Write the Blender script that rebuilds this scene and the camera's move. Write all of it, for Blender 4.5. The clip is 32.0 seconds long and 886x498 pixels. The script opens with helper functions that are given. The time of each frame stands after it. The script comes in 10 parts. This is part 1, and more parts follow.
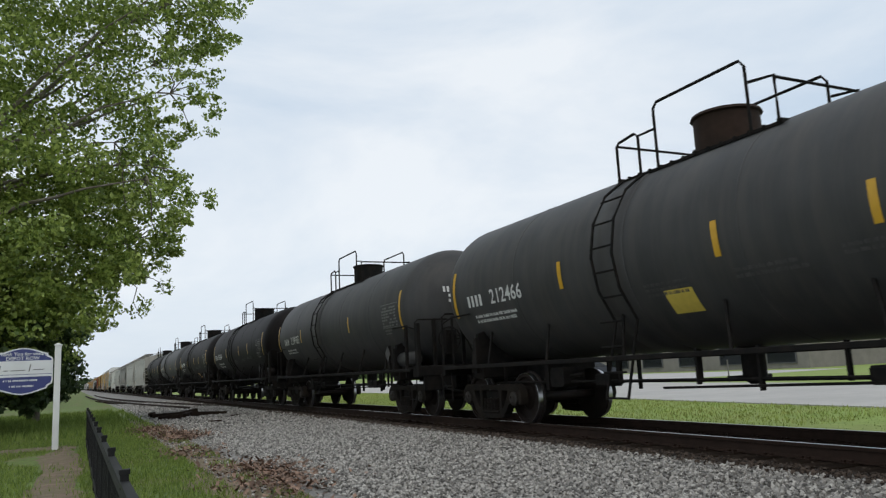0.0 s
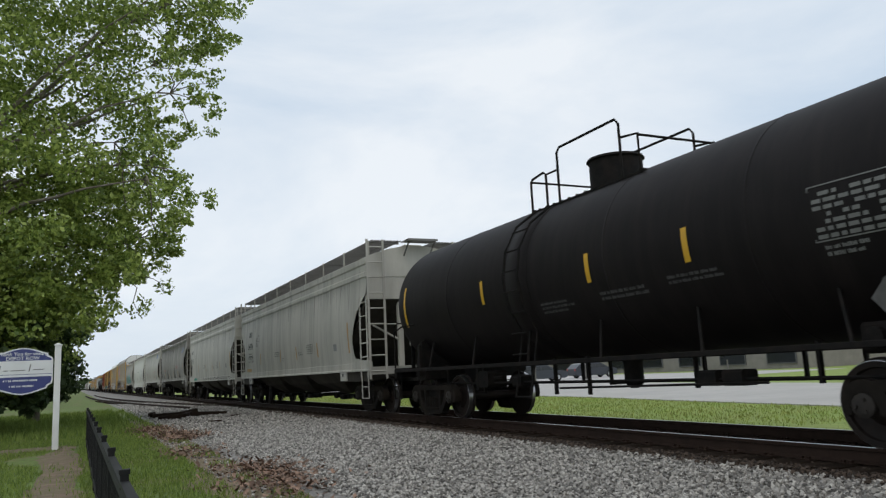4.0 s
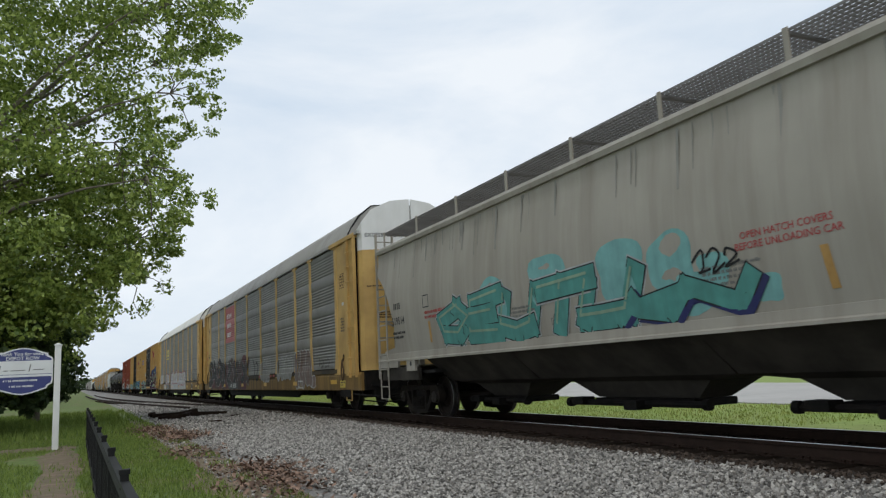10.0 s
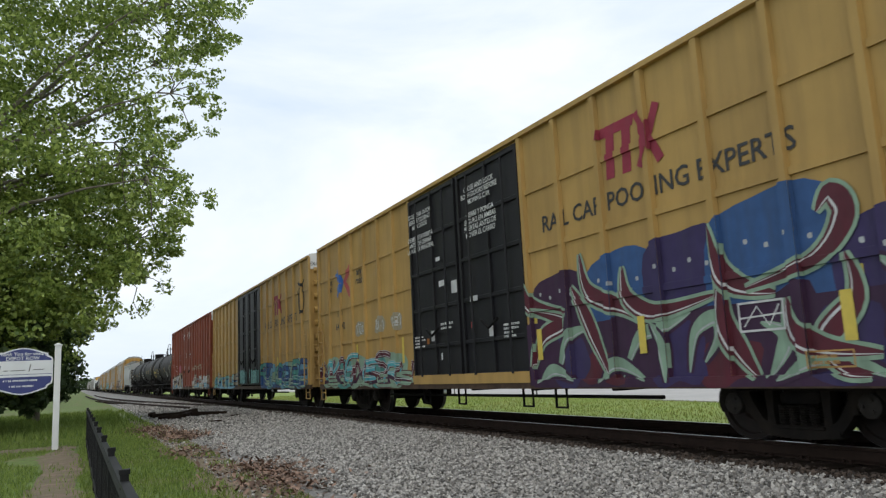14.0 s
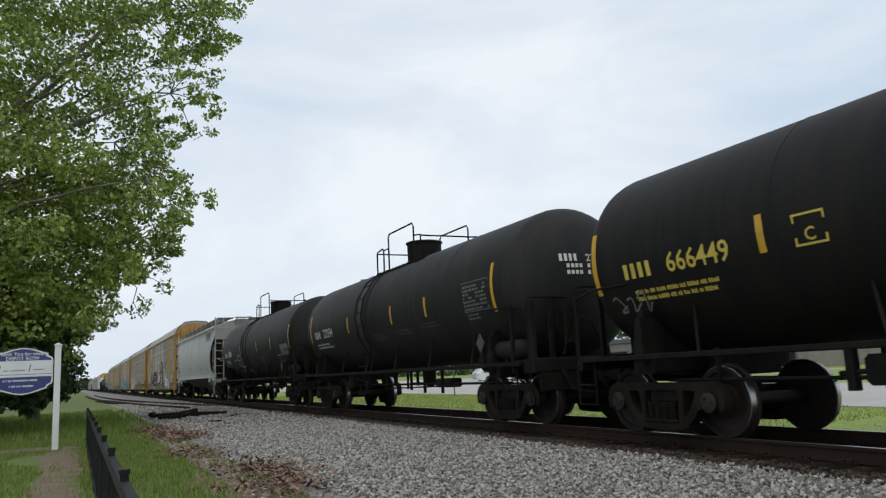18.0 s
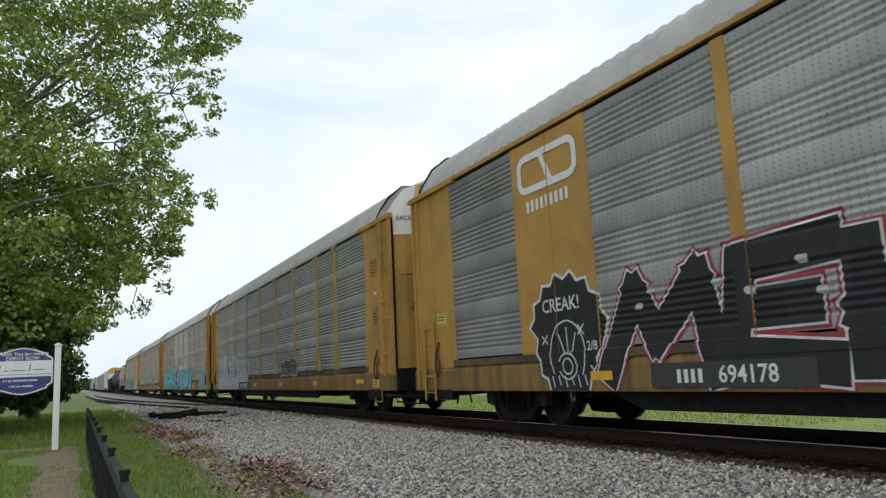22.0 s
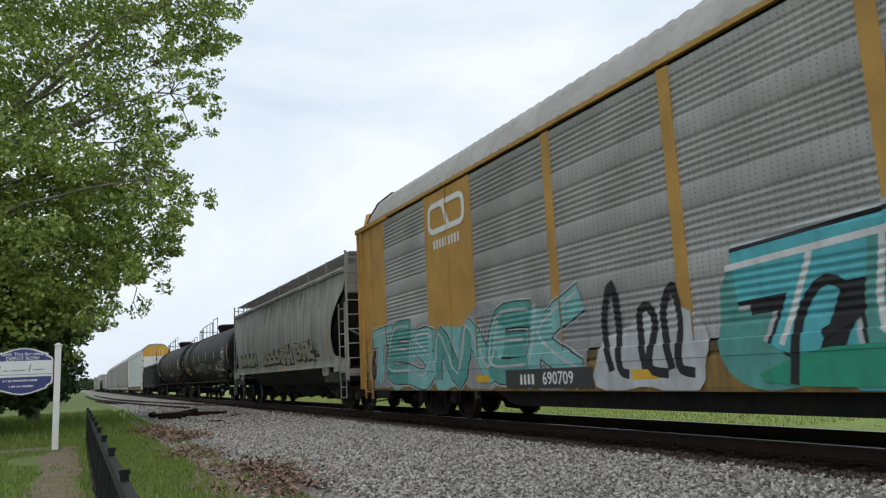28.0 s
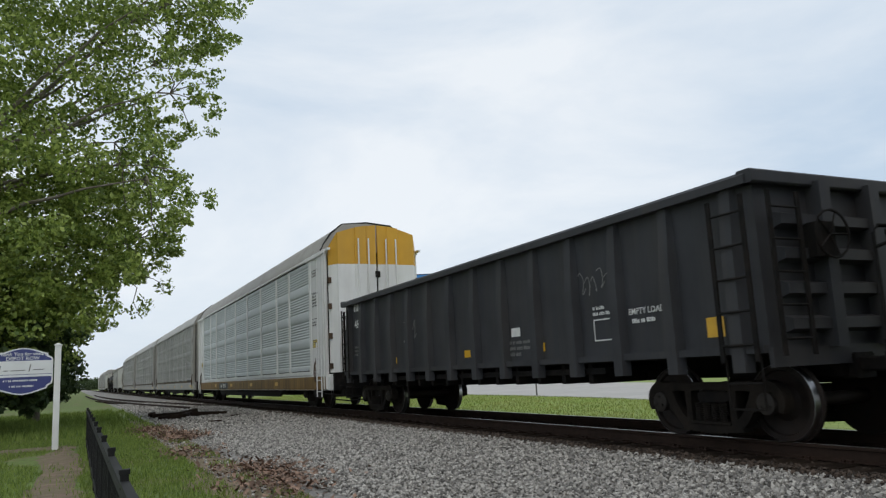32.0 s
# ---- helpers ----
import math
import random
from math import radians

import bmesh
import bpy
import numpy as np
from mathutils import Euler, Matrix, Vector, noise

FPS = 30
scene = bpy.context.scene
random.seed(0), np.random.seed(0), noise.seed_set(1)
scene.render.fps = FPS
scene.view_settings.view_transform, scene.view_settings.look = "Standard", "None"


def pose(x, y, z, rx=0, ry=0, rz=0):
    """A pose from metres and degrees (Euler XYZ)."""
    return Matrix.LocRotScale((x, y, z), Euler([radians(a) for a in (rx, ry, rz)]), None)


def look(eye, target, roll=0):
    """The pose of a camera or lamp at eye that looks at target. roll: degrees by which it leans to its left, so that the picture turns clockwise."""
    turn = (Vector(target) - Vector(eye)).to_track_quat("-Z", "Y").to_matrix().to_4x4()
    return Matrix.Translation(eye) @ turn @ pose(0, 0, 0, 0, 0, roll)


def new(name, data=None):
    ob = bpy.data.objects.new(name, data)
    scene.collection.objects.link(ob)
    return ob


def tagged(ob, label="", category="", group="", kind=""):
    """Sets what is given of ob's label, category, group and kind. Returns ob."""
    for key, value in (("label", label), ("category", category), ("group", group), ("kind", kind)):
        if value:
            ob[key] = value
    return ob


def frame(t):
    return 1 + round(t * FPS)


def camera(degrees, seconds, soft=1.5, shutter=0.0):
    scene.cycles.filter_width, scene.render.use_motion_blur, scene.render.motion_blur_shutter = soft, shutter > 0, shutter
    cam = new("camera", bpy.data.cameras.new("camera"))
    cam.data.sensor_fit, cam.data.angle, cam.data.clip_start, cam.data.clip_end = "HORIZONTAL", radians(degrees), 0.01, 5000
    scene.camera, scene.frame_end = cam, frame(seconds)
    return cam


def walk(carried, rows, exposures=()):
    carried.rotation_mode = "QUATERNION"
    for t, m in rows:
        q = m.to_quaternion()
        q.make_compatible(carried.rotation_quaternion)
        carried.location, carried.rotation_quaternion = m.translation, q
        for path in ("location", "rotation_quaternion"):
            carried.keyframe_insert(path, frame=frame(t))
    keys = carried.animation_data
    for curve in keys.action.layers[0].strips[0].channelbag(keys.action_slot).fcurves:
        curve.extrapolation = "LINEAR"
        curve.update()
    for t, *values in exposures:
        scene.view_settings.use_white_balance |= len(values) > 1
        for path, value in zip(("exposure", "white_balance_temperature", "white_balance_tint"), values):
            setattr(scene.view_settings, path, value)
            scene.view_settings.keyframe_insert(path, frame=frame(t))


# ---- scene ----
# Plan: the track runs along +y at x = 0, rail tops at z = 0; the train comes from +y and leaves towards -y.
cam = camera(61.15, 32.0, soft=1.25, shutter=0.04)
EYE = (-8.32, 0.0, 1.018)
VIEW = look(EYE, (EYE[0] + 0.43471, EYE[1] + 0.88613, EYE[2] + 0.16064), -2.85)
walk(cam, [(0.0, VIEW), (32.0, VIEW)],
     exposures=((0.0, 0.0), (4.5, 0.0), (6.0, 0.0), (10.0, 0.05), (11.0, 0.2), (14.5, 0.25), (16.5, 0.2), (17.5, 0.05),
                (19.5, 0.0), (21.0, 0.15), (22.0, 0.25), (25.5, 0.25), (28.0, 0.15), (29.5, 0.05), (32.0, 0.0)))

SPEED = 18.2  # metres a second

# ---- light: bright overcast sky with a soft, high sun ----
SUN_EL, SUN_AZ = radians(55), radians(200)
world = bpy.data.worlds.new("overcast_sky")
scene.world = world
world.use_nodes = True
wn, wl = world.node_tree.nodes, world.node_tree.links
wn.clear()
w_out = wn.new("ShaderNodeOutputWorld")
w_bg = wn.new("ShaderNodeBackground")
w_sky = wn.new("ShaderNodeTexSky")
w_sky.sky_type = "NISHITA"
w_sky.sun_disc = False
w_sky.sun_elevation, w_sky.sun_rotation = SUN_EL, SUN_AZ
w_sky.dust_density, w_sky.air_density = 2.0, 1.0
w_tc = wn.new("ShaderNodeTexCoord")
w_map = wn.new("ShaderNodeMapping")
w_map.inputs["Scale"].default_value = (1.0, 1.0, 2.6)
w_noise = wn.new("ShaderNodeTexNoise")
w_noise.inputs["Scale"].default_value, w_noise.inputs["Detail"].default_value = 1.7, 7.0
w_noise.inputs["Roughness"].default_value, w_noise.inputs["Distortion"].default_value = 0.55, 0.4
w_ramp = wn.new("ShaderNodeValToRGB")
w_ramp.color_ramp.elements[0].position, w_ramp.color_ramp.elements[0].color = 0.34, (6.2, 7.5, 9.0, 1)
w_ramp.color_ramp.elements[1].position, w_ramp.color_ramp.elements[1].color = 0.64, (9.6, 10.1, 10.6, 1)
w_mix = wn.new("ShaderNodeMixRGB")
w_mix.inputs["Fac"].default_value = 0.90
wl.new(w_tc.outputs["Generated"], w_map.inputs["Vector"])
wl.new(w_map.outputs["Vector"], w_noise.inputs["Vector"])
wl.new(w_noise.outputs["Fac"], w_ramp.inputs["Fac"])
wl.new(w_sky.outputs["Color"], w_mix.inputs["Color1"])
wl.new(w_ramp.outputs["Color"], w_mix.inputs["Color2"])
wl.new(w_mix.outputs["Color"], w_bg.inputs["Color"])
w_bg.inputs["Strength"].default_value = 0.095
wl.new(w_bg.outputs["Background"], w_out.inputs["Surface"])

sun_data = bpy.data.lights.new("sun", "SUN")
sun_data.energy, sun_data.angle, sun_data.color = 0.55, radians(30), (1.0, 0.87, 0.70)
sun = new("sun", sun_data)
sun.matrix_world = look((0, 0, 60), (-60 * math.cos(SUN_EL) * math.sin(SUN_AZ), -60 * math.cos(SUN_EL) * math.cos(SUN_AZ), 60 - 60 * math.sin(SUN_EL)))


# ---- materials ----
def surface(name, base, rough=0.6, metal=0.0, vary=0.12, scale=3.0, dirt=None, dirt_amount=0.0, dirt_scale=1.2, streak=False,
            bump=0.0, bump_scale=40.0, random_tint=0.0, low=0.42, high=0.72, gloss=0.5, holes=False):
    """A painted, metal or natural surface: fine grain, patches or streaks of dirt, and relief."""
    m = bpy.data.materials.new(name)
    m.use_nodes = True
    nd, ln = m.node_tree.nodes, m.node_tree.links
    bsdf = nd["Principled BSDF"]
    bsdf.inputs["Roughness"].default_value, bsdf.inputs["Metallic"].default_value = rough, metal
    bsdf.inputs["Specular IOR Level"].default_value = gloss
    tc = nd.new("ShaderNodeTexCoord")
    n1 = nd.new("ShaderNodeTexNoise")
    n1.inputs["Scale"].default_value, n1.inputs["Detail"].default_value = scale, 6.0
    ln.new(tc.outputs["Object"], n1.inputs["Vector"])
    r1 = nd.new("ShaderNodeMapRange")
    r1.inputs["From Min"].default_value, r1.inputs["From Max"].default_value = 0.25, 0.75
    r1.inputs["To Min"].default_value, r1.inputs["To Max"].default_value = 1.0 - vary, 1.0 + vary
    ln.new(n1.outputs["Fac"], r1.inputs["Value"])
    mul = nd.new("ShaderNodeMixRGB")
    mul.blend_type, mul.inputs["Fac"].default_value = "MULTIPLY", 1.0
    mul.inputs["Color1"].default_value = (*base, 1)
    ln.new(r1.outputs["Result"], mul.inputs["Color2"])
    col = mul.outputs["Color"]
    if dirt is not None:
        mp = nd.new("ShaderNodeMapping")
        mp.inputs["Scale"].default_value = (dirt_scale, dirt_scale * (3.0 if streak else 1), dirt_scale * (0.22 if streak else 1))
        ln.new(tc.outputs["Object"], mp.inputs["Vector"])
        n2 = nd.new("ShaderNodeTexNoise")
        n2.inputs["Scale"].default_value, n2.inputs["Detail"].default_value, n2.inputs["Roughness"].default_value = 1.0, 8.0, 0.62
        ln.new(mp.outputs["Vector"], n2.inputs["Vector"])
        r2 = nd.new("ShaderNodeMapRange")
        r2.inputs["From Min"].default_value, r2.inputs["From Max"].default_value = low, high
        r2.inputs["To Min"].default_value, r2.inputs["To Max"].default_value = 0.0, dirt_amount
        ln.new(n2.outputs["Fac"], r2.inputs["Value"])
        mx = nd.new("ShaderNodeMixRGB")
        mx.inputs["Color2"].default_value = (*dirt, 1)
        ln.new(r2.outputs["Result"], mx.inputs["Fac"])
        ln.new(col, mx.inputs["Color1"])
        col = mx.outputs["Color"]
    if holes:
        # rows of small slots pressed through the sheet
        sep = nd.new("ShaderNodeSeparateXYZ")
        ln.new(tc.outputs["Object"], sep.inputs[0])

        def teeth(out, pitch, width):
            a = nd.new("ShaderNodeMath")
            a.operation, a.inputs[1].default_value = "PINGPONG", pitch / 2
            ln.new(out, a.inputs[0])
            b = nd.new("ShaderNodeMath")
            b.operation, b.inputs[1].default_value = "LESS_THAN", width / 2
            ln.new(a.outputs[0], b.inputs[0])
            return b.outputs[0]
        both = nd.new("ShaderNodeMath")
        both.operation = "MULTIPLY"
        pair = nd.new("ShaderNodeMath")
        pair.operation, pair.inputs[1].default_value = "PINGPONG", 0.155
        ln.new(sep.outputs["Y"], pair.inputs[0])
        ln.new(teeth(pair.outputs[0], 0.112, 0.012), both.inputs[0])
        ln.new(teeth(sep.outputs["Z"], 0.062, 0.028), both.inputs[1])
        fade = nd.new("ShaderNodeMath")
        fade.operation, fade.inputs[1].default_value = "MULTIPLY", 0.75
        ln.new(both.outputs[0], fade.inputs[0])
        hm = nd.new("ShaderNodeMixRGB")
        hm.inputs["Color2"].default_value = (0.02, 0.02, 0.02, 1)
        ln.new(fade.outputs[0], hm.inputs["Fac"])
        ln.new(col, hm.inputs["Color1"])
        col = hm.outputs["Color"]
    if random_tint:
        oi = nd.new("ShaderNodeObjectInfo")
        r3 = nd.new("ShaderNodeMapRange")
        r3.inputs["To Min"].default_value, r3.inputs["To Max"].default_value = 1.0 - random_tint, 1.0 + random_tint
        ln.new(oi.outputs["Random"], r3.inputs["Value"])
        m3 = nd.new("ShaderNodeMixRGB")
        m3.blend_type, m3.inputs["Fac"].default_value = "MULTIPLY", 1.0
        ln.new(col, m3.inputs["Color1"])
        ln.new(r3.outputs["Result"], m3.inputs["Color2"])
        col = m3.outputs["Color"]
    ln.new(col, bsdf.inputs["Base Color"])
    if bump:
        n4 = nd.new("ShaderNodeTexNoise")
        n4.inputs["Scale"].default_value, n4.inputs["Detail"].default_value = bump_scale, 4.0
        ln.new(tc.outputs["Object"], n4.inputs["Vector"])
        bp = nd.new("ShaderNodeBump")
        bp.inputs["Strength"].default_value, bp.inputs["Distance"].default_value = bump, 0.01
        ln.new(n4.outputs["Fac"], bp.inputs["Height"])
        ln.new(bp.outputs["Normal"], bsdf.inputs["Normal"])
    return m


def island_surface(name, dark, light, rough=0.9, translucent=0.0):
    """For joined loose pieces (stones, leaves, blades): one tint a piece."""
    m = bpy.data.materials.new(name)
    m.use_nodes = True
    nd, ln = m.node_tree.nodes, m.node_tree.links
    bsdf = nd["Principled BSDF"]
    bsdf.inputs["Roughness"].default_value = rough
    ge = nd.new("ShaderNodeNewGeometry")
    ra = nd.new("ShaderNodeValToRGB")
    ra.color_ramp.elements[0].color, ra.color_ramp.elements[1].color = (*dark, 1), (*light, 1)
    ln.new(ge.outputs["Random Per Island"], ra.inputs["Fac"])
    ln.new(ra.outputs["Color"], bsdf.inputs["Base Color"])
    if translucent:
        tr = nd.new("ShaderNodeBsdfTranslucent")
        ln.new(ra.outputs["Color"], tr.inputs["Color"])
        ad = nd.new("ShaderNodeMixShader")
        ad.inputs["Fac"].default_value = translucent
        ln.new(bsdf.outputs["BSDF"], ad.inputs[1])
        ln.new(tr.outputs["BSDF"], ad.inputs[2])
        ln.new(ad.outputs["Shader"], nd["Material Output"].inputs["Surface"])
    return m


M = {}
SOOT, RUST, DUST = (0.03, 0.028, 0.025), (0.13, 0.055, 0.03), (0.22, 0.20, 0.17)
M["tank_black"] = surface("tank_black_paint", (0.0085, 0.0066, 0.0068), 0.6, 0, 0.25, 2.0, (0.019, 0.0150, 0.0138), 0.7, 1.4, True, 0.12, 5, gloss=0.16)
M["tank_grey"] = surface("tank_faded_black_paint", (0.043, 0.043, 0.043), 0.58, 0, 0.25, 1.5, (0.080, 0.072, 0.063), 0.6, 1.4, True, 0.12, 5, gloss=0.35)
M["tank_rusty"] = surface("tank_weathered_paint", (0.009, 0.0085, 0.008), 0.6, 0, 0.25, 1.5, (0.024, 0.018, 0.014), 0.7, 1.4, True, 0.12, 5, gloss=0.18)
M["hop_light"] = surface("hopper_light_grey_paint", (0.46, 0.445, 0.395), 0.55, 0, 0.08, 1.2, (0.22, 0.21, 0.185), 0.65, 0.9, True, 0.03, 5, gloss=0.3)
M["hop_clean"] = surface("hopper_clean_grey_paint", (0.60, 0.59, 0.53), 0.5, 0, 0.06, 1.0, (0.47, 0.455, 0.40), 0.55, 0.7, True, 0.02, 5, gloss=0.3)
M["hop_grimy"] = surface("hopper_grimy_grey_paint", (0.36, 0.345, 0.31), 0.65, 0, 0.14, 1.2, (0.095, 0.09, 0.081), 0.95, 0.9, True, 0.04, 5, low=0.30, high=0.74, gloss=0.3)
M["hop_beige"] = surface("hopper_beige_grey_paint", (0.355, 0.33, 0.28), 0.55, 0, 0.08, 1.2, (0.22, 0.19, 0.15), 0.6, 0.9, True, 0.03, 5, gloss=0.3)
M["hop_dirty"] = surface("hopper_dirty_white_paint", (0.36, 0.355, 0.32), 0.65, 0, 0.12, 1.2, (0.10, 0.09, 0.075), 0.8, 1.3, True, 0.04, 5, low=0.38, high=0.70, gloss=0.25)
M["hop_silver"] = surface("hopper_silver_grey_paint", (0.42, 0.425, 0.405), 0.55, 0, 0.08, 1.2, (0.27, 0.26, 0.24), 0.65, 0.9, True, 0.03, 5, gloss=0.3)
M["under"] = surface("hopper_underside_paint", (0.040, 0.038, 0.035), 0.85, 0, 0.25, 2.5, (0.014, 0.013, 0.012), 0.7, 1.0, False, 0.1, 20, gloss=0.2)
M["steel"] = surface("dark_grimy_steel", (0.009, 0.0085, 0.008), 0.8, 0, 0.3, 8.0, (0.022, 0.016, 0.013), 0.7, 4.0, False, 0.25, 60, gloss=0.15)
M["cap"] = surface("bearing_cap_steel", (0.026, 0.022, 0.019), 0.7, 0, 0.2, 20.0, (0.05, 0.04, 0.03), 0.5, 8.0, gloss=0.3)
M["wheel"] = surface("wheel_steel", (0.020, 0.016, 0.014), 0.65, 0.1, 0.25, 8.0, (0.035, 0.019, 0.013), 0.5, 3.0, gloss=0.2)
M["tread"] = surface("polished_wheel_tread", (0.42, 0.42, 0.43), 0.28, 1.0, 0.1, 20.0)
M["galv"] = surface("galvanised_panel", (0.255, 0.252, 0.232), 0.55, 0.1, 0.14, 1.2, (0.135, 0.130, 0.115), 0.65, 0.55, False, 0.04, 12, 0.09, holes=True)
# lighter copy of the panel, with reflected sky put into its colour
M["galv_sheen"] = surface("sheen_galvanised_panel", (0.375, 0.375, 0.355), 0.5, 0.15, 0.14, 1.2, (0.20, 0.195, 0.175), 0.65, 0.55, False, 0.04, 12, 0.09, holes=True)
M["galv_white"] = surface("pale_galvanised_panel", (0.48, 0.52, 0.52), 0.45, 0.1, 0.08, 1.2, (0.32, 0.34, 0.34), 0.5, 0.55, False, 0.04, 12, 0.05, holes=True)
M["yellow"] = surface("yellow_rail_paint", (0.43, 0.240, 0.058), 0.6, 0, 0.12, 2.0, (0.20, 0.115, 0.04), 0.6, 0.8, False, 0.03, 15, gloss=0.3)
M["yellow_pale"] = surface("pale_yellow_rail_paint", (0.56, 0.365, 0.125), 0.6, 0, 0.12, 2.0, (0.29, 0.18, 0.07), 0.6, 0.8, False, 0.03, 15, gloss=0.3)
M["yellow_bright"] = surface("bright_yellow_door_paint", (0.62, 0.33, 0.02), 0.5, 0, 0.06, 2.0, (0.42, 0.24, 0.05), 0.35, 1.0, True)
M["roof_white"] = surface("roof_white_paint", (0.70, 0.69, 0.64), 0.55, 0, 0.06, 1.5, (0.42, 0.38, 0.31), 0.5, 0.9, False)
M["roof_grey"] = surface("roof_grey_galvanised", (0.35, 0.342, 0.318), 0.6, 0.1, 0.1, 1.5, (0.22, 0.205, 0.18), 0.6, 0.9, False)
M["hop_streak"] = surface("pale_grime", (0.255, 0.245, 0.22), 0.7, 0, 0.2, 3.0, gloss=0.3)
M["brown_wash"] = surface("thin_brown_spray", (0.17, 0.115, 0.095), 0.7, 0, 0.2, 3.0, (0.20, 0.20, 0.19), 0.6, 2.0)
# brown stone, darkened further for the shadow of the train
M["stone_dark"] = island_surface("dark_shaded_stone", (0.022, 0.016, 0.012), (0.095, 0.068, 0.050))
M["under_stain"] = surface("brown_grime", (0.16, 0.15, 0.13), 0.8, 0, 0.25, 3.0, gloss=0.2)
M["walk"] = surface("weathered_grating_steel", (0.20, 0.195, 0.188), 0.6, 0.2, 0.2, 4.0, (0.09, 0.083, 0.075), 0.5, 2.0)
M["grime"] = surface("soot_grime", (0.10, 0.093, 0.083), 0.85, 0, 0.3, 3.0, (0.05, 0.046, 0.042), 0.7, 4.0, gloss=0.2)
M["wash"] = surface("faded_white_spray", (0.42, 0.43, 0.43), 0.7, 0, 0.15, 3.0, (0.24, 0.24, 0.235), 0.6, 2.5, True)
M["box_yellow"] = surface("faded_yellow_boxcar_paint", (0.44, 0.275, 0.085), 0.6, 0, 0.10, 1.6, (0.25, 0.155, 0.06), 0.6, 0.9, True, 0.03, 15, gloss=0.3)
M["sill_rust"] = surface("rusty_grimy_sill", (0.085, 0.055, 0.035), 0.8, 0, 0.3, 3.0, (0.03, 0.024, 0.02), 0.7, 2.0, True, gloss=0.2)
M["blade_verge"] = island_surface("verge_grass_blade", (0.135, 0.205, 0.038), (0.205, 0.29, 0.064), 0.8, 0.35)
M["walk_light"] = surface("galvanised_grating_steel", (0.24, 0.24, 0.235), 0.6, 0.2, 0.2, 4.0, (0.13, 0.125, 0.12), 0.5, 2.0)
M["olive"] = surface("olive_patch_paint", (0.14, 0.125, 0.04), 0.6, 0, 0.15, 4.0, (0.07, 0.06, 0.03), 0.5, 2.0)
M["bogie_steel"] = surface("dusty_cast_steel", (0.013, 0.0108, 0.0090), 0.85, 0, 0.3, 8.0, (0.034, 0.026, 0.019), 0.7, 3.0, False, 0.3, 50, gloss=0.15)
M["rail_grime"] = surface("grimy_lower_rail", (0.15, 0.105, 0.05), 0.75, 0, 0.25, 2.0, (0.045, 0.041, 0.036), 0.9, 1.2, False, 0.05, 20, low=0.30, high=0.60, gloss=0.2)
M["sill_yellow"] = surface("dirty_yellow_sill_paint", (0.27, 0.165, 0.05), 0.7, 0, 0.15, 2.0, (0.075, 0.052, 0.03), 0.8, 1.6, True, 0.04, 15, low=0.36, high=0.68, gloss=0.25)
M["galv_soft"] = surface("matt_galvanised_panel", (0.222, 0.219, 0.203), 0.58, 0.1, 0.14, 1.2, (0.118, 0.114, 0.10), 0.65, 0.55, False, 0.04, 12, 0.09, holes=True)
M["galv_dark"] = surface("dull_galvanised_panel", (0.185, 0.182, 0.17), 0.6, 0.1, 0.14, 1.2, (0.10, 0.097, 0.086), 0.65, 0.55, False, 0.04, 12, 0.09, holes=True)
M["ink_dim"] = surface("worn_grey_lettering", (0.085, 0.083, 0.08), 0.7, 0, 0.3, 10.0, gloss=0.2)
# dark paint of the chutes; on the end slopes it holds the shadow
M["chute"] = surface("hopper_chute_and_shadow_paint", (0.060, 0.053, 0.044), 0.85, 0, 0.25, 2.0, (0.016, 0.014, 0.012), 0.8, 1.1, False, 0.1, 20, gloss=0.2)
M["tank_mid"] = surface("tank_dusty_black_paint", (0.016, 0.016, 0.016), 0.6, 0, 0.25, 1.5, (0.040, 0.035, 0.030), 0.65, 1.4, True, 0.12, 5, gloss=0.2)
# in-between tone: one whole carrier, and a bay with weaker painted sheen
M["galv_mid"] = surface("midtone_galvanised_panel", (0.32, 0.318, 0.30), 0.55, 0.1, 0.14, 1.2, (0.16, 0.155, 0.14), 0.65, 0.55, False, 0.04, 12, 0.09, holes=True)
M["white"] = surface("white_paint", (0.72, 0.72, 0.70), 0.5, 0, 0.05, 2.0, (0.45, 0.43, 0.40), 0.35, 1.5, True)
M["red_box"] = surface("oxide_red_paint", (0.225, 0.056, 0.030), 0.65, 0, 0.12, 1.5, (0.11, 0.035, 0.022), 0.65, 1.0, True, 0.04, 20, gloss=0.25)
M["black_door"] = surface("black_door_paint", (0.010, 0.010, 0.012), 0.55, 0, 0.15, 2.0, (0.03, 0.027, 0.025), 0.45, 1.0, True, 0.04, 20, gloss=0.3)
M["gon"] = surface("gondola_charcoal_paint", (0.037, 0.038, 0.042), 0.6, 0, 0.25, 1.5, (0.060, 0.055, 0.050), 0.6, 1.2, True, 0.05, 20, gloss=0.25)
M["ink_white"] = surface("white_lettering", (0.66, 0.66, 0.63), 0.6, 0, 0.1, 10.0)
M["ink_grey"] = surface("faded_grey_lettering", (0.16, 0.16, 0.15), 0.6, 0, 0.2, 10.0)
M["ink_black"] = surface("black_lettering", (0.03, 0.03, 0.03), 0.6, 0, 0.1, 10.0)
M["ink_red"] = surface("red_lettering", (0.40, 0.06, 0.06), 0.6, 0, 0.1, 10.0)
M["ink_blue"] = surface("blue_lettering", (0.05, 0.14, 0.40), 0.6, 0, 0.1, 10.0)
M["ink_yellow"] = surface("yellow_lettering", (0.62, 0.47, 0.08), 0.6, 0, 0.1, 10.0)
M["strip"] = surface("amber_reflective_strip", (0.60, 0.34, 0.02), 0.4, 0, 0.12, 6.0)
M["strip_dull"] = surface("dull_amber_strip", (0.42, 0.24, 0.07), 0.5, 0, 0.2, 6.0)
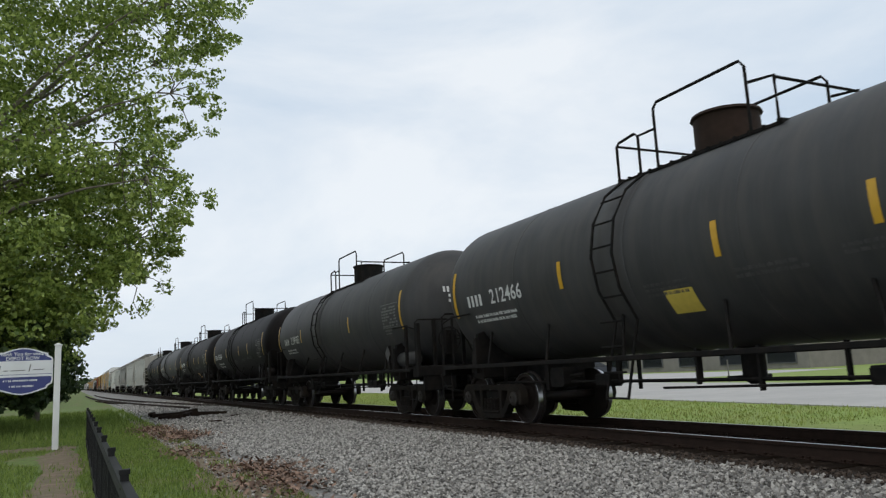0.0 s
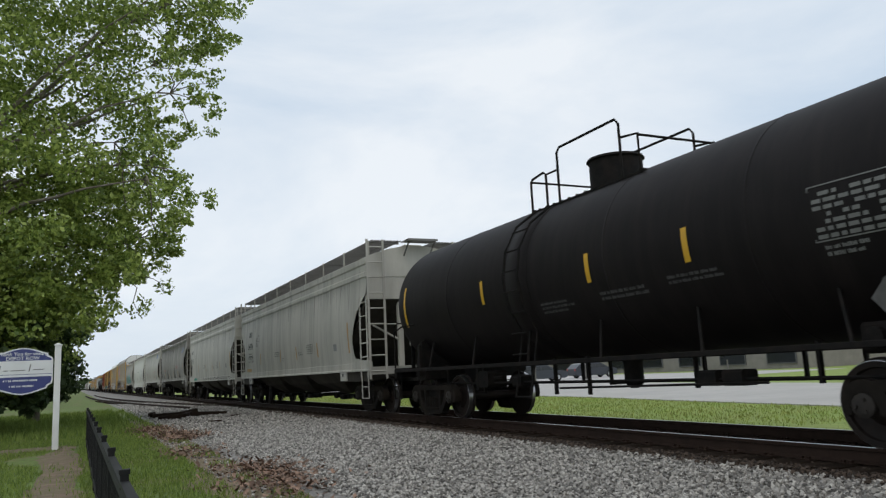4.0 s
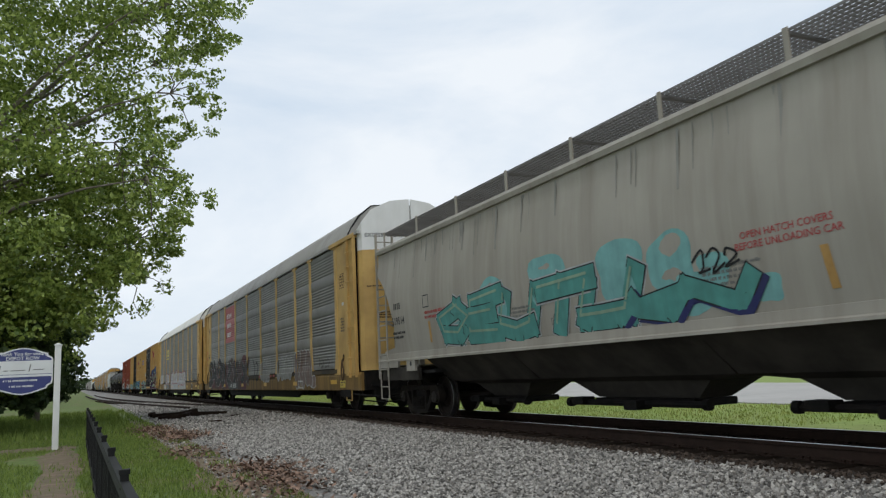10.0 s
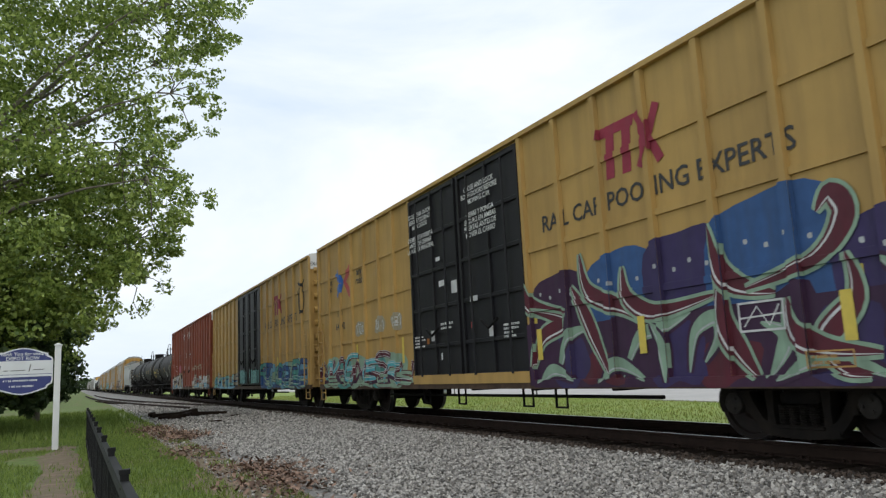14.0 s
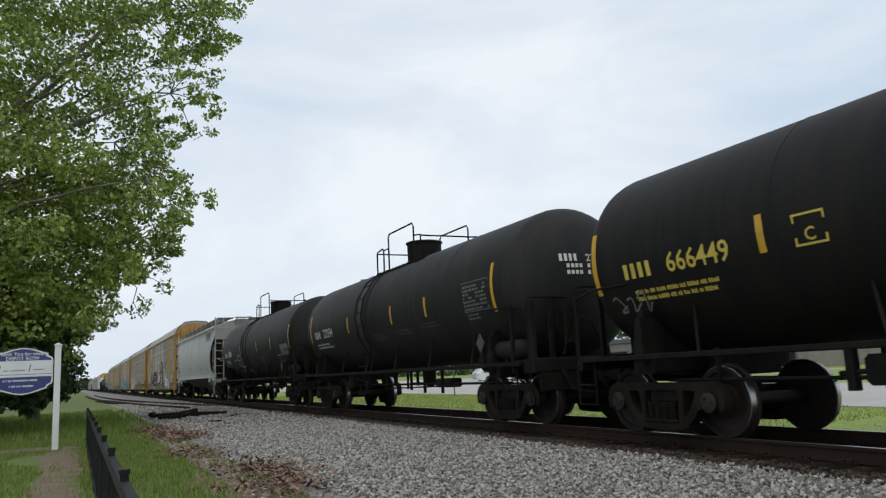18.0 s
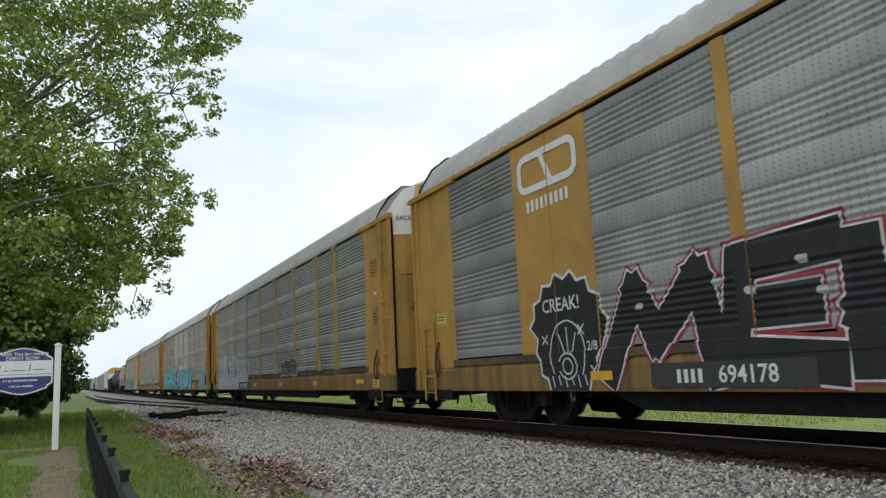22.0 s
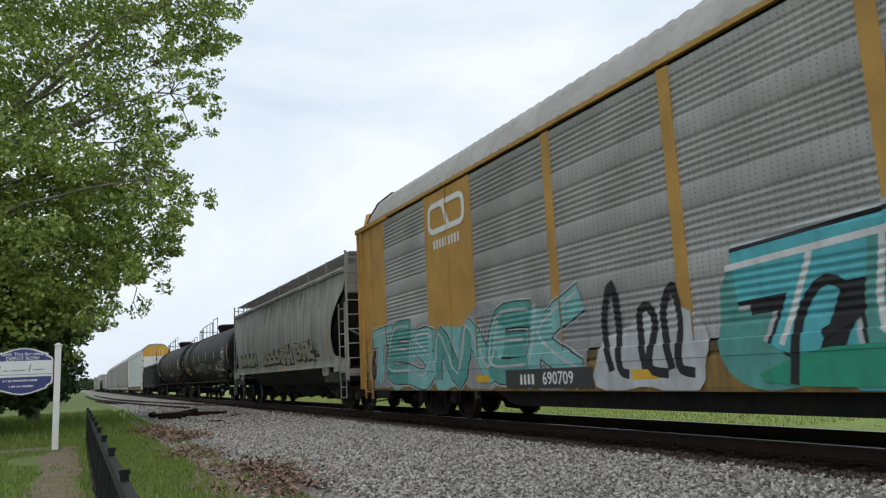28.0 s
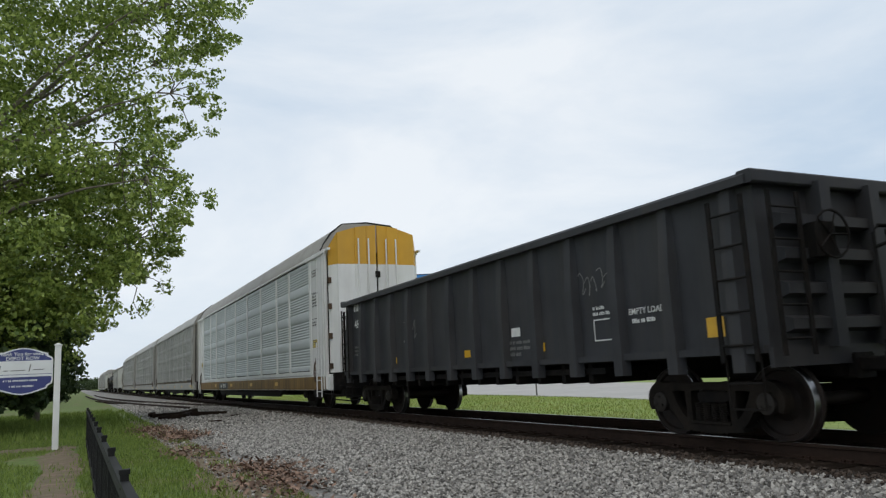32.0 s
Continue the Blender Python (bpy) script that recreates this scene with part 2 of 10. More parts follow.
M["strip_orange"] = surface("orange_brown_strip", (0.38, 0.13, 0.02), 0.5, 0, 0.2, 6.0)
M["panel_red"] = surface("red_panel_paint", (0.36, 0.035, 0.04), 0.5, 0, 0.1, 3.0)
for key, rgb in (("teal", (0.10, 0.33, 0.29)), ("teal_light", (0.22, 0.48, 0.46)), ("mint", (0.29, 0.42, 0.30)), ("aqua", (0.10, 0.45, 0.50)),
                 ("sky", (0.18, 0.40, 0.52)), ("navy", (0.03, 0.035, 0.13)), ("purple", (0.055, 0.022, 0.055)), ("maroon", (0.115, 0.022, 0.034)),
                 ("blue", (0.045, 0.11, 0.27)), ("violet", (0.050, 0.035, 0.11)), ("pgreen", (0.03, 0.30, 0.18)), ("pink", (0.48, 0.16, 0.22)), ("pblack", (0.018, 0.018, 0.02)),
                 ("pwhite", (0.70, 0.70, 0.68)), ("pgrey", (0.30, 0.30, 0.30)), ("crimson", (0.34, 0.04, 0.07)), ("tan", (0.40, 0.36, 0.26)),
                 ("brown", (0.07, 0.035, 0.03)), ("silver", (0.52, 0.52, 0.53))):
    M[key] = surface("spray_" + key, tuple(0.86 * c for c in rgb), 0.65, 0, 0.18, 4.0, tuple(0.45 * c + 0.025 for c in rgb), 0.55, 2.0, True, gloss=0.3)
M["rail"] = surface("rusty_rail_steel", (0.034, 0.020, 0.014), 0.8, 0.1, 0.25, 10.0, (0.019, 0.0125, 0.009), 0.6, 3.0, False, 0.2, 60, gloss=0.2)
M["railtop"] = surface("polished_rail_head", (0.34, 0.33, 0.33), 0.3, 0.9, 0.15, 10.0)
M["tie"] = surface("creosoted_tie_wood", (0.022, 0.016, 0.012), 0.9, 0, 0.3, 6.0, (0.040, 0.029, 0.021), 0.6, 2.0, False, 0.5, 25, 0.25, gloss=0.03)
M["ballast_bed"] = surface("ballast_bed_stone", (0.25, 0.238, 0.22), 0.9, 0, 0.45, 22.0, (0.13, 0.122, 0.11), 0.8, 9.0, False, 0.9, 45)
# dark soil colour with the train's shadow painted into it
M["oily_bed"] = surface("dark_shaded_bed", (0.034, 0.025, 0.019), 0.95, 0, 0.5, 20.0, (0.070, 0.054, 0.042), 0.6, 8.0, False, 0.8, 45, gloss=0.03)
M["stone"] = island_surface("ballast_stone", (0.085, 0.080, 0.073), (0.53, 0.505, 0.46))
M["grass_ground"] = surface("grass_ground", (0.115, 0.165, 0.036), 0.95, 0, 0.3, 6.0, (0.19, 0.135, 0.08), 0.8, 0.55, False, 0.6, 30, low=0.52, high=0.66)
M["blade_far"] = surface("verge_grass_blades", (0.27, 0.35, 0.075), 0.8, 0, 0.3, 0.8, (0.36, 0.36, 0.12), 0.8, 0.5, low=0.42, high=0.62)
M["billboard_orange"] = surface("printed_orange_vinyl", (0.72, 0.42, 0.10), 0.6, 0, 0.15, 1.5, (0.60, 0.42, 0.16), 0.6, 0.9)
M["billboard_blue"] = surface("printed_blue_vinyl", (0.04, 0.20, 0.50), 0.6, 0, 0.12, 1.5, (0.06, 0.24, 0.50), 0.5, 0.9)
M["board_grey"] = surface("weathered_grey_board", (0.13, 0.13, 0.14), 0.8, 0, 0.15, 1.5, (0.09, 0.09, 0.09), 0.5, 0.9)
M["far_grass"] = surface("mown_grass", (0.22, 0.30, 0.06), 0.95, 0, 0.2, 3.0, (0.23, 0.24, 0.07), 0.6, 0.35, False, 0.4, 30)
M["blade"] = island_surface("grass_blade", (0.095, 0.155, 0.026), (0.28, 0.36, 0.08), 0.8, 0.3)
M["bare"] = surface("bare_earth", (0.205, 0.150, 0.105), 0.95, 0, 0.3, 5.0, (0.12, 0.12, 0.05), 0.6, 2.6, False, 0.6, 40, low=0.40, high=0.62)
M["dead_leaf"] = island_surface("dead_leaf", (0.075, 0.045, 0.030), (0.32, 0.205, 0.145), 0.85)
M["road"] = surface("pale_concrete_road", (0.44, 0.42, 0.39), 0.85, 0, 0.08, 2.0, (0.33, 0.315, 0.295), 0.5, 0.3, False, 0.2, 40)
M["lot"] = surface("parking_lot_concrete", (0.46, 0.44, 0.42), 0.85, 0, 0.1, 1.0, (0.34, 0.32, 0.30), 0.5, 0.2)
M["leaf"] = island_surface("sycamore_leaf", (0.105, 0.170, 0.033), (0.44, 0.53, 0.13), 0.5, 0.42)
# dark leaves: distant woods, and trees whose canopy shade is in the colour
M["leaf_dark"] = island_surface("dark_foliage", (0.025, 0.05, 0.015), (0.085, 0.125, 0.04), 0.7, 0.2)
M["bark"] = surface("grey_bark", (0.16, 0.135, 0.11), 0.9, 0, 0.3, 6.0, (0.32, 0.30, 0.26), 0.5, 3.0, False, 0.6, 20)
M["fence"] = surface("black_fence_paint", (0.010, 0.010, 0.011), 0.6, 0, 0.2, 8.0, (0.03, 0.027, 0.024), 0.3, 4.0, gloss=0.25)
M["sign_blue"] = surface("sign_blue_paint", (0.045, 0.055, 0.20), 0.4, 0, 0.06, 3.0)
M["sign_white"] = surface("sign_white_paint", (0.76, 0.77, 0.78), 0.4, 0, 0.04, 3.0, (0.6, 0.6, 0.6), 0.3, 2.0)
M["post_white"] = surface("white_post_vinyl", (0.78, 0.78, 0.76), 0.45, 0, 0.04, 3.0, (0.55, 0.55, 0.52), 0.35, 2.0, True)
M["post_metal"] = surface("weathered_post_metal", (0.16, 0.15, 0.14), 0.6, 0.4, 0.2, 6.0)
M["glass_dark"] = surface("tinted_car_glass", (0.015, 0.018, 0.02), 0.08, 0, 0.05, 2.0)
M["car_silver"] = surface("silver_car_paint", (0.42, 0.43, 0.44), 0.3, 0.5, 0.03, 2.0)
M["car_white"] = surface("white_car_paint", (0.72, 0.72, 0.72), 0.3, 0, 0.03, 2.0)
M["car_dark"] = surface("dark_car_paint", (0.04, 0.045, 0.055), 0.3, 0.2, 0.05, 2.0)
M["rubber"] = surface("tyre_rubber", (0.02, 0.02, 0.02), 0.9, 0, 0.2, 10.0)
M["brick_far"] = surface("shop_wall", (0.24, 0.22, 0.20), 0.85, 0, 0.15, 1.0, (0.14, 0.13, 0.12), 0.4, 0.6)
M["roof_far"] = surface("shop_roof", (0.10, 0.10, 0.105), 0.8, 0, 0.15, 1.0)


# ---- mesh helpers ----
class Geo:
    """Verts and faces of one mesh."""

    def __init__(self):
        self.v, self.f = [], []

    def poly(self, pts):
        n = len(self.v)
        self.v += [tuple(p) for p in pts]
        self.f.append(tuple(range(n, n + len(pts))))
        return self

    def box(self, x0, x1, y0, y1, z0, z1, c=0.0):
        """A box, with its four long edges cut by c where given."""
        if c <= 0:
            n = len(self.v)
            self.v += [(x0, y0, z0), (x1, y0, z0), (x1, y1, z0), (x0, y1, z0), (x0, y0, z1), (x1, y0, z1), (x1, y1, z1), (x0, y1, z1)]
            self.f += [(n + a, n + b, n + d, n + e) for a, b, d, e in ((0, 3, 2, 1), (4, 5, 6, 7), (0, 1, 5, 4), (1, 2, 6, 5), (2, 3, 7, 6), (3, 0, 4, 7))]
            return self
        dx, dy, dz = x1 - x0, y1 - y0, z1 - z0

        def oct8(a0, a1, b0, b1):
            return [(a0 + c, b0), (a1 - c, b0), (a1, b0 + c), (a1, b1 - c), (a1 - c, b1), (a0 + c, b1), (a0, b1 - c), (a0, b0 + c)]
        if dy >= dx and dy >= dz:
            return self.loft([[(a, y, b) for a, b in oct8(x0, x1, z0, z1)] for y in (y0, y1)])
        if dz >= dx:
            return self.loft([[(a, b, z) for a, b in oct8(x0, x1, y0, y1)] for z in (z0, z1)])
        return self.loft([[(x, a, b) for a, b in oct8(y0, y1, z0, z1)] for x in (x0, x1)])

    def loft(self, rings, caps=True, closed=True):
        n, k = len(self.v), len(rings[0])
        for r in rings:
            self.v += [tuple(p) for p in r]
        for i in range(len(rings) - 1):
            for j in range(k if closed else k - 1):
                a, b = n + i * k + j, n + i * k + (j + 1) % k
                self.f.append((a, b, b + k, a + k))
        if caps and closed:
            self.f.append(tuple(range(n + k - 1, n - 1, -1)))
            self.f.append(tuple(range(n + (len(rings) - 1) * k, n + len(rings) * k)))
        return self

    def tube(self, pts, r, n=6, r1=None):
        """A round bar along a line of points."""
        pts = [Vector(p) for p in pts]
        rings = []
        for i, p in enumerate(pts):
            d = (pts[min(i + 1, len(pts) - 1)] - pts[max(i - 1, 0)]).normalized()
            a = d.cross(Vector((0, 0, 1)) if abs(d.z) < 0.9 else Vector((1, 0, 0))).normalized()
            b = d.cross(a)
            rr = r if r1 is None else r + (r1 - r) * i / (len(pts) - 1)
            rings.append([p + (a * math.cos(2 * math.pi * k / n) + b * math.sin(2 * math.pi * k / n)) * rr for k in range(n)])
        return self.loft(rings)

    def prism_x(self, yz, x0, x1):
        return self.loft([[(x, y, z) for y, z in yz] for x in (x0, x1)])

    def prism_y(self, xz, y0, y1):
        return self.loft([[(x, y, z) for x, z in xz] for y in (y0, y1)])

    def prism_z(self, xy, z0, z1):
        return self.loft([[(x, y, z) for x, y in xy] for z in (z0, z1)])

    def lathe(self, profile, axis="x", n=24, at=(0, 0, 0)):
        """A body of revolution: profile rows of (along, radius)."""
        rings = []
        for a, r in profile:
            ring = []
            for k in range(n):
                c, s = math.cos(2 * math.pi * k / n) * r, math.sin(2 * math.pi * k / n) * r
                p = {"x": (a, c, s), "y": (c, a, s), "z": (c, s, a)}[axis]
                ring.append((p[0] + at[0], p[1] + at[1], p[2] + at[2]))
            rings.append(ring)
        return self.loft(rings)

    def mesh(self, name, smooth=0.0):
        me = bpy.data.meshes.new(name)
        me.from_pydata(self.v, [], self.f)
        bm = bmesh.new()
        bm.from_mesh(me)
        bmesh.ops.recalc_face_normals(bm, faces=bm.faces)
        bm.to_mesh(me)
        bm.free()
        if smooth:
            me.shade_smooth()
            me.set_sharp_from_angle(angle=radians(smooth))
        return me


def part(name, geo, material, parent, label="", smooth=0.0):
    """One mesh object under a thing or under a part."""
    me = geo if isinstance(geo, bpy.types.Mesh) else geo.mesh(name, smooth)
    if not me.materials:
        me.materials.append(material)
    ob = new(name, me)
    ob.parent = parent
    return tagged(ob, label)


def thing(name, m, label, category, group="", kind=""):
    ob = new(name)
    ob.empty_display_size = 0.2
    ob.matrix_basis = m
    return tagged(ob, label, category, group, kind)


def solid(name, geo, material, label, category, group="", kind="", smooth=0.0, at=(0, 0, 0)):
    """A thing, or a piece of the setting, of one mesh."""
    me = geo.mesh(name, smooth)
    me.materials.append(material)
    ob = new(name, me)
    ob.location = at
    return tagged(ob, label, category, group, kind)


def raw_mesh(name, verts, faces, material):
    """A mesh of many loose pieces, straight from arrays."""
    me = bpy.data.meshes.new(name)
    me.from_pydata(verts, [], faces)
    me.materials.append(material)
    return me


FONTS = {}


def letters(text, size):
    """Vertices and faces of a line of text, flat, centred on x = 0, standing on y = 0."""
    key = (text, size)
    if key not in FONTS:
        cu = bpy.data.curves.new("text", "FONT")
        cu.body, cu.size, cu.align_x, cu.resolution_u = text, size, "CENTER", 2
        cu.offset = size * 0.012
        ob = bpy.data.objects.new("text", cu)
        me = ob.to_mesh()
        FONTS[key] = ([tuple(v.co) for v in me.vertices], [tuple(p.vertices) for p in me.polygons])
        ob.to_mesh_clear()
        bpy.data.objects.remove(ob)
        bpy.data.curves.remove(cu)
    return FONTS[key]


def clip_axis(pts, ax, lo, hi):
    """A convex (y, z) polygon cut to lo..hi on one axis."""
    for lim, sg in ((lo, 1), (hi, -1)):
        out = []
        for i, p in enumerate(pts):
            q = pts[i - 1]
            a, b = sg * (q[ax] - lim), sg * (p[ax] - lim)
            if (a < 0) != (b < 0):
                k = a / (a - b)
                out.append((q[0] + (p[0] - q[0]) * k, q[1] + (p[1] - q[1]) * k))
            if b >= 0:
                out.append(p)
        pts = out
        if len(pts) < 3:
            return []
    return pts


def flat(x):
    return lambda z: x


class Skin:
    """A car's side as bands along y, each with its own section of (z, x): paint laid on it follows posts and corrugations."""

    def __init__(self, out, bands, low, high, steps=None):
        self.out, self.bands, self.low, self.high, self.steps = out, bands, low, high, steps or {}

    def __call__(self, z):
        return self.out

    def lay(self, g, pts, lift):
        pts = clip_axis(pts, 1, self.low, self.high)
        for ya, yb, sect in self.bands:
            part_pts = clip_axis(pts, 0, ya, yb) if pts else []
            if not part_pts:
                continue
            z0, z1 = min(q[1] for q in part_pts), max(q[1] for q in part_pts)
            for (za, xa), (zb, xb) in zip(sect, sect[1:]):
                if zb <= z0 or za >= z1 or zb - za < 1e-6:
                    continue
                f = clip_axis(part_pts, 1, za, zb)
                if f:
                    g.poly([(xa + (xb - xa) * (z - za) / (zb - za) - lift, y, z) for y, z in f])
                    edge = [z for y, z in f if abs(y - ya) < 1e-6]
                    if ya in self.steps and edge and max(edge) - min(edge) > 1e-4 and za > 0.8:
                        za_, zb_ = min(edge), max(edge)
                        g.poly([(x, ya - lift, z) for x, z in ((xa - lift, za_), (xa - lift, zb_), (xa + self.steps[ya], zb_), (xa + self.steps[ya], za_))])


def lay(g, pts, xs, lift):
    """One convex (y, z) polygon on a side."""
    if isinstance(xs, Skin):
        xs.lay(g, pts, lift)
    else:
        g.poly([(xs(z) - lift, y, z) for y, z in pts])


# ---- lettering and spray paint laid on a car's side; the near side faces -x, so writing runs towards -y ----
def text_part(parent, text, size, y, z, ink, xs, name="lettering", stretch=1.0):
    vs, fs = letters(text, size)
    g = Geo()
    g.v = [(xs(z + b) - 0.007, y - a * stretch, z + b) for a, b, _ in vs]
    g.f = list(fs)
    return tagged(part(name, g, M[ink], parent), kind="stuff")


def glyphs(g, n, size, y, z, xs, gap=0.45, fill=1.0):
    """n plain upright bars in place of letters, centred on y."""
    w = size * 0.52
    for i in range(n):
        a = y + (n * w / 2) - i * w
        b = a - w * (1 - gap)
        lay(g, [(a, z), (b, z), (b, z + size * 0.72), (a, z + size * 0.72)], xs, 0.006)


def marks(parent, digits, size, y, z, ink, xs, two_lines=False):
    """A car's number, with plain bars in place of the owner's letters."""
    g = Geo()
    n = len(digits)
    if two_lines:
        glyphs(g, 4, size, y, z + size * 1.75, xs)
        tagged(part("owner_mark", g, M[ink], parent), kind="stuff")
        text_part(parent, digits, size * 1.25, y, z, ink, xs, "car_number")
    else:
        w = size * 0.62
        glyphs(g, 4, size, y + (n / 2 + 0.7) * w, z, xs)
        tagged(part("owner_mark", g, M[ink], parent), kind="stuff")
        text_part(parent, digits, size * 1.25, y - 2.4 * w, z, ink, xs, "car_number")


def stencil(parent, y, z, w, rows, size, ink, xs, seed=1, name="stencil_block"):
    """Rows of small writing too fine to read."""
    rnd = random.Random(seed)
    g = Geo()
    for i in range(rows):
        a, zz = y + w / 2, z - i * size * 1.7
        end = y - w / 2 + rnd.random() * w * 0.35
        while a > end:
            for _ in range(rnd.randint(2, 6)):
                b = a - size * rnd.uniform(0.35, 0.6)
                h = size * rnd.choice((0.8, 1.0, 1.0))
                g.poly([(xs(zz) - 0.006, a, zz), (xs(zz) - 0.006, b, zz), (xs(zz + h) - 0.006, b, zz + h), (xs(zz + h) - 0.006, a, zz + h)])
                a = b - size * 0.16
            a -= size * 0.5
    return tagged(part(name, g, M[ink], parent), kind="stuff")


def plate(parent, name, ink, xs, y0, y1, z0, z1, lift=0.006, lean=0.0, label="", steps=4):
    """A flat sticker, strip or painted field on the side."""
    g = Geo()
    for i in range(steps):
        za, zb = z0 + (z1 - z0) * i / steps, z0 + (z1 - z0) * (i + 1) / steps
        da, db = lean * i / steps, lean * (i + 1) / steps
        lay(g, [(y0 + da, za), (y1 + da, za), (y1 + db, zb), (y0 + db, zb)], xs, lift)
    return tagged(part(name, g, M[ink], parent, label), label, kind="stuff" if isinstance(xs, Skin) else "")


def outline(parent, ink, xs, y0, y1, z0, z1, w=0.02, lift=0.006, name="stencil_frame"):
    g = Geo()
    for a, b, c, d in ((y0, y1, z0, z0 + w), (y0, y1, z1 - w, z1), (y0, y0 + w, z0, z1), (y1 - w, y1, z0, z1)):
        lay(g, [(a, c), (b, c), (b, d), (a, d)], xs, lift)
    return tagged(part(name, g, M[ink], parent), kind="stuff")


def ribbon(g, pts, w, xs, lift):
    """A brush stroke through (y, z) points."""
    rows = []
    for i, (y, z) in enumerate(pts):
        y0, z0 = pts[max(i - 1, 0)]
        y1, z1 = pts[min(i + 1, len(pts) - 1)]
        d = math.hypot(y1 - y0, z1 - z0) or 1
        ny, nz = -(z1 - z0) / d * w / 2, (y1 - y0) / d * w / 2
        rows.append(((y + ny, z + nz), (y - ny, z - nz)))
    for i, ((a, b), (c, d)) in enumerate(zip(rows, rows[1:])):
        lay(g, [a, c, d, b], xs, lift + 0.00005 * i)


def smooth_line(ctrl, k=5):
    out = []
    for i in range(len(ctrl) - 1):
        p0, p1, p2, p3 = ctrl[max(i - 1, 0)], ctrl[i], ctrl[i + 1], ctrl[min(i + 2, len(ctrl) - 1)]
        for j in range(k):
            t = j / k
            out.append(tuple(0.5 * ((2 * b) + (c - a) * t + (2 * a - 5 * b + 4 * c - d) * t * t + (3 * b - a - 3 * c + d) * t ** 3)
                             for a, b, c, d in zip(p0, p1, p2, p3)))
    return out + [ctrl[-1]]


def tag_scrawl(parent, y0, y1, z0, z1, ink, xs, seed, w=0.05, n=None, lift=0.010):
    """A quick spray-can scrawl of one line."""
    rnd = random.Random(seed)
    width = y1 - y0
    n = n or max(3, int(width / (z1 - z0) * 2.2))
    g = Geo()
    for i in range(n):
        c = y1 - (i + 0.5) * width / n
        hw = width / n * 0.62
        pts = [(c + hw * rnd.uniform(0.4, 1), z0 + (z1 - z0) * rnd.uniform(0.5, 1.0)), (c + hw * rnd.uniform(-0.3, 0.4), z0 + (z1 - z0) * rnd.uniform(0.7, 1.0)),
               (c - hw * rnd.uniform(0.1, 0.7), z0 + (z1 - z0) * rnd.uniform(0.2, 0.7)), (c + hw * rnd.uniform(-0.2, 0.7), z0 + (z1 - z0) * rnd.uniform(0.0, 0.3)),
               (c - hw * rnd.uniform(0.4, 1.1), z0 + (z1 - z0) * rnd.uniform(0.1, 0.5))]
        ribbon(g, smooth_line(pts), w, xs, lift + 0.0002 * i)
    return tagged(part("spray_tag", g, M[ink], parent), kind="stuff")


def blob(rnd, cy, cz, hy, hz, k=22, rough=0.16, square=3.2, slant=0.0):
    """An uneven, letter-sized bubble."""
    ph = [rnd.uniform(0, 6.28) for _ in range(3)]
    out = []
    for i in range(k):
        a = 2 * math.pi * i / k
        c, s = math.cos(a), math.sin(a)
        r = (abs(c) ** square + abs(s) ** square) ** (-1 / square)
        r *= 1 + rough * (math.sin(2 * a + ph[0]) * 0.5 + math.sin(3 * a + ph[1]) * 0.6 + math.sin(5 * a + ph[2]) * 0.4)
        out.append((cy + hy * r * c + slant * hz * r * s, cz + hz * r * s))
    return out


def fan(g, pts, xs, lift):
    cy, cz = sum(p[0] for p in pts) / len(pts), sum(p[1] for p in pts) / len(pts)
    for i, p in enumerate(pts):
        lay(g, [(cy, cz), p, pts[(i + 1) % len(pts)]], xs, lift)


STROKES = (
    (((0, 0), (0.3, 1), (0.75, 0)), ((0.12, 0.35), (0.62, 0.35))),
    (((0.9, 0.85), (0.45, 1), (0.1, 0.75), (0.8, 0.35), (0.55, 0), (0, 0.12)),),
    (((0.12, 0), (0.12, 1), (0.75, 0.85), (0.6, 0.5), (0.15, 0.45)), ((0.35, 0.45), (0.9, 0))),
    (((0.85, 1), (0.1, 0.95), (0.1, 0.05), (0.9, 0)), ((0.1, 0.5), (0.7, 0.52))),
    (((0.1, 1), (0.15, 0.1), (0.5, 0), (0.85, 0.1), (0.9, 1)),),
    (((0, 0), (0.15, 1), (0.45, 0.4), (0.8, 1), (0.95, 0)),),
    (((0.5, 0), (0.5, 0.95)), ((0, 0.92), (1, 1))),
    (((0.15, 0), (0.15, 1)), ((0.9, 1), (0.2, 0.45), (0.95, 0))),
    (((0.5, 1), (0.05, 0.6), (0.3, 0), (0.85, 0.1), (0.95, 0.65), (0.5, 1)),),
    (((0.1, 0), (0.1, 1), (0.9, 0.0), (0.9, 1)),),
)


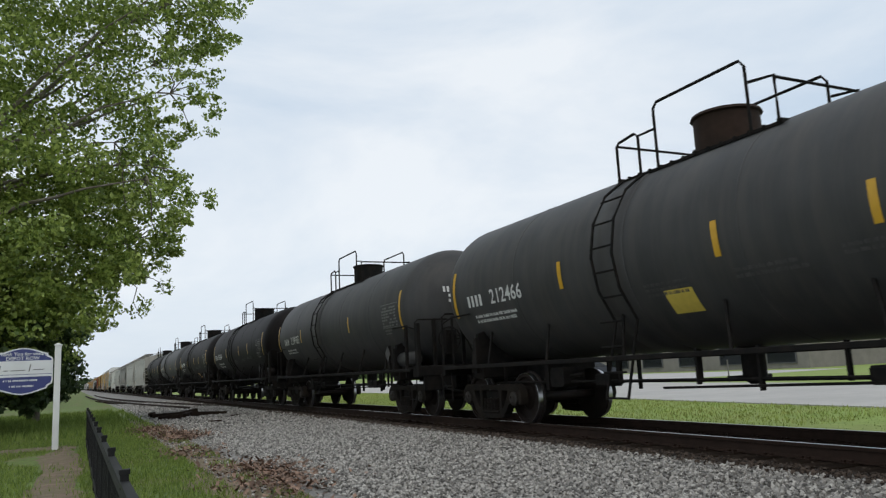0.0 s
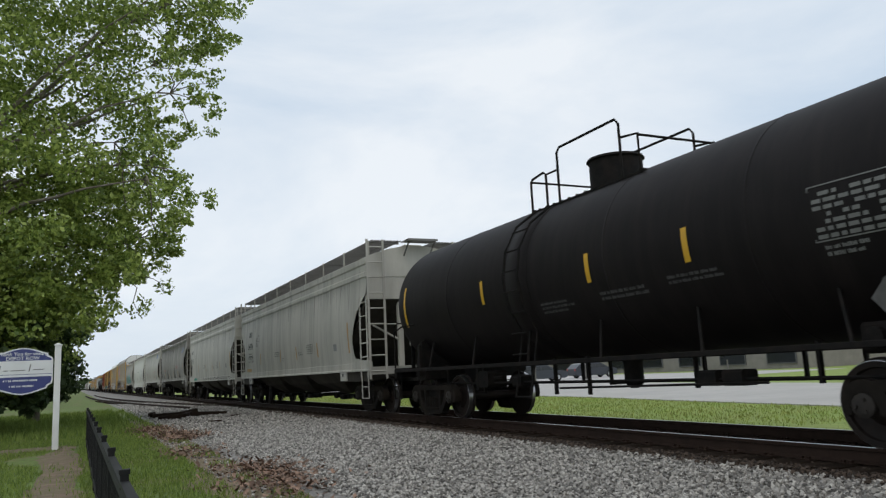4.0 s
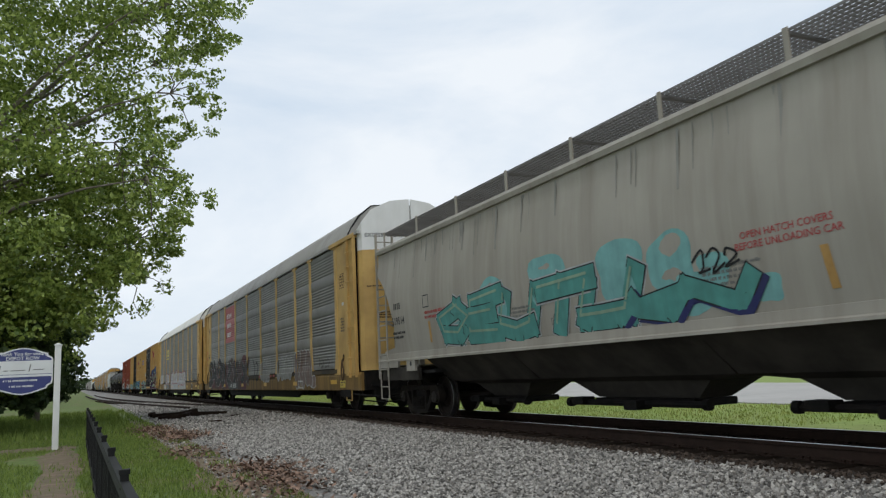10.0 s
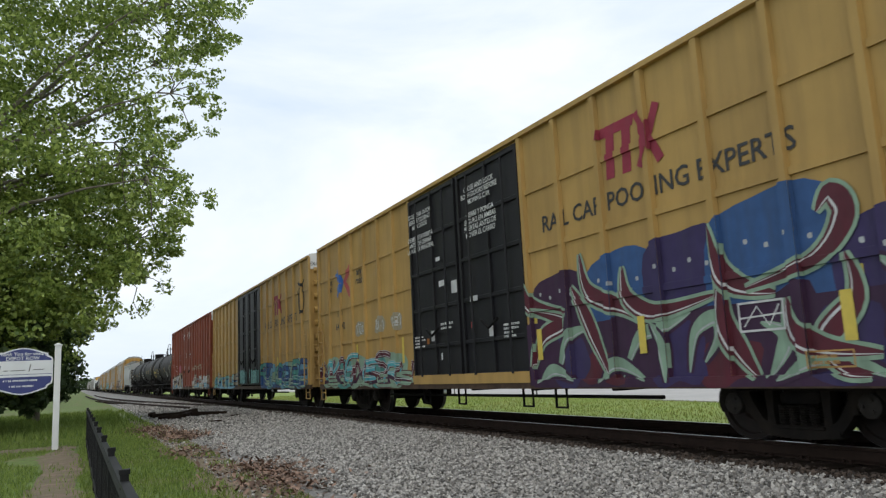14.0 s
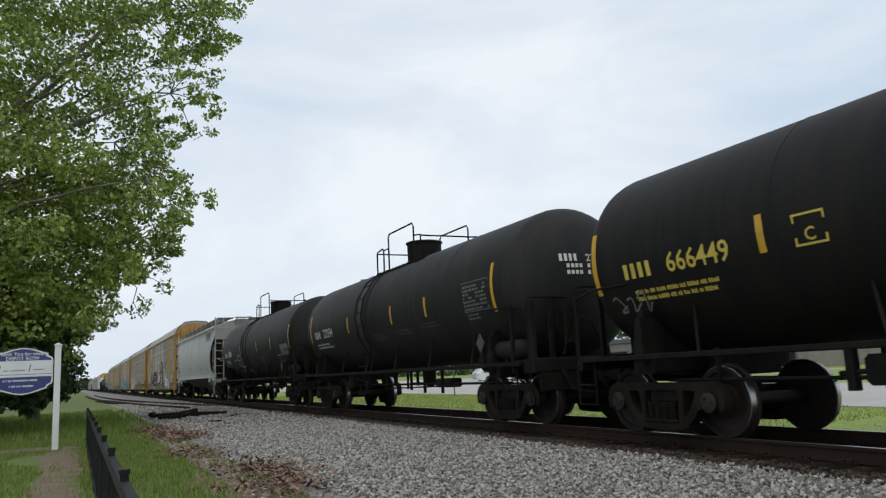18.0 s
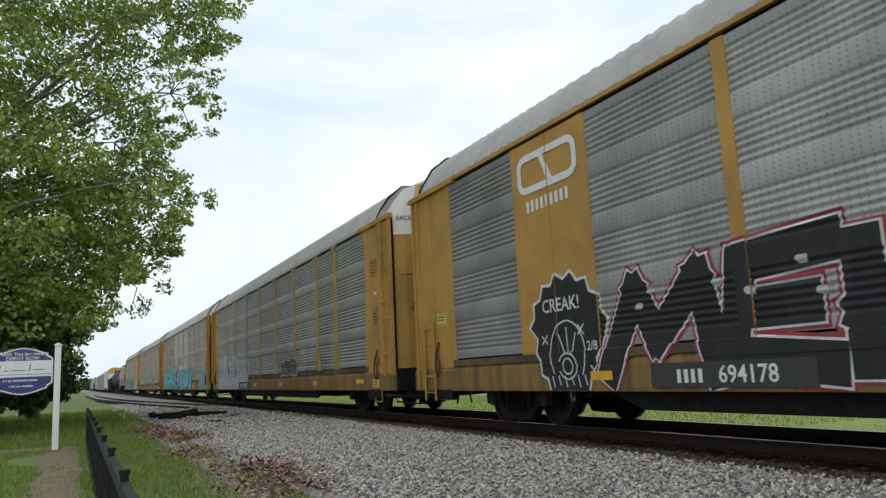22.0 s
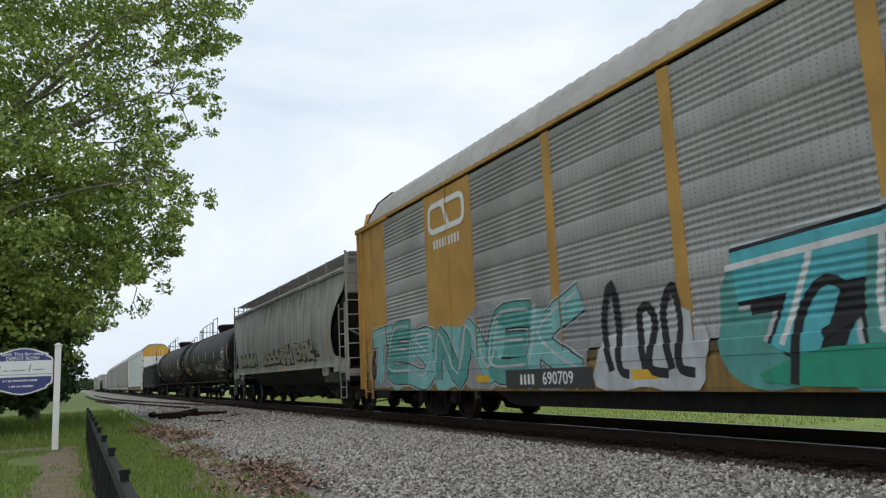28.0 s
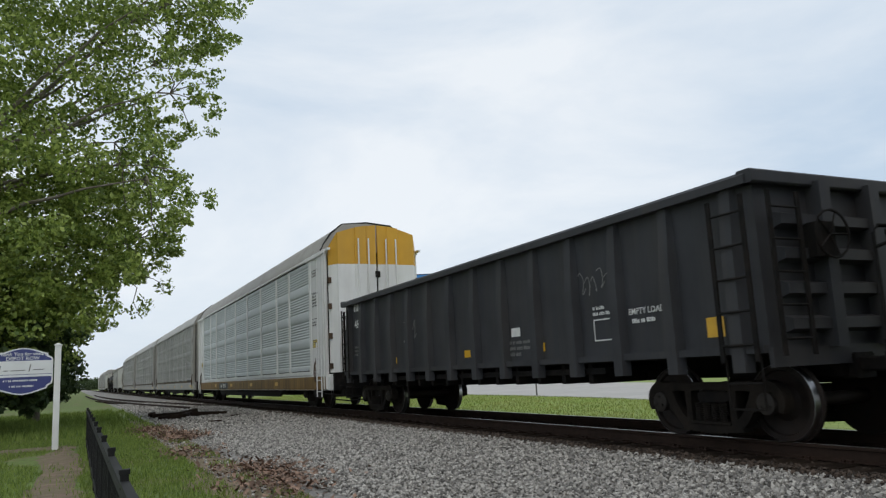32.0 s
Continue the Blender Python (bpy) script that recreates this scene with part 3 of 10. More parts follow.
def piece(parent, y0, y1, z0, z1, n, fills, line, xs, seed, fat=0.30, edge=0.05, halo=None, cloud=None, shadow=None, shine=None, round_off=3, slant=0.12, over=1.2, uneven=0.15, word=None, angular=False, widths=None):
    """A spray-painted piece of n fat, unreadable letter shapes: backing cloud, halo, shadow, edges, fills and shine."""
    rnd = random.Random(seed)
    wid, hgt = (y1 - y0) / n, z1 - z0
    strokes = []
    widths = widths or (1.0,) * n
    for i in range(n):
        lw = (y1 - y0) * widths[i] / sum(widths)
        left = y1 - (y1 - y0) * sum(widths[:i]) / sum(widths)
        form = rnd.choice(STROKES)
        flip = rnd.random() < 0.3 and not word
        if word:
            form = STROKES["ASREUMTKON".index(word[i])]
        top, bottom = 1 - uneven * rnd.random(), uneven * 0.6 * rnd.random()
        for st in form:
            pts = []
            for u, v in st:
                u = 1 - u if flip else u
                u, v = u + rnd.uniform(-0.07, 0.07), v + rnd.uniform(-0.06, 0.06)
                z = z0 + hgt * (bottom + (top - bottom) * (0.10 + 0.80 * v))
                pts.append((left - (0.5 + (u - 0.5) * over + slant * (v - 0.5)) * lw, z))
            strokes.append((i, smooth_line(pts, round_off) if round_off > 1 else pts))
    fw = fat * min(wid, hgt * 1.1)

    def lay(name, ink, width, lift, dy=0.0, dz=0.0, only=None):
        g = Geo()
        for k, (i, pts) in enumerate(strokes):
            if only is None or only(i):
                line_pts = [(y + dy, z + dz) for y, z in pts]
                if not angular:
                    ribbon(g, line_pts, width, xs, lift + 0.00018 * k)
                    continue
                for q, ((ya, za), (yb, zb)) in enumerate(zip(line_pts, line_pts[1:])):
                    d = (math.hypot(yb - ya, zb - za) or 1) / (width * 0.42)
                    ey, ez = (yb - ya) / d, (zb - za) / d
                    ribbon(g, [(ya - ey, za - ez), (yb + ey, zb + ez)], width, xs, lift + 0.00024 * k + 0.00005 * q)
        tagged(part(name, g, M[ink], parent), kind="stuff")
    if cloud:
        for j, ink in enumerate(cloud):
            g = Geo()
            for k in range(n + 2):
                cy = y0 + (y1 - y0) * (k + rnd.uniform(-0.2, 0.6)) / (n + 1)
                fan(g, blob(rnd, cy, z0 + hgt * rnd.uniform(0.35, 0.75), wid * rnd.uniform(0.5, 0.9), hgt * rnd.uniform(0.3, 0.5), 20, 0.10, 2.2), xs, 0.002 + 0.0011 * j + 0.0001 * k)
            tagged(part("spray_cloud", g, M[ink], parent), kind="stuff")
    if halo:
        lay("spray_halo", halo, fw + edge * 4.5, 0.0065)
    if shadow:
        lay("spray_shadow", shadow, fw + edge * 1.5, 0.0085, -fw * 0.30, -fw * 0.22)
    lay("spray_outline", line, fw + edge * 2, 0.0115)
    for j, ink in enumerate(fills):
        lay("spray_fill", ink, fw, 0.0145, only=lambda i, j=j: i % len(fills) == j)
    if shine:
        lay("spray_shine", shine, fw * 0.13, 0.0175, fw * 0.2, fw * 0.2)


def flares(parent, lines, xs, fill, line, shine, width, lift):
    """Tapering, pointed brush strokes laid over one another, each with its own outline and a light along one edge."""
    layers = [(line, 0.045, 0.0, 0.0, Geo()), (fill, 0.0, 0.00025, 0.0, Geo()), (shine, -1.0, 0.0005, 0.3, Geo())]
    for k, ctrl in enumerate(lines):
        pts = smooth_line(list(ctrl), 6)
        n = len(pts) - 1
        for ink, more, up, aside, g in layers:
            rows = []
            for i, (y, z) in enumerate(pts):
                (ya, za), (yb, zb) = pts[max(i - 1, 0)], pts[min(i + 1, n)]
                d = math.hypot(yb - ya, zb - za) or 1
                ny, nz = -(zb - za) / d, (yb - ya) / d
                full = width * min(1.0, 0.08 + 2.6 * i / n, 0.12 + 1.9 * (1 - i / n))
                w = full / 2 + more if more >= 0 else full * 0.06
                o = aside * full
                rows.append(((y + ny * (w + o), z + nz * (w + o)), (y - ny * (w - o), z - nz * (w - o))))
            for i, ((a, b), (p, q)) in enumerate(zip(rows, rows[1:])):
                lay(g, [a, p, q, b], xs, lift + 0.0008 * k + up + 0.000004 * i)
    for (ink, _, _, _, g), name in zip(layers, ("spray_outline", "spray_fill", "spray_shine")):
        tagged(part(name, g, M[ink], parent), kind="stuff")


def bubbles(parent, y0, y1, z0, z1, n, fill, line, xs, seed, edge=0.05):
    """A quick two-colour throw-up: overlapping bubbles with outlines and inner strokes."""
    rnd = random.Random(seed)
    wid, hz = (y1 - y0) / n, (z1 - z0) / 2
    gl, gf = Geo(), Geo()
    for i in range(n):
        cy = y1 - (i + 0.5) * wid
        k = rnd.uniform(0.84, 1.0)
        hy, hh, cz = wid * 0.62, hz * k, z0 + hz * k
        st = rnd.getstate()
        fan(gl, blob(rnd, cy, cz, hy, hh, 26, 0.12, 3.4, 0.1), xs, 0.008 + 0.0012 * i)
        rnd.setstate(st)
        fan(gf, blob(rnd, cy, cz, hy - edge, hh - edge, 26, 0.12, 3.4, 0.1), xs, 0.0086 + 0.0012 * i)
    gs = Geo()
    for i in range(n):
        cy = y1 - (i + 0.5) * wid
        for _ in range(3):
            a = (cy + wid * rnd.uniform(-0.3, 0.3), z0 + 2 * hz * rnd.uniform(0.45, 0.8))
            b = (a[0] + wid * rnd.uniform(-0.12, 0.12), a[1] - hz * rnd.uniform(0.3, 0.7))
            ribbon(gs, smooth_line([a, ((a[0] + b[0]) / 2 + wid * rnd.uniform(-0.1, 0.1), (a[1] + b[1]) / 2), b], 4), edge * 0.8, xs, 0.0094 + 0.0012 * n)
    tagged(part("spray_outline", gl, M[line], parent), kind="stuff")
    tagged(part("spray_fill", gf, M[fill], parent), kind="stuff")
    tagged(part("spray_stroke", gs, M[line], parent), kind="stuff")


def mural(parent, y0, y1, z0, z1, n, body, line, xs, seed, halo=None, hole=None, lw=0.04, jag=0.2, accent=None, gap=0.0, arch=0.0, glow=0.09, shade=None, thin=None):
    """A spray-painted row of n angular, unreadable letter blocks with outlines, cut-outs and serifs; body may be several inks."""
    rnd = random.Random(seed)
    bodies = body if isinstance(body, tuple) else (body,)
    w, h = (y1 - y0) / n, z1 - z0
    quads, holes, strokes = [], [], []
    for i in range(n):
        q = (i + 0.5) / n
        lift_z = arch * h * math.sin(math.pi * q)
        a, b = y1 - i * w - gap * w, y1 - (i + 1) * w + gap * w
        ta, tb = z1 - jag * h * rnd.random() + lift_z, z1 - jag * h * rnd.random() + lift_z
        ba, bb = z0 + jag * 0.4 * h * rnd.random() + lift_z, z0 + jag * 0.4 * h * rnd.random() + lift_z
        la, lb = w * rnd.uniform(-0.16, 0.16), w * rnd.uniform(-0.16, 0.16)
        box = [(a, ba), (b, bb), (b + lb, tb), (a + la, ta)]
        quads.append((i, box))
        if rnd.random() < 0.6:
            c, zz = (b + lb, tb) if rnd.random() < 0.5 else (a + la, ta)
            quads.append((i, [(c + w * 0.24, zz - 0.26 * h), (c - w * 0.26, zz - 0.22 * h), (c - w * 0.30, zz + 0.02 * h), (c + w * 0.22, zz - 0.04 * h)]))
        if rnd.random() < 0.5:
            c = a if rnd.random() < 0.5 else b
            quads.append((i, [(c + w * 0.3, z0 + lift_z), (c - w * 0.28, z0 + lift_z), (c - w * 0.12, z0 + 0.24 * h + lift_z), (c + w * 0.14, z0 + 0.3 * h + lift_z)]))
        m = (a + b) / 2
        form = rnd.randrange(5)
        zc = z0 + lift_z
        if form in (0, 3):
            holes.append([(m + 0.14 * w, zc), (m - 0.15 * w, zc), (m - 0.04 * w, zc + rnd.uniform(0.3, 0.42) * h), (m + 0.06 * w, zc + 0.36 * h)])
        if form in (0, 1, 4):
            t = rnd.uniform(0.55, 0.66)
            holes.append([(m + 0.12 * w, zc + t * h), (m - 0.14 * w, zc + (t + 0.02) * h), (m - 0.08 * w, zc + (t + 0.15) * h), (m + 0.10 * w, zc + (t + 0.12) * h)])
        if form in (1, 2):
            holes.append([(b + 0.42 * w, zc + 0.36 * h), (b - 0.02 * w, zc + 0.30 * h), (b - 0.02 * w, zc + 0.44 * h), (b + 0.40 * w, zc + 0.46 * h)])
        if form in (3, 2):
            holes.append([(m + 0.10 * w, zc + 0.62 * h), (m - 0.06 * w, zc + 0.60 * h), (m - 0.16 * w, zc + 1.02 * h), (m + 0.14 * w, zc + 1.02 * h)])
        zig = [(b + lb * v + w * rnd.uniform(-0.05, 0.05), bb + (tb - bb) * v) for v in (0.0, 0.3, 0.55, 0.8, 1.0)]
        strokes.append(zig)

    def grow(box, d):
        cy, cz = sum(p[0] for p in box) / 4, sum(p[1] for p in box) / 4
        ry, rz = max(abs(p[0] - cy) for p in box), max(abs(p[1] - cz) for p in box)
        fy, fz = max(0.15, 1 + d / ry), max(0.15, 1 + d / rz)
        return [(cy + (y - cy) * fy, cz + (z - cz) * fz) for y, z in box]

    def layer(name, ink, boxes, d, lift, dy=0.0, dz=0.0):
        g = Geo()
        for k, box in enumerate(boxes):
            lay(g, [(y + dy, z + dz) for y, z in grow(box, d)], xs, lift + 0.00008 * k)
        tagged(part(name, g, M[ink], parent), kind="stuff")
    every = [b for _, b in quads]
    if halo:
        layer("spray_halo", halo, every, glow, 0.003)
    if shade:
        layer("spray_shadow", shade, every, lw * 0.6, 0.0045, -0.10, -0.06)
    layer("spray_outline", line, every, lw, 0.0065)
    for j, ink in enumerate(bodies):
        layer("spray_fill", ink, [b for i, b in quads if i % len(bodies) == j], 0.0, 0.009)
    layer("spray_cut_edge", line, holes, lw * 0.7, 0.0115)
    if hole:
        layer("spray_cut", hole, holes, 0.0, 0.0130)
    g = Geo()
    for k, z in enumerate(strokes[:-1]):
        ribbon(g, z, thin or lw * 0.9, xs, 0.0145 + 0.0001 * k)
    tagged(part("spray_stroke", g, M[line], parent), kind="stuff")
    if accent:
        g = Geo()
        for k, (i, box) in enumerate(quads):
            (ya, za), (yb, zb), (yc, zc), (yd, zd) = box
            ribbon(g, [(ya + (yd - ya) * v - 0.16 * w, za + (zd - za) * v) for v in (0.25, 0.5, 0.75)], lw * 0.6, xs, 0.0155)
        tagged(part("spray_shine", g, M[accent], parent), kind="stuff")


def streaks(parent, y0, y1, z0, z1, n, ink, xs, seed, wide=0.05, name="grime_streak"):
    """Thin uneven runs of grime down a side, as one painted layer."""
    rnd = random.Random(seed)
    g = Geo()
    for k in range(n):
        y = rnd.uniform(y0, y1)
        top = z1
        end = top - (z1 - z0) * rnd.uniform(0.1, 1.0) ** 1.6
        ww = wide * rnd.uniform(0.25, 1.0)
        end = max(end, z0)
        m, tip = top - (top - end) * rnd.uniform(0.2, 0.5), (ww / 2 if top == z1 else 0.006)
        lay(g, [(y + tip, top), (y - tip, top), (y - ww * 0.45, m), (y + ww * 0.4, m)], xs, 0.002 + 0.00002 * k)
        lay(g, [(y + ww * 0.4, m), (y - ww * 0.45, m), (y + 0.01, end), (y + 0.012, end)], xs, 0.002 + 0.00002 * k)
    return tagged(part(name, g, M[ink], parent), kind="stuff")


def daub(parent, y0, y1, z0, z1, ink, xs, seed, lift=0.003, rough=0.12, name="painted_patch"):
    """One uneven painted patch."""
    g = Geo()
    fan(g, blob(random.Random(seed), (y0 + y1) / 2, (z0 + z1) / 2, (y1 - y0) / 2, (z1 - z0) / 2, 28, rough, 3.5), xs, lift)
    return tagged(part(name, g, M[ink], parent), kind="stuff")


def strokes_part(parent, lines, width, ink, xs, lift=0.010, name="painted_emblem"):
    """Plain strokes through (y, z) points: emblems drawn as bare shapes."""
    g = Geo()
    for k, pts in enumerate(lines):
        ribbon(g, pts, width, xs, lift + 0.0002 * k)
    return tagged(part(name, g, M[ink], parent), kind="stuff")


# ---- running gear, shared by all the cars ----
def wheelset_mesh():
    g = Geo()
    g.tube([(-0.95, 0, 0), (0.95, 0, 0)], 0.085, 12)
    for s in (-1, 1):
        g.lathe([(s * 0.685, 0.40), (s * 0.685, 0.487), (s * 0.715, 0.487), (s * 0.735, 0.455), (s * 0.825, 0.450), (s * 0.825, 0.385),
                 (s * 0.79, 0.37), (s * 0.765, 0.22), (s * 0.82, 0.15), (s * 0.82, 0.10), (s * 0.70, 0.10), (s * 0.70, 0.2)], "x", 32)
    return g.mesh("wheelset", 40)


def tread_mesh():
    g = Geo()
    for s in (-1, 1):
        g.lathe([(s * 0.738, 0.4590), (s * 0.8255, 0.4540), (s * 0.8275, 0.448), (s * 0.738, 0.450)], "x", 32)
    return g.mesh("tread", 40)


def cap_mesh():
    g = Geo()
    g.lathe([(-1.02, 0.13), (-1.10, 0.13), (-1.115, 0.11), (-1.115, 0.0)], "x", 16)
    g.lathe([(1.02, 0.13), (1.10, 0.13), (1.115, 0.11), (1.115, 0.0)], "x", 16)
    for s in (-1, 1):
        for k in range(3):
            a = 2.1 * k + 0.4
            g.lathe([(s * 1.11, 0.022), (s * 1.135, 0.022), (s * 1.135, 0.0)], "x", 6, (0, 0.07 * math.cos(a), 0.07 * math.sin(a)))
    return g.mesh("bearing_cap", 40)


def frame_mesh(x):
    """A cast three-piece side frame: humped over the bearings, curved arms down to the spring seat, open windows."""
    g = Geo()
    x0, x1 = x - 0.075, x + 0.075

    def band(pts, widths):
        """A curved member: (y, z) points with a width at each."""
        pts = smooth_line(pts, 4)
        n = len(pts)
        a, b = [], []
        for k, (y, z) in enumerate(pts):
            ya, za = pts[max(k - 1, 0)]
            yb, zb = pts[min(k + 1, n - 1)]
            d = math.hypot(yb - ya, zb - za) or 1
            w = float(np.interp(k / (n - 1), [q / (len(widths) - 1) for q in range(len(widths))], widths)) / 2
            a.append((y - (zb - za) / d * w, z + (yb - ya) / d * w))
            b.append((y + (zb - za) / d * w, z - (yb - ya) / d * w))
        rings = [[(x0, *p), (x0 - 0.012, (p[0] + q[0]) / 2, (p[1] + q[1]) / 2), (x0, *q), (x1, *q), (x1, *p)] for p, q in zip(a, b)]
        g.loft(rings)
    band([(-0.95, 0.60), (-0.70, 0.655), (-0.35, 0.66), (0.35, 0.66), (0.70, 0.655), (0.95, 0.60)], (0.13, 0.12, 0.10, 0.12, 0.13))
    for s in (-1, 1):
        band([(s * 0.76, 0.62), (s * 0.66, 0.44), (s * 0.52, 0.25), (s * 0.36, 0.15)], (0.18, 0.13, 0.12, 0.15))
        band([(s * 0.37, 0.64), (s * 0.37, 0.40), (s * 0.37, 0.17)], (0.13, 0.09, 0.12))
        arc = [(s * 0.889 + 0.205 * math.cos(a), 0.457 + 0.205 * math.sin(a)) for a in np.linspace(-0.5, 3.64, 9)]
        band(arc, (0.07, 0.12, 0.13, 0.12, 0.07))
    band([(-0.50, 0.165), (0.0, 0.135), (0.50, 0.165)], (0.11, 0.12, 0.11))
    g.box(x0 - 0.03, x1 + 0.03, -0.33, 0.33, 0.185, 0.225, 0.01)
    return g.mesh("side_frame", 35)


def spring_mesh(x):
    g = Geo()
    for y in (-0.2, -0.07, 0.07, 0.2):
        for dx in (-0.06, 0.06):
            prof = []
            for k in range(9):
                prof += [(0.23 + 0.026 * k, 0.058), (0.243 + 0.026 * k, 0.046)]
            g.lathe(prof, "z", 8, (x + dx, y, 0))
    return g.mesh("spring_nest")


def bolster_mesh():
    g = Geo()
    g.box(-1.02, 1.02, -0.26, 0.26, 0.46, 0.60, 0.03)
    g.box(-0.55, 0.55, -0.3, 0.3, 0.56, 0.70, 0.03)
    g.lathe([(0.68, 0.2), (0.80, 0.2)], "z", 16)
    return g.mesh("bolster")


def brake_mesh():
    g = Geo()
    for s in (-1, 1):
        g.box(-0.8, 0.8, s * 0.36 - 0.04, s * 0.36 + 0.04, 0.33, 0.42)
        for x in (-0.76, 0.76):
            g.prism_x([(s * 0.38, 0.25), (s * 0.44, 0.28), (s * 0.44, 0.50), (s * 0.38, 0.52)], x - 0.05, x + 0.05)
    return g.mesh("brake_beam")


GEAR = {"wheelset": wheelset_mesh(), "tread": tread_mesh(), "cap": cap_mesh(), "frame_l": frame_mesh(-1.0), "frame_r": frame_mesh(1.0),
        "spring_l": spring_mesh(-1.0), "spring_r": spring_mesh(1.0), "bolster": bolster_mesh(), "brake": brake_mesh()}
for _k, _m in (("wheelset", "wheel"), ("tread", "tread"), ("cap", "cap"), ("frame_l", "bogie_steel"), ("frame_r", "bogie_steel"), ("spring_l", "bogie_steel"),
               ("spring_r", "bogie_steel"), ("bolster", "steel"), ("brake", "steel")):
    GEAR[_k].materials.append(M[_m])
WHEELS = []  # (wheelset, place along the bogie, where it stands in the train)
CARS = []  # (car, place in the train)


def bogie(car, y, s_car):
    b = part("bogie", GEAR["bolster"], None, car, "cast steel three-piece freight bogie")
    b.location = (0, y, 0)
    for key in ("frame_l", "frame_r"):
        part("side_frame", GEAR[key], None, b)
    for key in ("spring_l", "spring_r"):
        tagged(part("spring_nest", GEAR[key], None, b), kind="stuff")
    part("brake_beam", GEAR["brake"], None, b)
    for dy in (-0.889, 0.889):
        w = new("wheelset", WHEEL_MESH)
        w.parent = b
        w.location = (0, dy, 0.457)
        WHEELS.append((w, dy, s_car + y + dy))


def joined_wheelset():
    """Axle, wheels, bright treads and bearing caps as one turning mesh with three materials."""
    bm = bmesh.new()
    me = bpy.data.meshes.new("wheelset")
    for i, key in enumerate(("wheelset", "tread", "cap")):
        n = len(bm.faces)
        bm.from_mesh(GEAR[key])
        bm.faces.ensure_lookup_table()
        for f in bm.faces[n:]:
            f.material_index = i
    bm.to_mesh(me)
    bm.free()
    for key in ("wheel", "tread", "cap"):
        me.materials.append(M[key])
    return me


WHEEL_MESH = joined_wheelset()


def coupler_mesh():
    """Draft gear, shank, knuckle and air hose, pointing to +y from 0."""
    g = Geo()
    g.box(-0.17, 0.17, -1.0, 0.0, 0.70, 1.0, 0.02)
    g.box(-0.09, 0.09, 0.0, 0.42, 0.78, 0.95, 0.02)
    g.prism_z([(-0.16, 0.36), (0.14, 0.36), (0.16, 0.56), (0.06, 0.62), (0.04, 0.52), (-0.06, 0.52), (-0.16, 0.60)], 0.74, 0.99)
    g.tube([(-0.28, 0.05, 0.72), (-0.28, 0.2, 0.55), (-0.24, 0.4, 0.32), (-0.15, 0.6, 0.26)], 0.022, 6)
    return g.mesh("coupler", 40)


COUPLER = coupler_mesh()
COUPLER.materials.append(M["steel"])
BRAKE_WHEEL = Geo()
BRAKE_WHEEL.tube([(0.28 * math.cos(2 * math.pi * k / 16), 0, 0.28 * math.sin(2 * math.pi * k / 16)) for k in range(17)], 0.016, 5)
for _k in range(5):
    BRAKE_WHEEL.tube([(0, 0.03, 0), (0.28 * math.cos(1.257 * _k), 0, 0.28 * math.sin(1.257 * _k))], 0.012, 4)
BRAKE_WHEEL = BRAKE_WHEEL.mesh("brake_wheel")


def car_base(name, s, length, label, category, bogie_in, coupler_in=0.62):
    """An empty at the car's middle on the rails, with bogies and couplers. s: the place of its middle in the train."""
    car = thing(name, pose(0, s, 0), label, category, "freight cars of the train")
    CARS.append((car, s))
    for e in (-1, 1):
        bogie(car, e * (length / 2 - bogie_in), s)
        c = part("coupler", COUPLER, None, car)
        c.location = (0, e * (length / 2 - 0.52), 0)
        c.rotation_euler = (0, 0, 0 if e > 0 else math.pi)
    return car


def ladder(car, x, y0, y1, z0, z1, n, ink, r=0.016, name="ladder", plane="y"):
    """Two stiles and n rungs: across y (on a side) or across x (on an end, where y0, y1 are x and x is y)."""
    g = Geo()

    def p(a, z):
        return (x, a, z) if plane == "y" else (a, x, z)
    for a in (y0, y1):
        if plane == "y":
            g.box(x - 0.012, x + 0.012, a - 0.03, a + 0.03, z0, z1)
        else:
            g.box(a - 0.03, a + 0.03, x - 0.012, x + 0.012, z0, z1)
    for i in range(n):
        z = z0 + (z1 - z0) * (i + 0.5) / n
        g.tube([p(y0, z), p(y1, z)], r, 5)
    return part(name, g, M[ink], car)


def stirrup(car, y, ink, x=-1.4, z0=0.45, z1=1.0, w=0.5):
    g = Geo()
    g.tube([(x, y - w / 2, z1), (x, y - w / 2, z0), (x, y + w / 2, z0), (x, y + w / 2, z1)], 0.018, 5)
    g.tube([(x, y - w / 2, (z0 + z1) / 2), (x, y + w / 2, (z0 + z1) / 2)], 0.014, 5)
    return part("stirrup_step", g, M[ink], car)


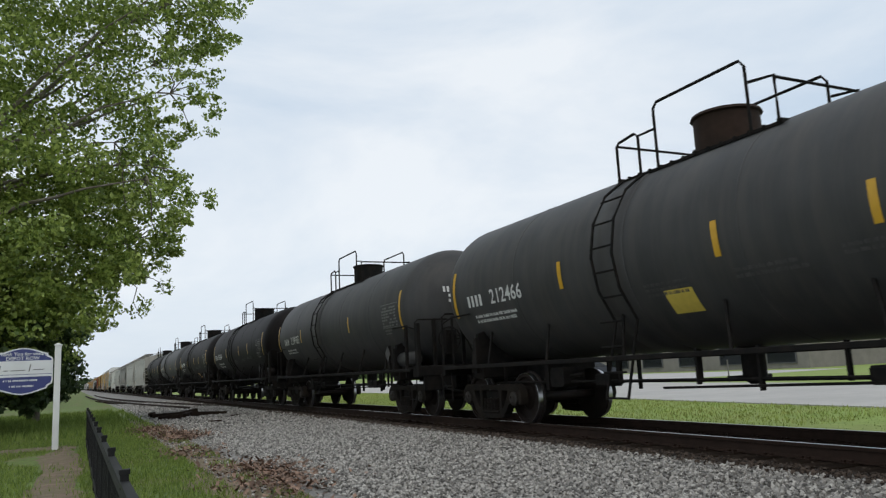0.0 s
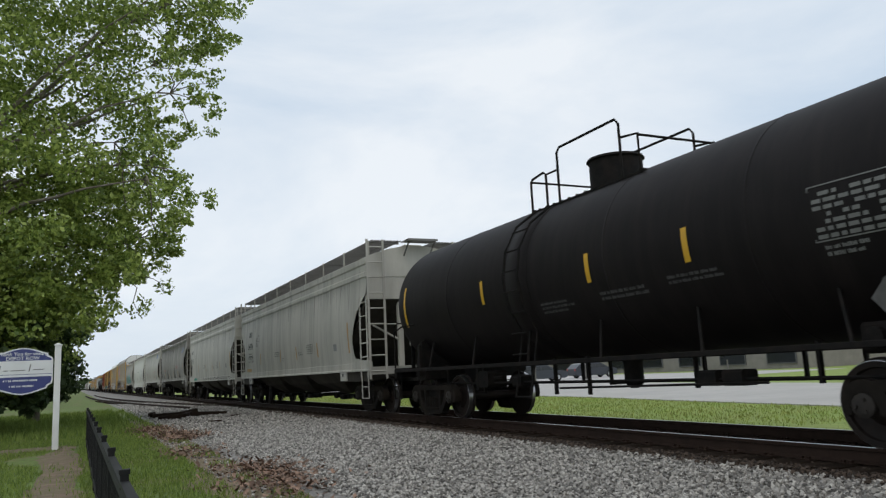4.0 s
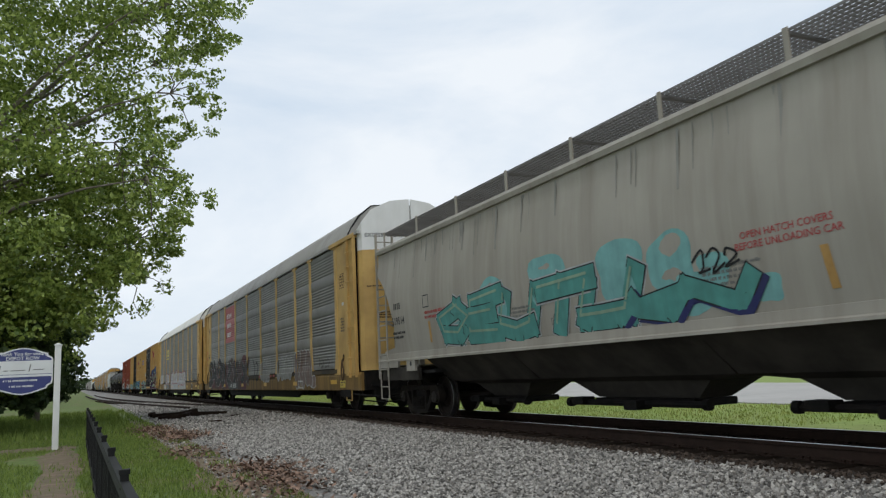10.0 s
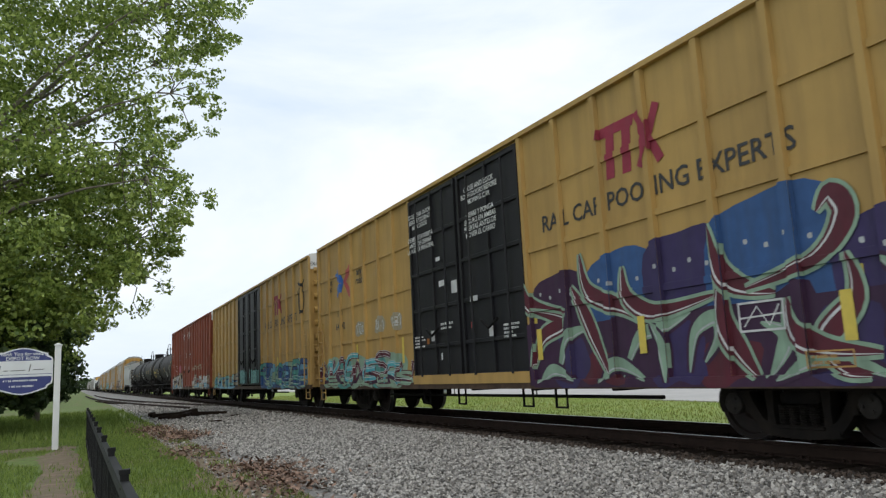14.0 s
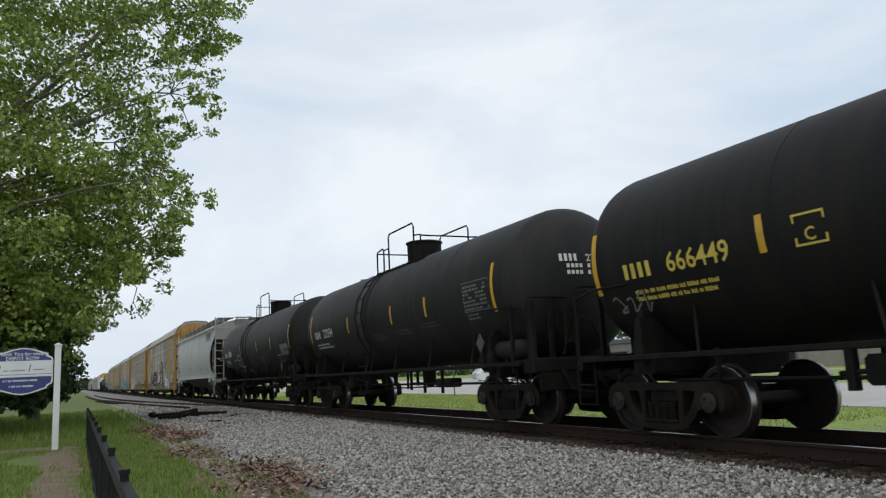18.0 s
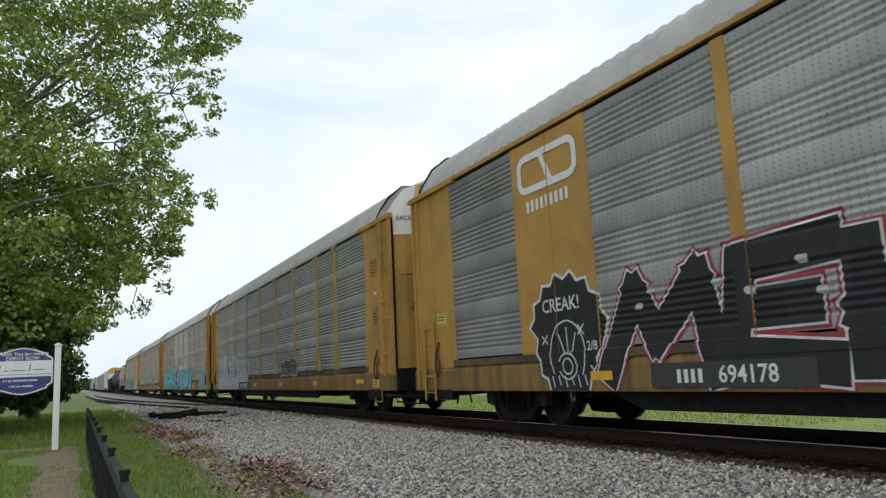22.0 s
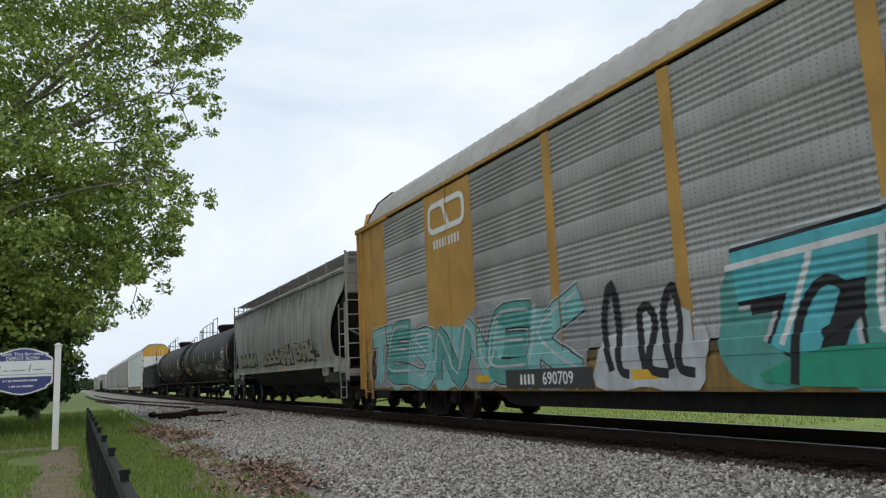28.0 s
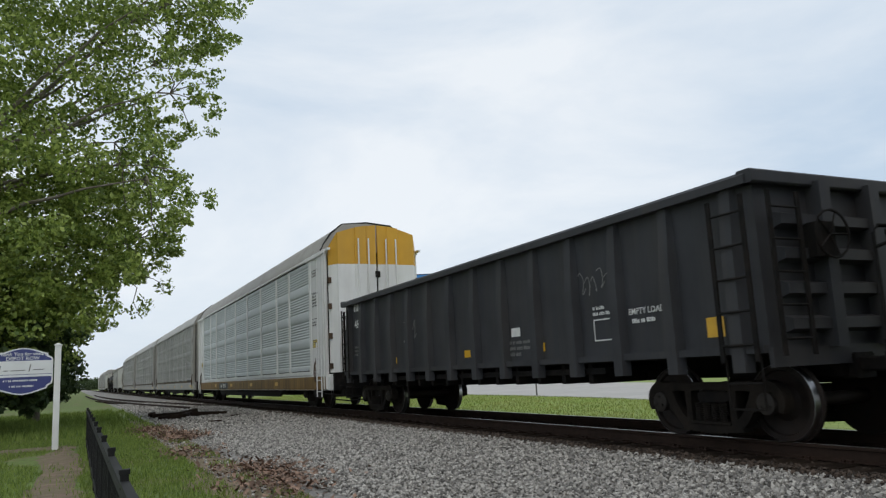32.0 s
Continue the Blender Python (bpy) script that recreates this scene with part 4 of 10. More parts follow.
# ---- tank cars ----
def tank_car(s, length, label, shell="tank_black", r=1.42, zc=2.56, number="", ink="ink_white", long_type=False, dome="steel", seed=1,
             strips=(6.15, 2.4, -0.9, -2.95, -6.0), panel=None, patches=True, big=0.30, dark_band=True, table=True, num_dy=0.28, panel_at=(-1.4, -0.8, 1.40, 1.70), zm=None):
    car = car_base("tank_car", s, length, label, "tank car", 2.1)
    rnd = random.Random(seed)
    h = length / 2 - 0.62  # half length of the shell
    zm = zm or zc  # height from which the markings are set out

    def xs(z):
        return -math.sqrt(max(r * r - (z - zc) ** 2, 0.01))

    g = Geo()
    prof = [(-h, 0.02)] + [(-h + 0.74 * (1 - math.cos(a)), r * math.sin(a)) for a in (0.2, 0.4, 0.6, 0.8, 1.0, 1.2, 1.4)] + [(-h + 0.74, r)]
    prof += [(-h + 0.74 + (2 * h - 1.48) * k / 8, r) for k in range(1, 8)]
    prof += [(-a, b) for a, b in reversed(prof[:9])]
    g.lathe(prof, "y", 48, (0, 0, zc))
    part("tank_shell", g, M[shell], car, smooth=50)
    for k in range(1, 5):
        seams = Geo()
        y = -h + 0.62 + (2 * h - 1.24) * k / 5
        seams.lathe([(y - 0.02, r + 0.001), (y - 0.015, r + 0.005), (y + 0.015, r + 0.005), (y + 0.02, r + 0.001)], "y", 48, (0, 0, zc))
        part("weld_seam", seams, M[shell], car, smooth=50)

    # underframe
    for e in (-1, 1):
        sill = Geo()
        sill.box(-0.32, 0.32, e * (h - 2.36), e * (length / 2 - 0.6), 0.78, 1.16, 0.02)
        sill.box(-1.30, 1.30, e * (length / 2 - 2.1) - 0.2, e * (length / 2 - 2.1) + 0.2, 0.84, 1.12, 0.03)
        sill.box(-1.40, 1.40, e * (length / 2 - 0.75) - 0.06, e * (length / 2 - 0.75) + 0.06, 0.92, 1.12, 0.01)
        sill.box(-1.40, 1.40, e * (length / 2 - 1.0) - 0.28, e * (length / 2 - 1.0) + 0.28, 1.10, 1.14)
        part("stub_sill", sill, M["steel"], car)
    for e in (-1, 1):
        y = e * (length / 2 - 2.1)
        for x in (-1, 1):
            sd = Geo()
            sd.prism_y([(x * 1.32, 1.0), (x * 1.30, 1.7), (x * 1.16, 1.75), (x * 0.5, 1.16), (x * 0.5, 1.0)], y - 0.05, y + 0.05)
            sd.loft([[(x * 1.33, y - 0.11, 0.95), (x * 1.40, y - 0.11, 0.95), (x * 1.40, y + 0.11, 0.95), (x * 1.33, y + 0.11, 0.95)],
                     [(x * 1.31, y - 0.045, 1.62), (x * 1.36, y - 0.045, 1.62), (x * 1.36, y + 0.045, 1.62), (x * 1.31, y + 0.045, 1.62)]])
            part("tank_saddle", sd, M["steel"], car)
    for x in (-1.43, 1.43):
        rail = Geo()
        rail.box(x - 0.035, x + 0.035, -h + 0.3, h - 0.3, 1.04, 1.11, 0.008)
        part("side_rail", rail, M["steel"], car)
    for k in range(6):
        y = -h * 0.7 + 1.4 * h * k / 5
        for x in (-1, 1):
            br = Geo()
            br.tube([(x * 1.42, y, 1.08), (x * 1.12, y + 0.3, 1.75)], 0.025, 5)
            part("rail_bracket", br, M["steel"], car)
    # piping, brake rods and outlets under the tank
    pipe = Geo()
    pipe.tube([(-0.9, -h + 1.5, 0.74), (-0.9, h - 1.5, 0.74)], 0.025, 6)
    pipe.tube([(0.85, -h + 1.2, 0.66), (0.85, h - 1.2, 0.66)], 0.022, 6)
    for k in range(13):
        y = -h * 0.72 + 1.44 * h * k / 12 + rnd.uniform(-0.15, 0.15)
        z = rnd.choice((0.60, 0.52, 0.45, 0.62))
        x = rnd.choice((-0.9, 0.85, 0.85, -0.3))
        pipe.box(x - 0.03, x + 0.03, y - 0.022, y + 0.022, z + 0.08, 1.15)
    for y in (-h * 0.42, -h * 0.36, h * 0.30):
        pipe.box(-0.98, -0.7, y - 0.16, y + 0.16, 0.66, 0.86, 0.03)
    pipe.tube([(-1.0, -h * 0.5, 0.70), (-1.0, h * 0.1, 0.64)], 0.018, 5)
    part("brake_rigging", pipe, M["steel"], car)
    for y, wd, z in ((-h * 0.66, 0.34, 0.56), (-h * 0.54, 0.16, 0.66)) if seed == 29 else ((h * 0.46, 0.20, 0.66),) if not long_type else ():
        bx = Geo()
        bx.box(-1.05, -0.62, y - wd, y + wd, z, 0.98, 0.05)
        bx.tube([(-0.9, y - wd - 0.35, z + 0.2), (-0.9, y + wd + 0.4, z + 0.12)], 0.035, 6)
        bx.box(-0.95, -0.85, y + wd + 0.2, y + wd + 0.3, z - 0.06, 1.05)
        part("valve_box", bx, M["steel"], car)
    out = Geo()
    out.lathe([(zc - r - 0.5, 0.07), (zc - r - 0.42, 0.16), (zc - r - 0.1, 0.16), (zc - r + 0.1, 0.24)], "z", 16)
    out.tube([(-0.5, 0, zc - r - 0.4), (0.3, 0, zc - r - 0.4)], 0.03, 6)
    part("bottom_outlet", out, M["steel"], car, smooth=40)
    res = Geo()
    yr = -h + (0.9 if long_type else 1.14)
    res.lathe([(yr - 0.53, 0.03), (yr - 0.50, 0.13), (yr - 0.44, 0.18), (yr + 0.44, 0.18), (yr + 0.50, 0.13), (yr + 0.53, 0.03)], "y", 18, (-1.12, 0, 1.34))
    part("air_reservoir", res, M[shell], car, "dusty steel air reservoir", 40)
    yd = -h + 1.72
    for k in (-1, 1):
        hold = Geo()
        hold.box(-1.40, -0.9, yr + k * 0.3 - 0.03, yr + k * 0.3 + 0.03, 1.08, 1.18)
        part("reservoir_bracket", hold, M["steel"], car)
    if not long_type:
        g = Geo()
        g.poly([(-1.43, yd + a, 1.51 + b) for a, b in ((0.0, 0.20), (-0.17, 0.0), (0.0, -0.20), (0.17, 0.0))])
        part("placard_holder", g, M["ink_dim"], car, "grey diamond placard holder")
        g = Geo()
        g.box(-1.42, -1.36, yd - 0.05, yd + 0.05, 1.06, 1.70)
        part("placard_post", g, M["steel"], car)
        for y, wd in ((-h + 0.58, 0.03), (-h - 0.07, 0.075)):
            g = Geo()
            g.box(-1.44, -1.36, y - wd, y + wd, 0.92, 2.12, 0.012)
            part("end_stanchion", g, M["steel"], car)
        # brake stand with its chain, hand lever and box before the head
        g = Geo()
        g.box(-0.72, -0.40, -h - 0.10, -h + 0.02, 1.40, 1.95, 0.03)
        g.tube([(-0.55, -h - 0.15, 1.16), (-0.55, -h - 0.15, 2.25), (-0.30, -h - 0.17, 2.30)], 0.03, 6)
        g.tube([(-0.80, -h - 0.1, 1.2), (-0.62, -h - 0.14, 1.9), (-0.2, -h - 0.16, 1.75), (0.1, -h - 0.12, 1.2)], 0.02, 6)
        part("brake_stand", g, M["steel"], car)
        g = Geo()
        g.box(-1.38, 1.38, -h - 0.16, -h + 0.30, 0.92, 1.16, 0.02)
        g.box(-1.30, -0.5, -h - 0.14, -h - 0.06, 0.60, 0.95, 0.02)
        for x in (-0.9, -0.2, 0.6):
            g.tube([(x, -h - 0.15, 0.95), (x + 0.1, -h - 0.3, 0.62), (x + 0.4, -h - 0.4, 0.55)], 0.03, 6)
        part("end_sill", g, M["steel"], car)
    vlv = Geo()
    vlv.box(-1.15, -0.85, yr + 0.75, yr + 1.1, 0.98, 1.3, 0.04)
    vlv.lathe([(-1.25, 0.05), (-1.24, 0.11), (-1.15, 0.11)], "x", 12, (0, yr + 0.92, 1.14))
    part("brake_valve", vlv, M["steel"], car)

    # top platform, dome, railings
    top = zc + r
    dm = Geo()
    if long_type:
        dm.lathe([(top - 0.05, 0.46), (top + 0.30, 0.60), (top + 0.36, 0.60), (top + 0.38, 0.50), (top + 0.44, 0.44), (top + 0.46, 0.0)], "z", 24)
    else:
        dm.lathe([(top - 0.05, 0.46), (top + 0.42, 0.46), (top + 0.44, 0.50), (top + 0.48, 0.48), (top + 0.52, 0.0)], "z", 24)
    part("dome", dm, M[dome], car, "valve housing dome with a bolted lid", 40)
    pl = Geo()
    half = 6.1 if long_type else 1.5
    back = 1.2 if long_type else 1.5
    pl.box(-0.78, -0.46, -back, half, top - 0.22, top - 0.18)
    pl.box(0.46, 0.78, -back, half, top - 0.22, top - 0.18)
    for y in (-back, half):
        pl.box(-0.78, 0.78, y - 0.04, y + 0.04, top - 0.24, top - 0.15)
    slats = 28 if long_type else 14
    for k in range(slats):
        y = -back + (half + back) * k / (slats - 1)
        pl.box(-0.80, -0.44, y - 0.02, y + 0.02, top - 0.20, top - 0.165)
    part("platform", pl, M["steel"], car)
    for x in (-0.78, 0.78):
        rg = Geo()
        zt, zl = top + 0.78, top + 0.40
        if long_type:
            rg.tube([(x, half, top - 0.2), (x, half, zl), (x, half - 0.06, zl + 0.05), (x, half - 0.55, zl + 0.05), (x, half - 0.62, zl), (x, half - 0.62, top - 0.2)], 0.022, 6)
            rg.tube([(x, half - 0.04, zl - 0.03), (x, half - 1.35, zl - 0.03)], 0.018, 6)
            rg.tube([(x, 4.9, top - 0.2), (x, 4.9, zt - 0.30), (x, 4.75, zt - 0.20), (x, 0.75, zt - 0.14), (x, 0.60, top - 0.2)], 0.022, 6)
            rg.tube([(x, 0.45, top - 0.2), (x, 0.45, zt - 0.08), (x, 0.3, zt), (x, -back, zt), (x, -back, top - 0.2)], 0.022, 6)
            for y in (1.7, 3.0, 4.55):
                rg.tube([(x, y, top - 0.2), (x, y, zt - 0.18)], 0.02, 6)
        else:
            rg.tube([(x, half, top - 0.2), (x, half, zl - 0.03), (x, half - 0.05, zl + 0.02), (x, half - 0.42, zl + 0.06), (x, half - 0.5, zl), (x, half - 0.5, top - 0.2)], 0.022, 6)
            rg.tube([(x, 0.62, top - 0.2), (x, 0.62, zt - 0.08), (x, 0.54, zt), (x, -back + 0.5, zt), (x, -back + 0.42, zt - 0.1), (x, -back + 0.42, top - 0.2)], 0.022, 6)
            rg.tube([(x, -back + 0.38, zl + 0.05), (x, -back, zl), (x, -back, top - 0.2)], 0.022, 6)
            rg.tube([(x, half - 0.5, zl), (x, 0.62, zl)], 0.018, 6)
        part("platform_railing", rg, M["steel"], car)
    for y in ((half,) if long_type else (half, -back)):
        cr = Geo()
        cr.tube([(-0.78, y, top + 0.38), (0.78, y, top + 0.38)], 0.02, 6)
        part("platform_railing", cr, M["steel"], car)
    # side ladder, bent round the shell
    ld = Geo()
    yl = 5.2 if long_type else 1.15
    for y in (yl - 0.24, yl + 0.24):
        pts = [(xs(z) - 0.12, y, z) for z in (zc - 0.95, zc - 0.5, zc, zc + 0.5, zc + 0.95)]
        ld.tube([(-1.46, y, 0.50)] + pts + [(-0.8, y, top - 0.2)], 0.022, 5)
    for k in range(9):
        z = 0.52 + k * 0.36
        x = -1.46 if z < zc - 0.95 else min(xs(min(z, zc + r - 0.1)) - 0.12, -0.75)
        ld.tube([(x, yl - 0.24, z), (x, yl + 0.24, z)], 0.016, 5)
    part("side_ladder", ld, M["steel"], car)
    if dark_band:
        bd = Geo()
        bd.lathe([(yl - 0.34, r + 0.002), (yl - 0.33, r + 0.012), (yl + 0.33, r + 0.012), (yl + 0.34, r + 0.002)], "y", 48, (0, 0, zc))
        part("ladder_band", bd, M[shell], car, smooth=50)
    # end handrail, brake stand
    for e in (-1, 1):
        hr = Geo()
        ye = e * (length / 2 - 0.72)
        hr.tube([(-1.38, ye, 1.0), (-1.38, ye, 2.15), (-1.30, ye, 2.22), (1.30, ye, 2.22), (1.38, ye, 2.15), (1.38, ye, 1.0)], 0.02, 6)
        hr.tube([(-1.38, ye, 2.0), (-1.40, ye - e * 0.5, 2.1), (-1.40, ye - e * 1.3, 2.1)], 0.018, 6)
        for x in (-0.9, 0.9):
            hr.box(x - 0.04, x + 0.04, ye - 0.03, ye + 0.03, 0.9, 2.2)
        part("end_handrail", hr, M["steel"], car)
    bw = part("brake_wheel", BRAKE_WHEEL, M["steel"], car)
    bw.location = (-0.55, -(length / 2 - 0.62), 1.75)
    for y in (length / 2 - 0.9, -(length / 2 - 0.9)):
        stirrup(car, y, "steel", -1.40, 0.42, 1.0, 0.42)

    # reflective strips, numbers, small writing
    for k in strips:
        y = k
        big_strip = k in (strips[0], strips[-1])
        z0, z1 = (zm - 0.50, zm + 0.42) if big_strip else (zm - 0.34, zm + 0.10)
        if long_type and not big_strip:
            z0, z1 = z0 + 0.17, z1 + 0.17
        plate(car, "reflective_strip", "strip", xs, y - 0.05, y + 0.05, z0, z1, 0.006, 0.0, "", 8)
    if number:
        drop = 0.28 if long_type else 0.0
        marks(car, number, big, h - 2.66 + num_dy - drop, zm - 0.34 - drop, ink, xs)
        if big <= 0.30:
            stencil(car, h - 2.56 + num_dy - drop, zm - 0.56 - drop, 1.5, 2, 0.055, ink if ink == "ink_white" else "ink_yellow", xs, seed)
        if not long_type:
            def on_head(x, z):
                """A point on the front head at x and height z."""
                return (x, -(h - 0.74 + 0.74 * math.sqrt(max(1 - (x * x + (z - zc) ** 2) / (r * r), 0.0)) + 0.010), z)
            size, zn = big * 0.52, zm + 0.30
            vs, fs = letters(number, size * 1.2)
            g = Geo()
            g.v = [on_head(0.14 + a, zn + b) for a, b, _ in vs]
            g.f = list(fs)
            tagged(part("car_number", g, M[ink], car), kind="stuff")
            g = Geo()
            for q in range(4):
                ua, wq = -0.62 + q * size * 0.6, size * 0.36
                g.poly([on_head(ua + u, zn + v) for u, v in ((0, 0), (wq, 0), (wq, size * 0.85), (0, size * 0.85))])
            for q in range(2):
                for k in range(11):
                    if k != 4:
                        ua, za = -0.5 + k * 0.085, zn - 0.12 - 0.12 * q
                        g.poly([on_head(ua + u, za + v) for u, v in ((0, 0), (0.06, 0), (0.06, 0.07), (0, 0.07))])
            tagged(part("owner_mark", g, M[ink], car), kind="stuff")
    if table:
        ty = -h + 1.91
        if long_type:
            ty += 0.10
            for k in range(6):
                outline(car, "ink_white", xs, ty - 0.47, ty + 0.47, zm - 0.40 + 0.095 * k, zm - 0.29 + 0.095 * k, 0.014)
            outline(car, "ink_white", xs, ty - 0.02, ty + 0.27, zm - 0.40, zm + 0.185, 0.014)
            stencil(car, ty, zm + 0.10, 0.84, 6, 0.035, "ink_white", xs, seed + 2, "test_date_table")
            stencil(car, ty - 0.12, zm + 0.27, 0.6, 1, 0.05, "ink_white", xs, seed + 6)
        else:
            ty = strips[-1] + 0.70
            cells = Geo()
            for k in range(7):
                z = zm - 0.39 + 0.074 * k
                y = ty + 0.49
                while y > ty - 0.44:
                    wd = rnd.uniform(0.05, 0.15)
                    if rnd.random() < 0.8:
                        lay(cells, [(y, z), (max(y - wd, ty - 0.5), z), (max(y - wd, ty - 0.5), z + 0.042), (y, z + 0.042)], xs, 0.006)
                    y -= wd + 0.03
            tagged(part("test_date_table", cells, M["ink_grey"], car), kind="stuff")
            outline(car, "ink_grey", xs, ty - 0.54, ty + 0.54, zm - 0.42, zm + 0.17, 0.014, 0.007)
            stencil(car, ty + 0.2, zm - 0.50, 0.5, 2, 0.04, "ink_grey", xs, seed + 7)
    if patches:
        stencil(car, 0.1, zm - 0.55, 0.9, 3, 0.04, "ink_dim", xs, seed + 3)
        stencil(car, -1.6, zm - 0.55, 1.1, 2, 0.045, "ink_dim", xs, seed + 4)
        stencil(car, -3.0, zm - 0.5, 1.0, 2, 0.04, "ink_dim", xs, seed + 5)
    if panel:
        plate(car, "painted_patch", panel, xs, *panel_at, 0.006, 0.0, "faded painted patch", 4)
    return car


# ---- covered hoppers ----
def hopper(s, length, label, body="hop_light", roof=3.98, bulge=0.10, sill_z=(0.95, 1.33), number="", ink="ink_black", chutes=4, bands=2,
           strip="strip_dull", seed=1, walk_ink="walk", red_note=False, red_y=-3.3, sill_ink=None, top_ink=None, ribbed=False, small_print=True, deep=True, straight=False,
           band_h=0.22, strips=(4.95, 2.0, -0.95, -3.8, -7.0), strip_z=1.64, num_y=7.45, num_z=2.14, num_size=0.2):
    car = car_base("covered_hopper", s, length, label, "hopper car", 2.05)
    rnd = random.Random(seed)
    hl = length / 2 - 0.70       # half length over the end sills
    hb = hl - 0.12               # half length of the roof
    zs, zt = sill_z[1], roof  # side sheet from the sill to the roof chord
    w = 1.50

    def xs(z):
        k = (z - zs) / (zt - zs)
        k = min(max(k, 0.0), 1.0)
        return -(w + (bulge * math.sin(math.pi * min(k * 1.1, 1.0)) if not straight else 0.0))

    def yend(z):
        """How far the side sheet reaches: cut back in a curve behind the ladder."""
        k = (z - zs) / (zt - zs)
        return hl - float(np.interp(k, [0.0, 0.03, 0.06, 0.16, 0.26, 0.34, 0.47, 0.60, 0.70, 0.77, 0.80, 1.0], [0.40, 0.42, 1.12, 1.22, 1.24, 1.19, 1.04, 0.80, 0.50, 0.22, 0.12, 0.12]))

    g = Geo()
    zrow = [zs + (zt - zs) * k / 34 for k in range(35)]
    for sgn in (-1, 1):
        rows = []
        for z in zrow:
            e = yend(z)
            ys = [e * (2 * j / 24 - 1) for j in range(25)]
            rows.append([(sgn * -xs(z), y, z) for y in ys])
        g.loft(rows, caps=False, closed=False)
    part("side_sheet", g, M[body], car, smooth=40)
    # the inner end slopes and walls, set back from the sides
    for e in (-1, 1):
        es = Geo()
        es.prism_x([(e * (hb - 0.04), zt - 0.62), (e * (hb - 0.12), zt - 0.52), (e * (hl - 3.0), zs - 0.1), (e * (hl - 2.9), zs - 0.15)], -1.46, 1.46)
        # the slope's dark colour paints in the shadow inside the car's end
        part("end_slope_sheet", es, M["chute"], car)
        et = Geo()
        et.box(-1.47, 1.47, min(e * (hb - 0.09), e * (hb - 0.02)), max(e * (hb - 0.09), e * (hb - 0.02)), zt - 0.60, zt + 0.06)
        part("end_top_sheet", et, M[body], car)
    # roof: flat chord bands and a rounded top
    rf = Geo()
    bh = band_h
    prof = [(-w - 0.03, zt), (-w - 0.03, zt + bh * 0.22), (-w + 0.01, zt + bh * 0.30), (-w + 0.01, zt + bh * 0.62), (-w - 0.015, zt + bh * 0.70), (-w - 0.015, zt + bh)]
    if bands < 2:
        bh = 0.12
        prof = [(-w - 0.05, zt), (-w - 0.07, zt + 0.08), (-w - 0.03, zt + 0.15)]
    zr = zt + bh
    prof += [(-w * 0.86, zr + 0.11), (-w * 0.55, zr + 0.26), (-w * 0.25, zr + 0.34), (0, zr + 0.36)]
    prof += [(-x, z) for x, z in reversed(prof[:-1])]
    rf.prism_y(prof, -hb, hb)
    part("roof", rf, M[top_ink or body], car, smooth=30)
    # hatches down the middle
    for k in range(5):
        ht = Geo()
        y = -hb * 0.8 + 1.6 * hb * k / 4
        ht.box(-0.28, 0.28, y - hb * 0.17, y + hb * 0.17, zr + 0.33, zr + 0.43, 0.03)
        part("trough_hatch", ht, M[top_ink or body], car)
    # roof walks: brackets and open gratings along both edges and across the ends
    zw = 4.58
    for sgn in (-1, 1):
        wk = Geo()
        x0, x1 = sgn * 0.50, sgn * 1.32
        for j in range(10):
            x = x0 + (x1 - x0) * j / 9
            wk.box(x - 0.005, x + 0.005, -hb - 0.1, hb + 0.1, zw - 0.034, zw)
        n = int(hb * 2 / 0.075)
        for k in range(n + 1):
            y = -hb + 2 * hb * k / n
            wk.box(min(x0, x1), max(x0, x1), y - 0.006, y + 0.006, zw - 0.028, zw - 0.004)
        part("running_board", wk, M[walk_ink], car, "galvanised steel grating roof walk")
        for k in range(9):
            y = -hb + 0.12 + (2 * hb - 0.24) * k / 8
            bk = Geo()
            up = Geo()
            up.box(sgn * 1.36 - 0.012, sgn * 1.36 + 0.012, y - 0.035, y + 0.035, zt + bh * 0.8, zw + 0.005)
            part("walk_post", up, M[body], car)
            bk.box(min(sgn * 0.48, sgn * 1.36), max(sgn * 0.48, sgn * 1.36), y - 0.03, y + 0.03, zw - 0.075, zw - 0.045)
            part("walk_bracket", bk, M[walk_ink], car)
    for e in (-1, 1):
        ew = Geo()
        for k in range(12):
            y = e * (hb - 0.06 + 0.045 * k)
            ew.box(-0.42, 0.42, y - 0.006, y + 0.006, zw - 0.035, zw)
        for k in range(9):
            x = -0.42 + 0.105 * k
            ew.box(x - 0.006, x + 0.006, min(e * (hb - 0.08), e * (hb + 0.46)), max(e * (hb - 0.08), e * (hb + 0.46)), zw - 0.04, zw - 0.006)
        ew.box(-0.44, 0.44, min(e * (hb + 0.44), e * (hb + 0.47)), max(e * (hb + 0.44), e * (hb + 0.47)), zw - 0.06, zw)
        for x in (-0.38, 0.38):
            ew.tube([(x, e * (hb + 0.42), zw - 0.04), (x, e * (hb - 0.03), zw - 0.42)], 0.022, 5)
        part("end_walk", ew, M[walk_ink], car)
    # side sills and their lower flange
    for sgn in (-1, 1):
        sl = Geo()
        sl.prism_y([(sgn * (w + 0.02), sill_z[0]), (sgn * (w + 0.05), sill_z[0]), (sgn * (w + 0.05), sill_z[0] + 0.04), (sgn * (w + 0.02), sill_z[0] + 0.06), (sgn * (w + 0.02), zs), (sgn * (w - 0.06), zs + 0.02),
                    (sgn * (w - 0.06), sill_z[0])], -hl, hl)
        part("side_sill", sl, M[sill_ink or body], car)
    # outlet chutes
    span = 2 * (hl - 2.9)
    edges = [-span / 2 + span * k / 3 for k in range(4)] if chutes == 3 else [-5.9, -2.3, 2.3, 5.9]
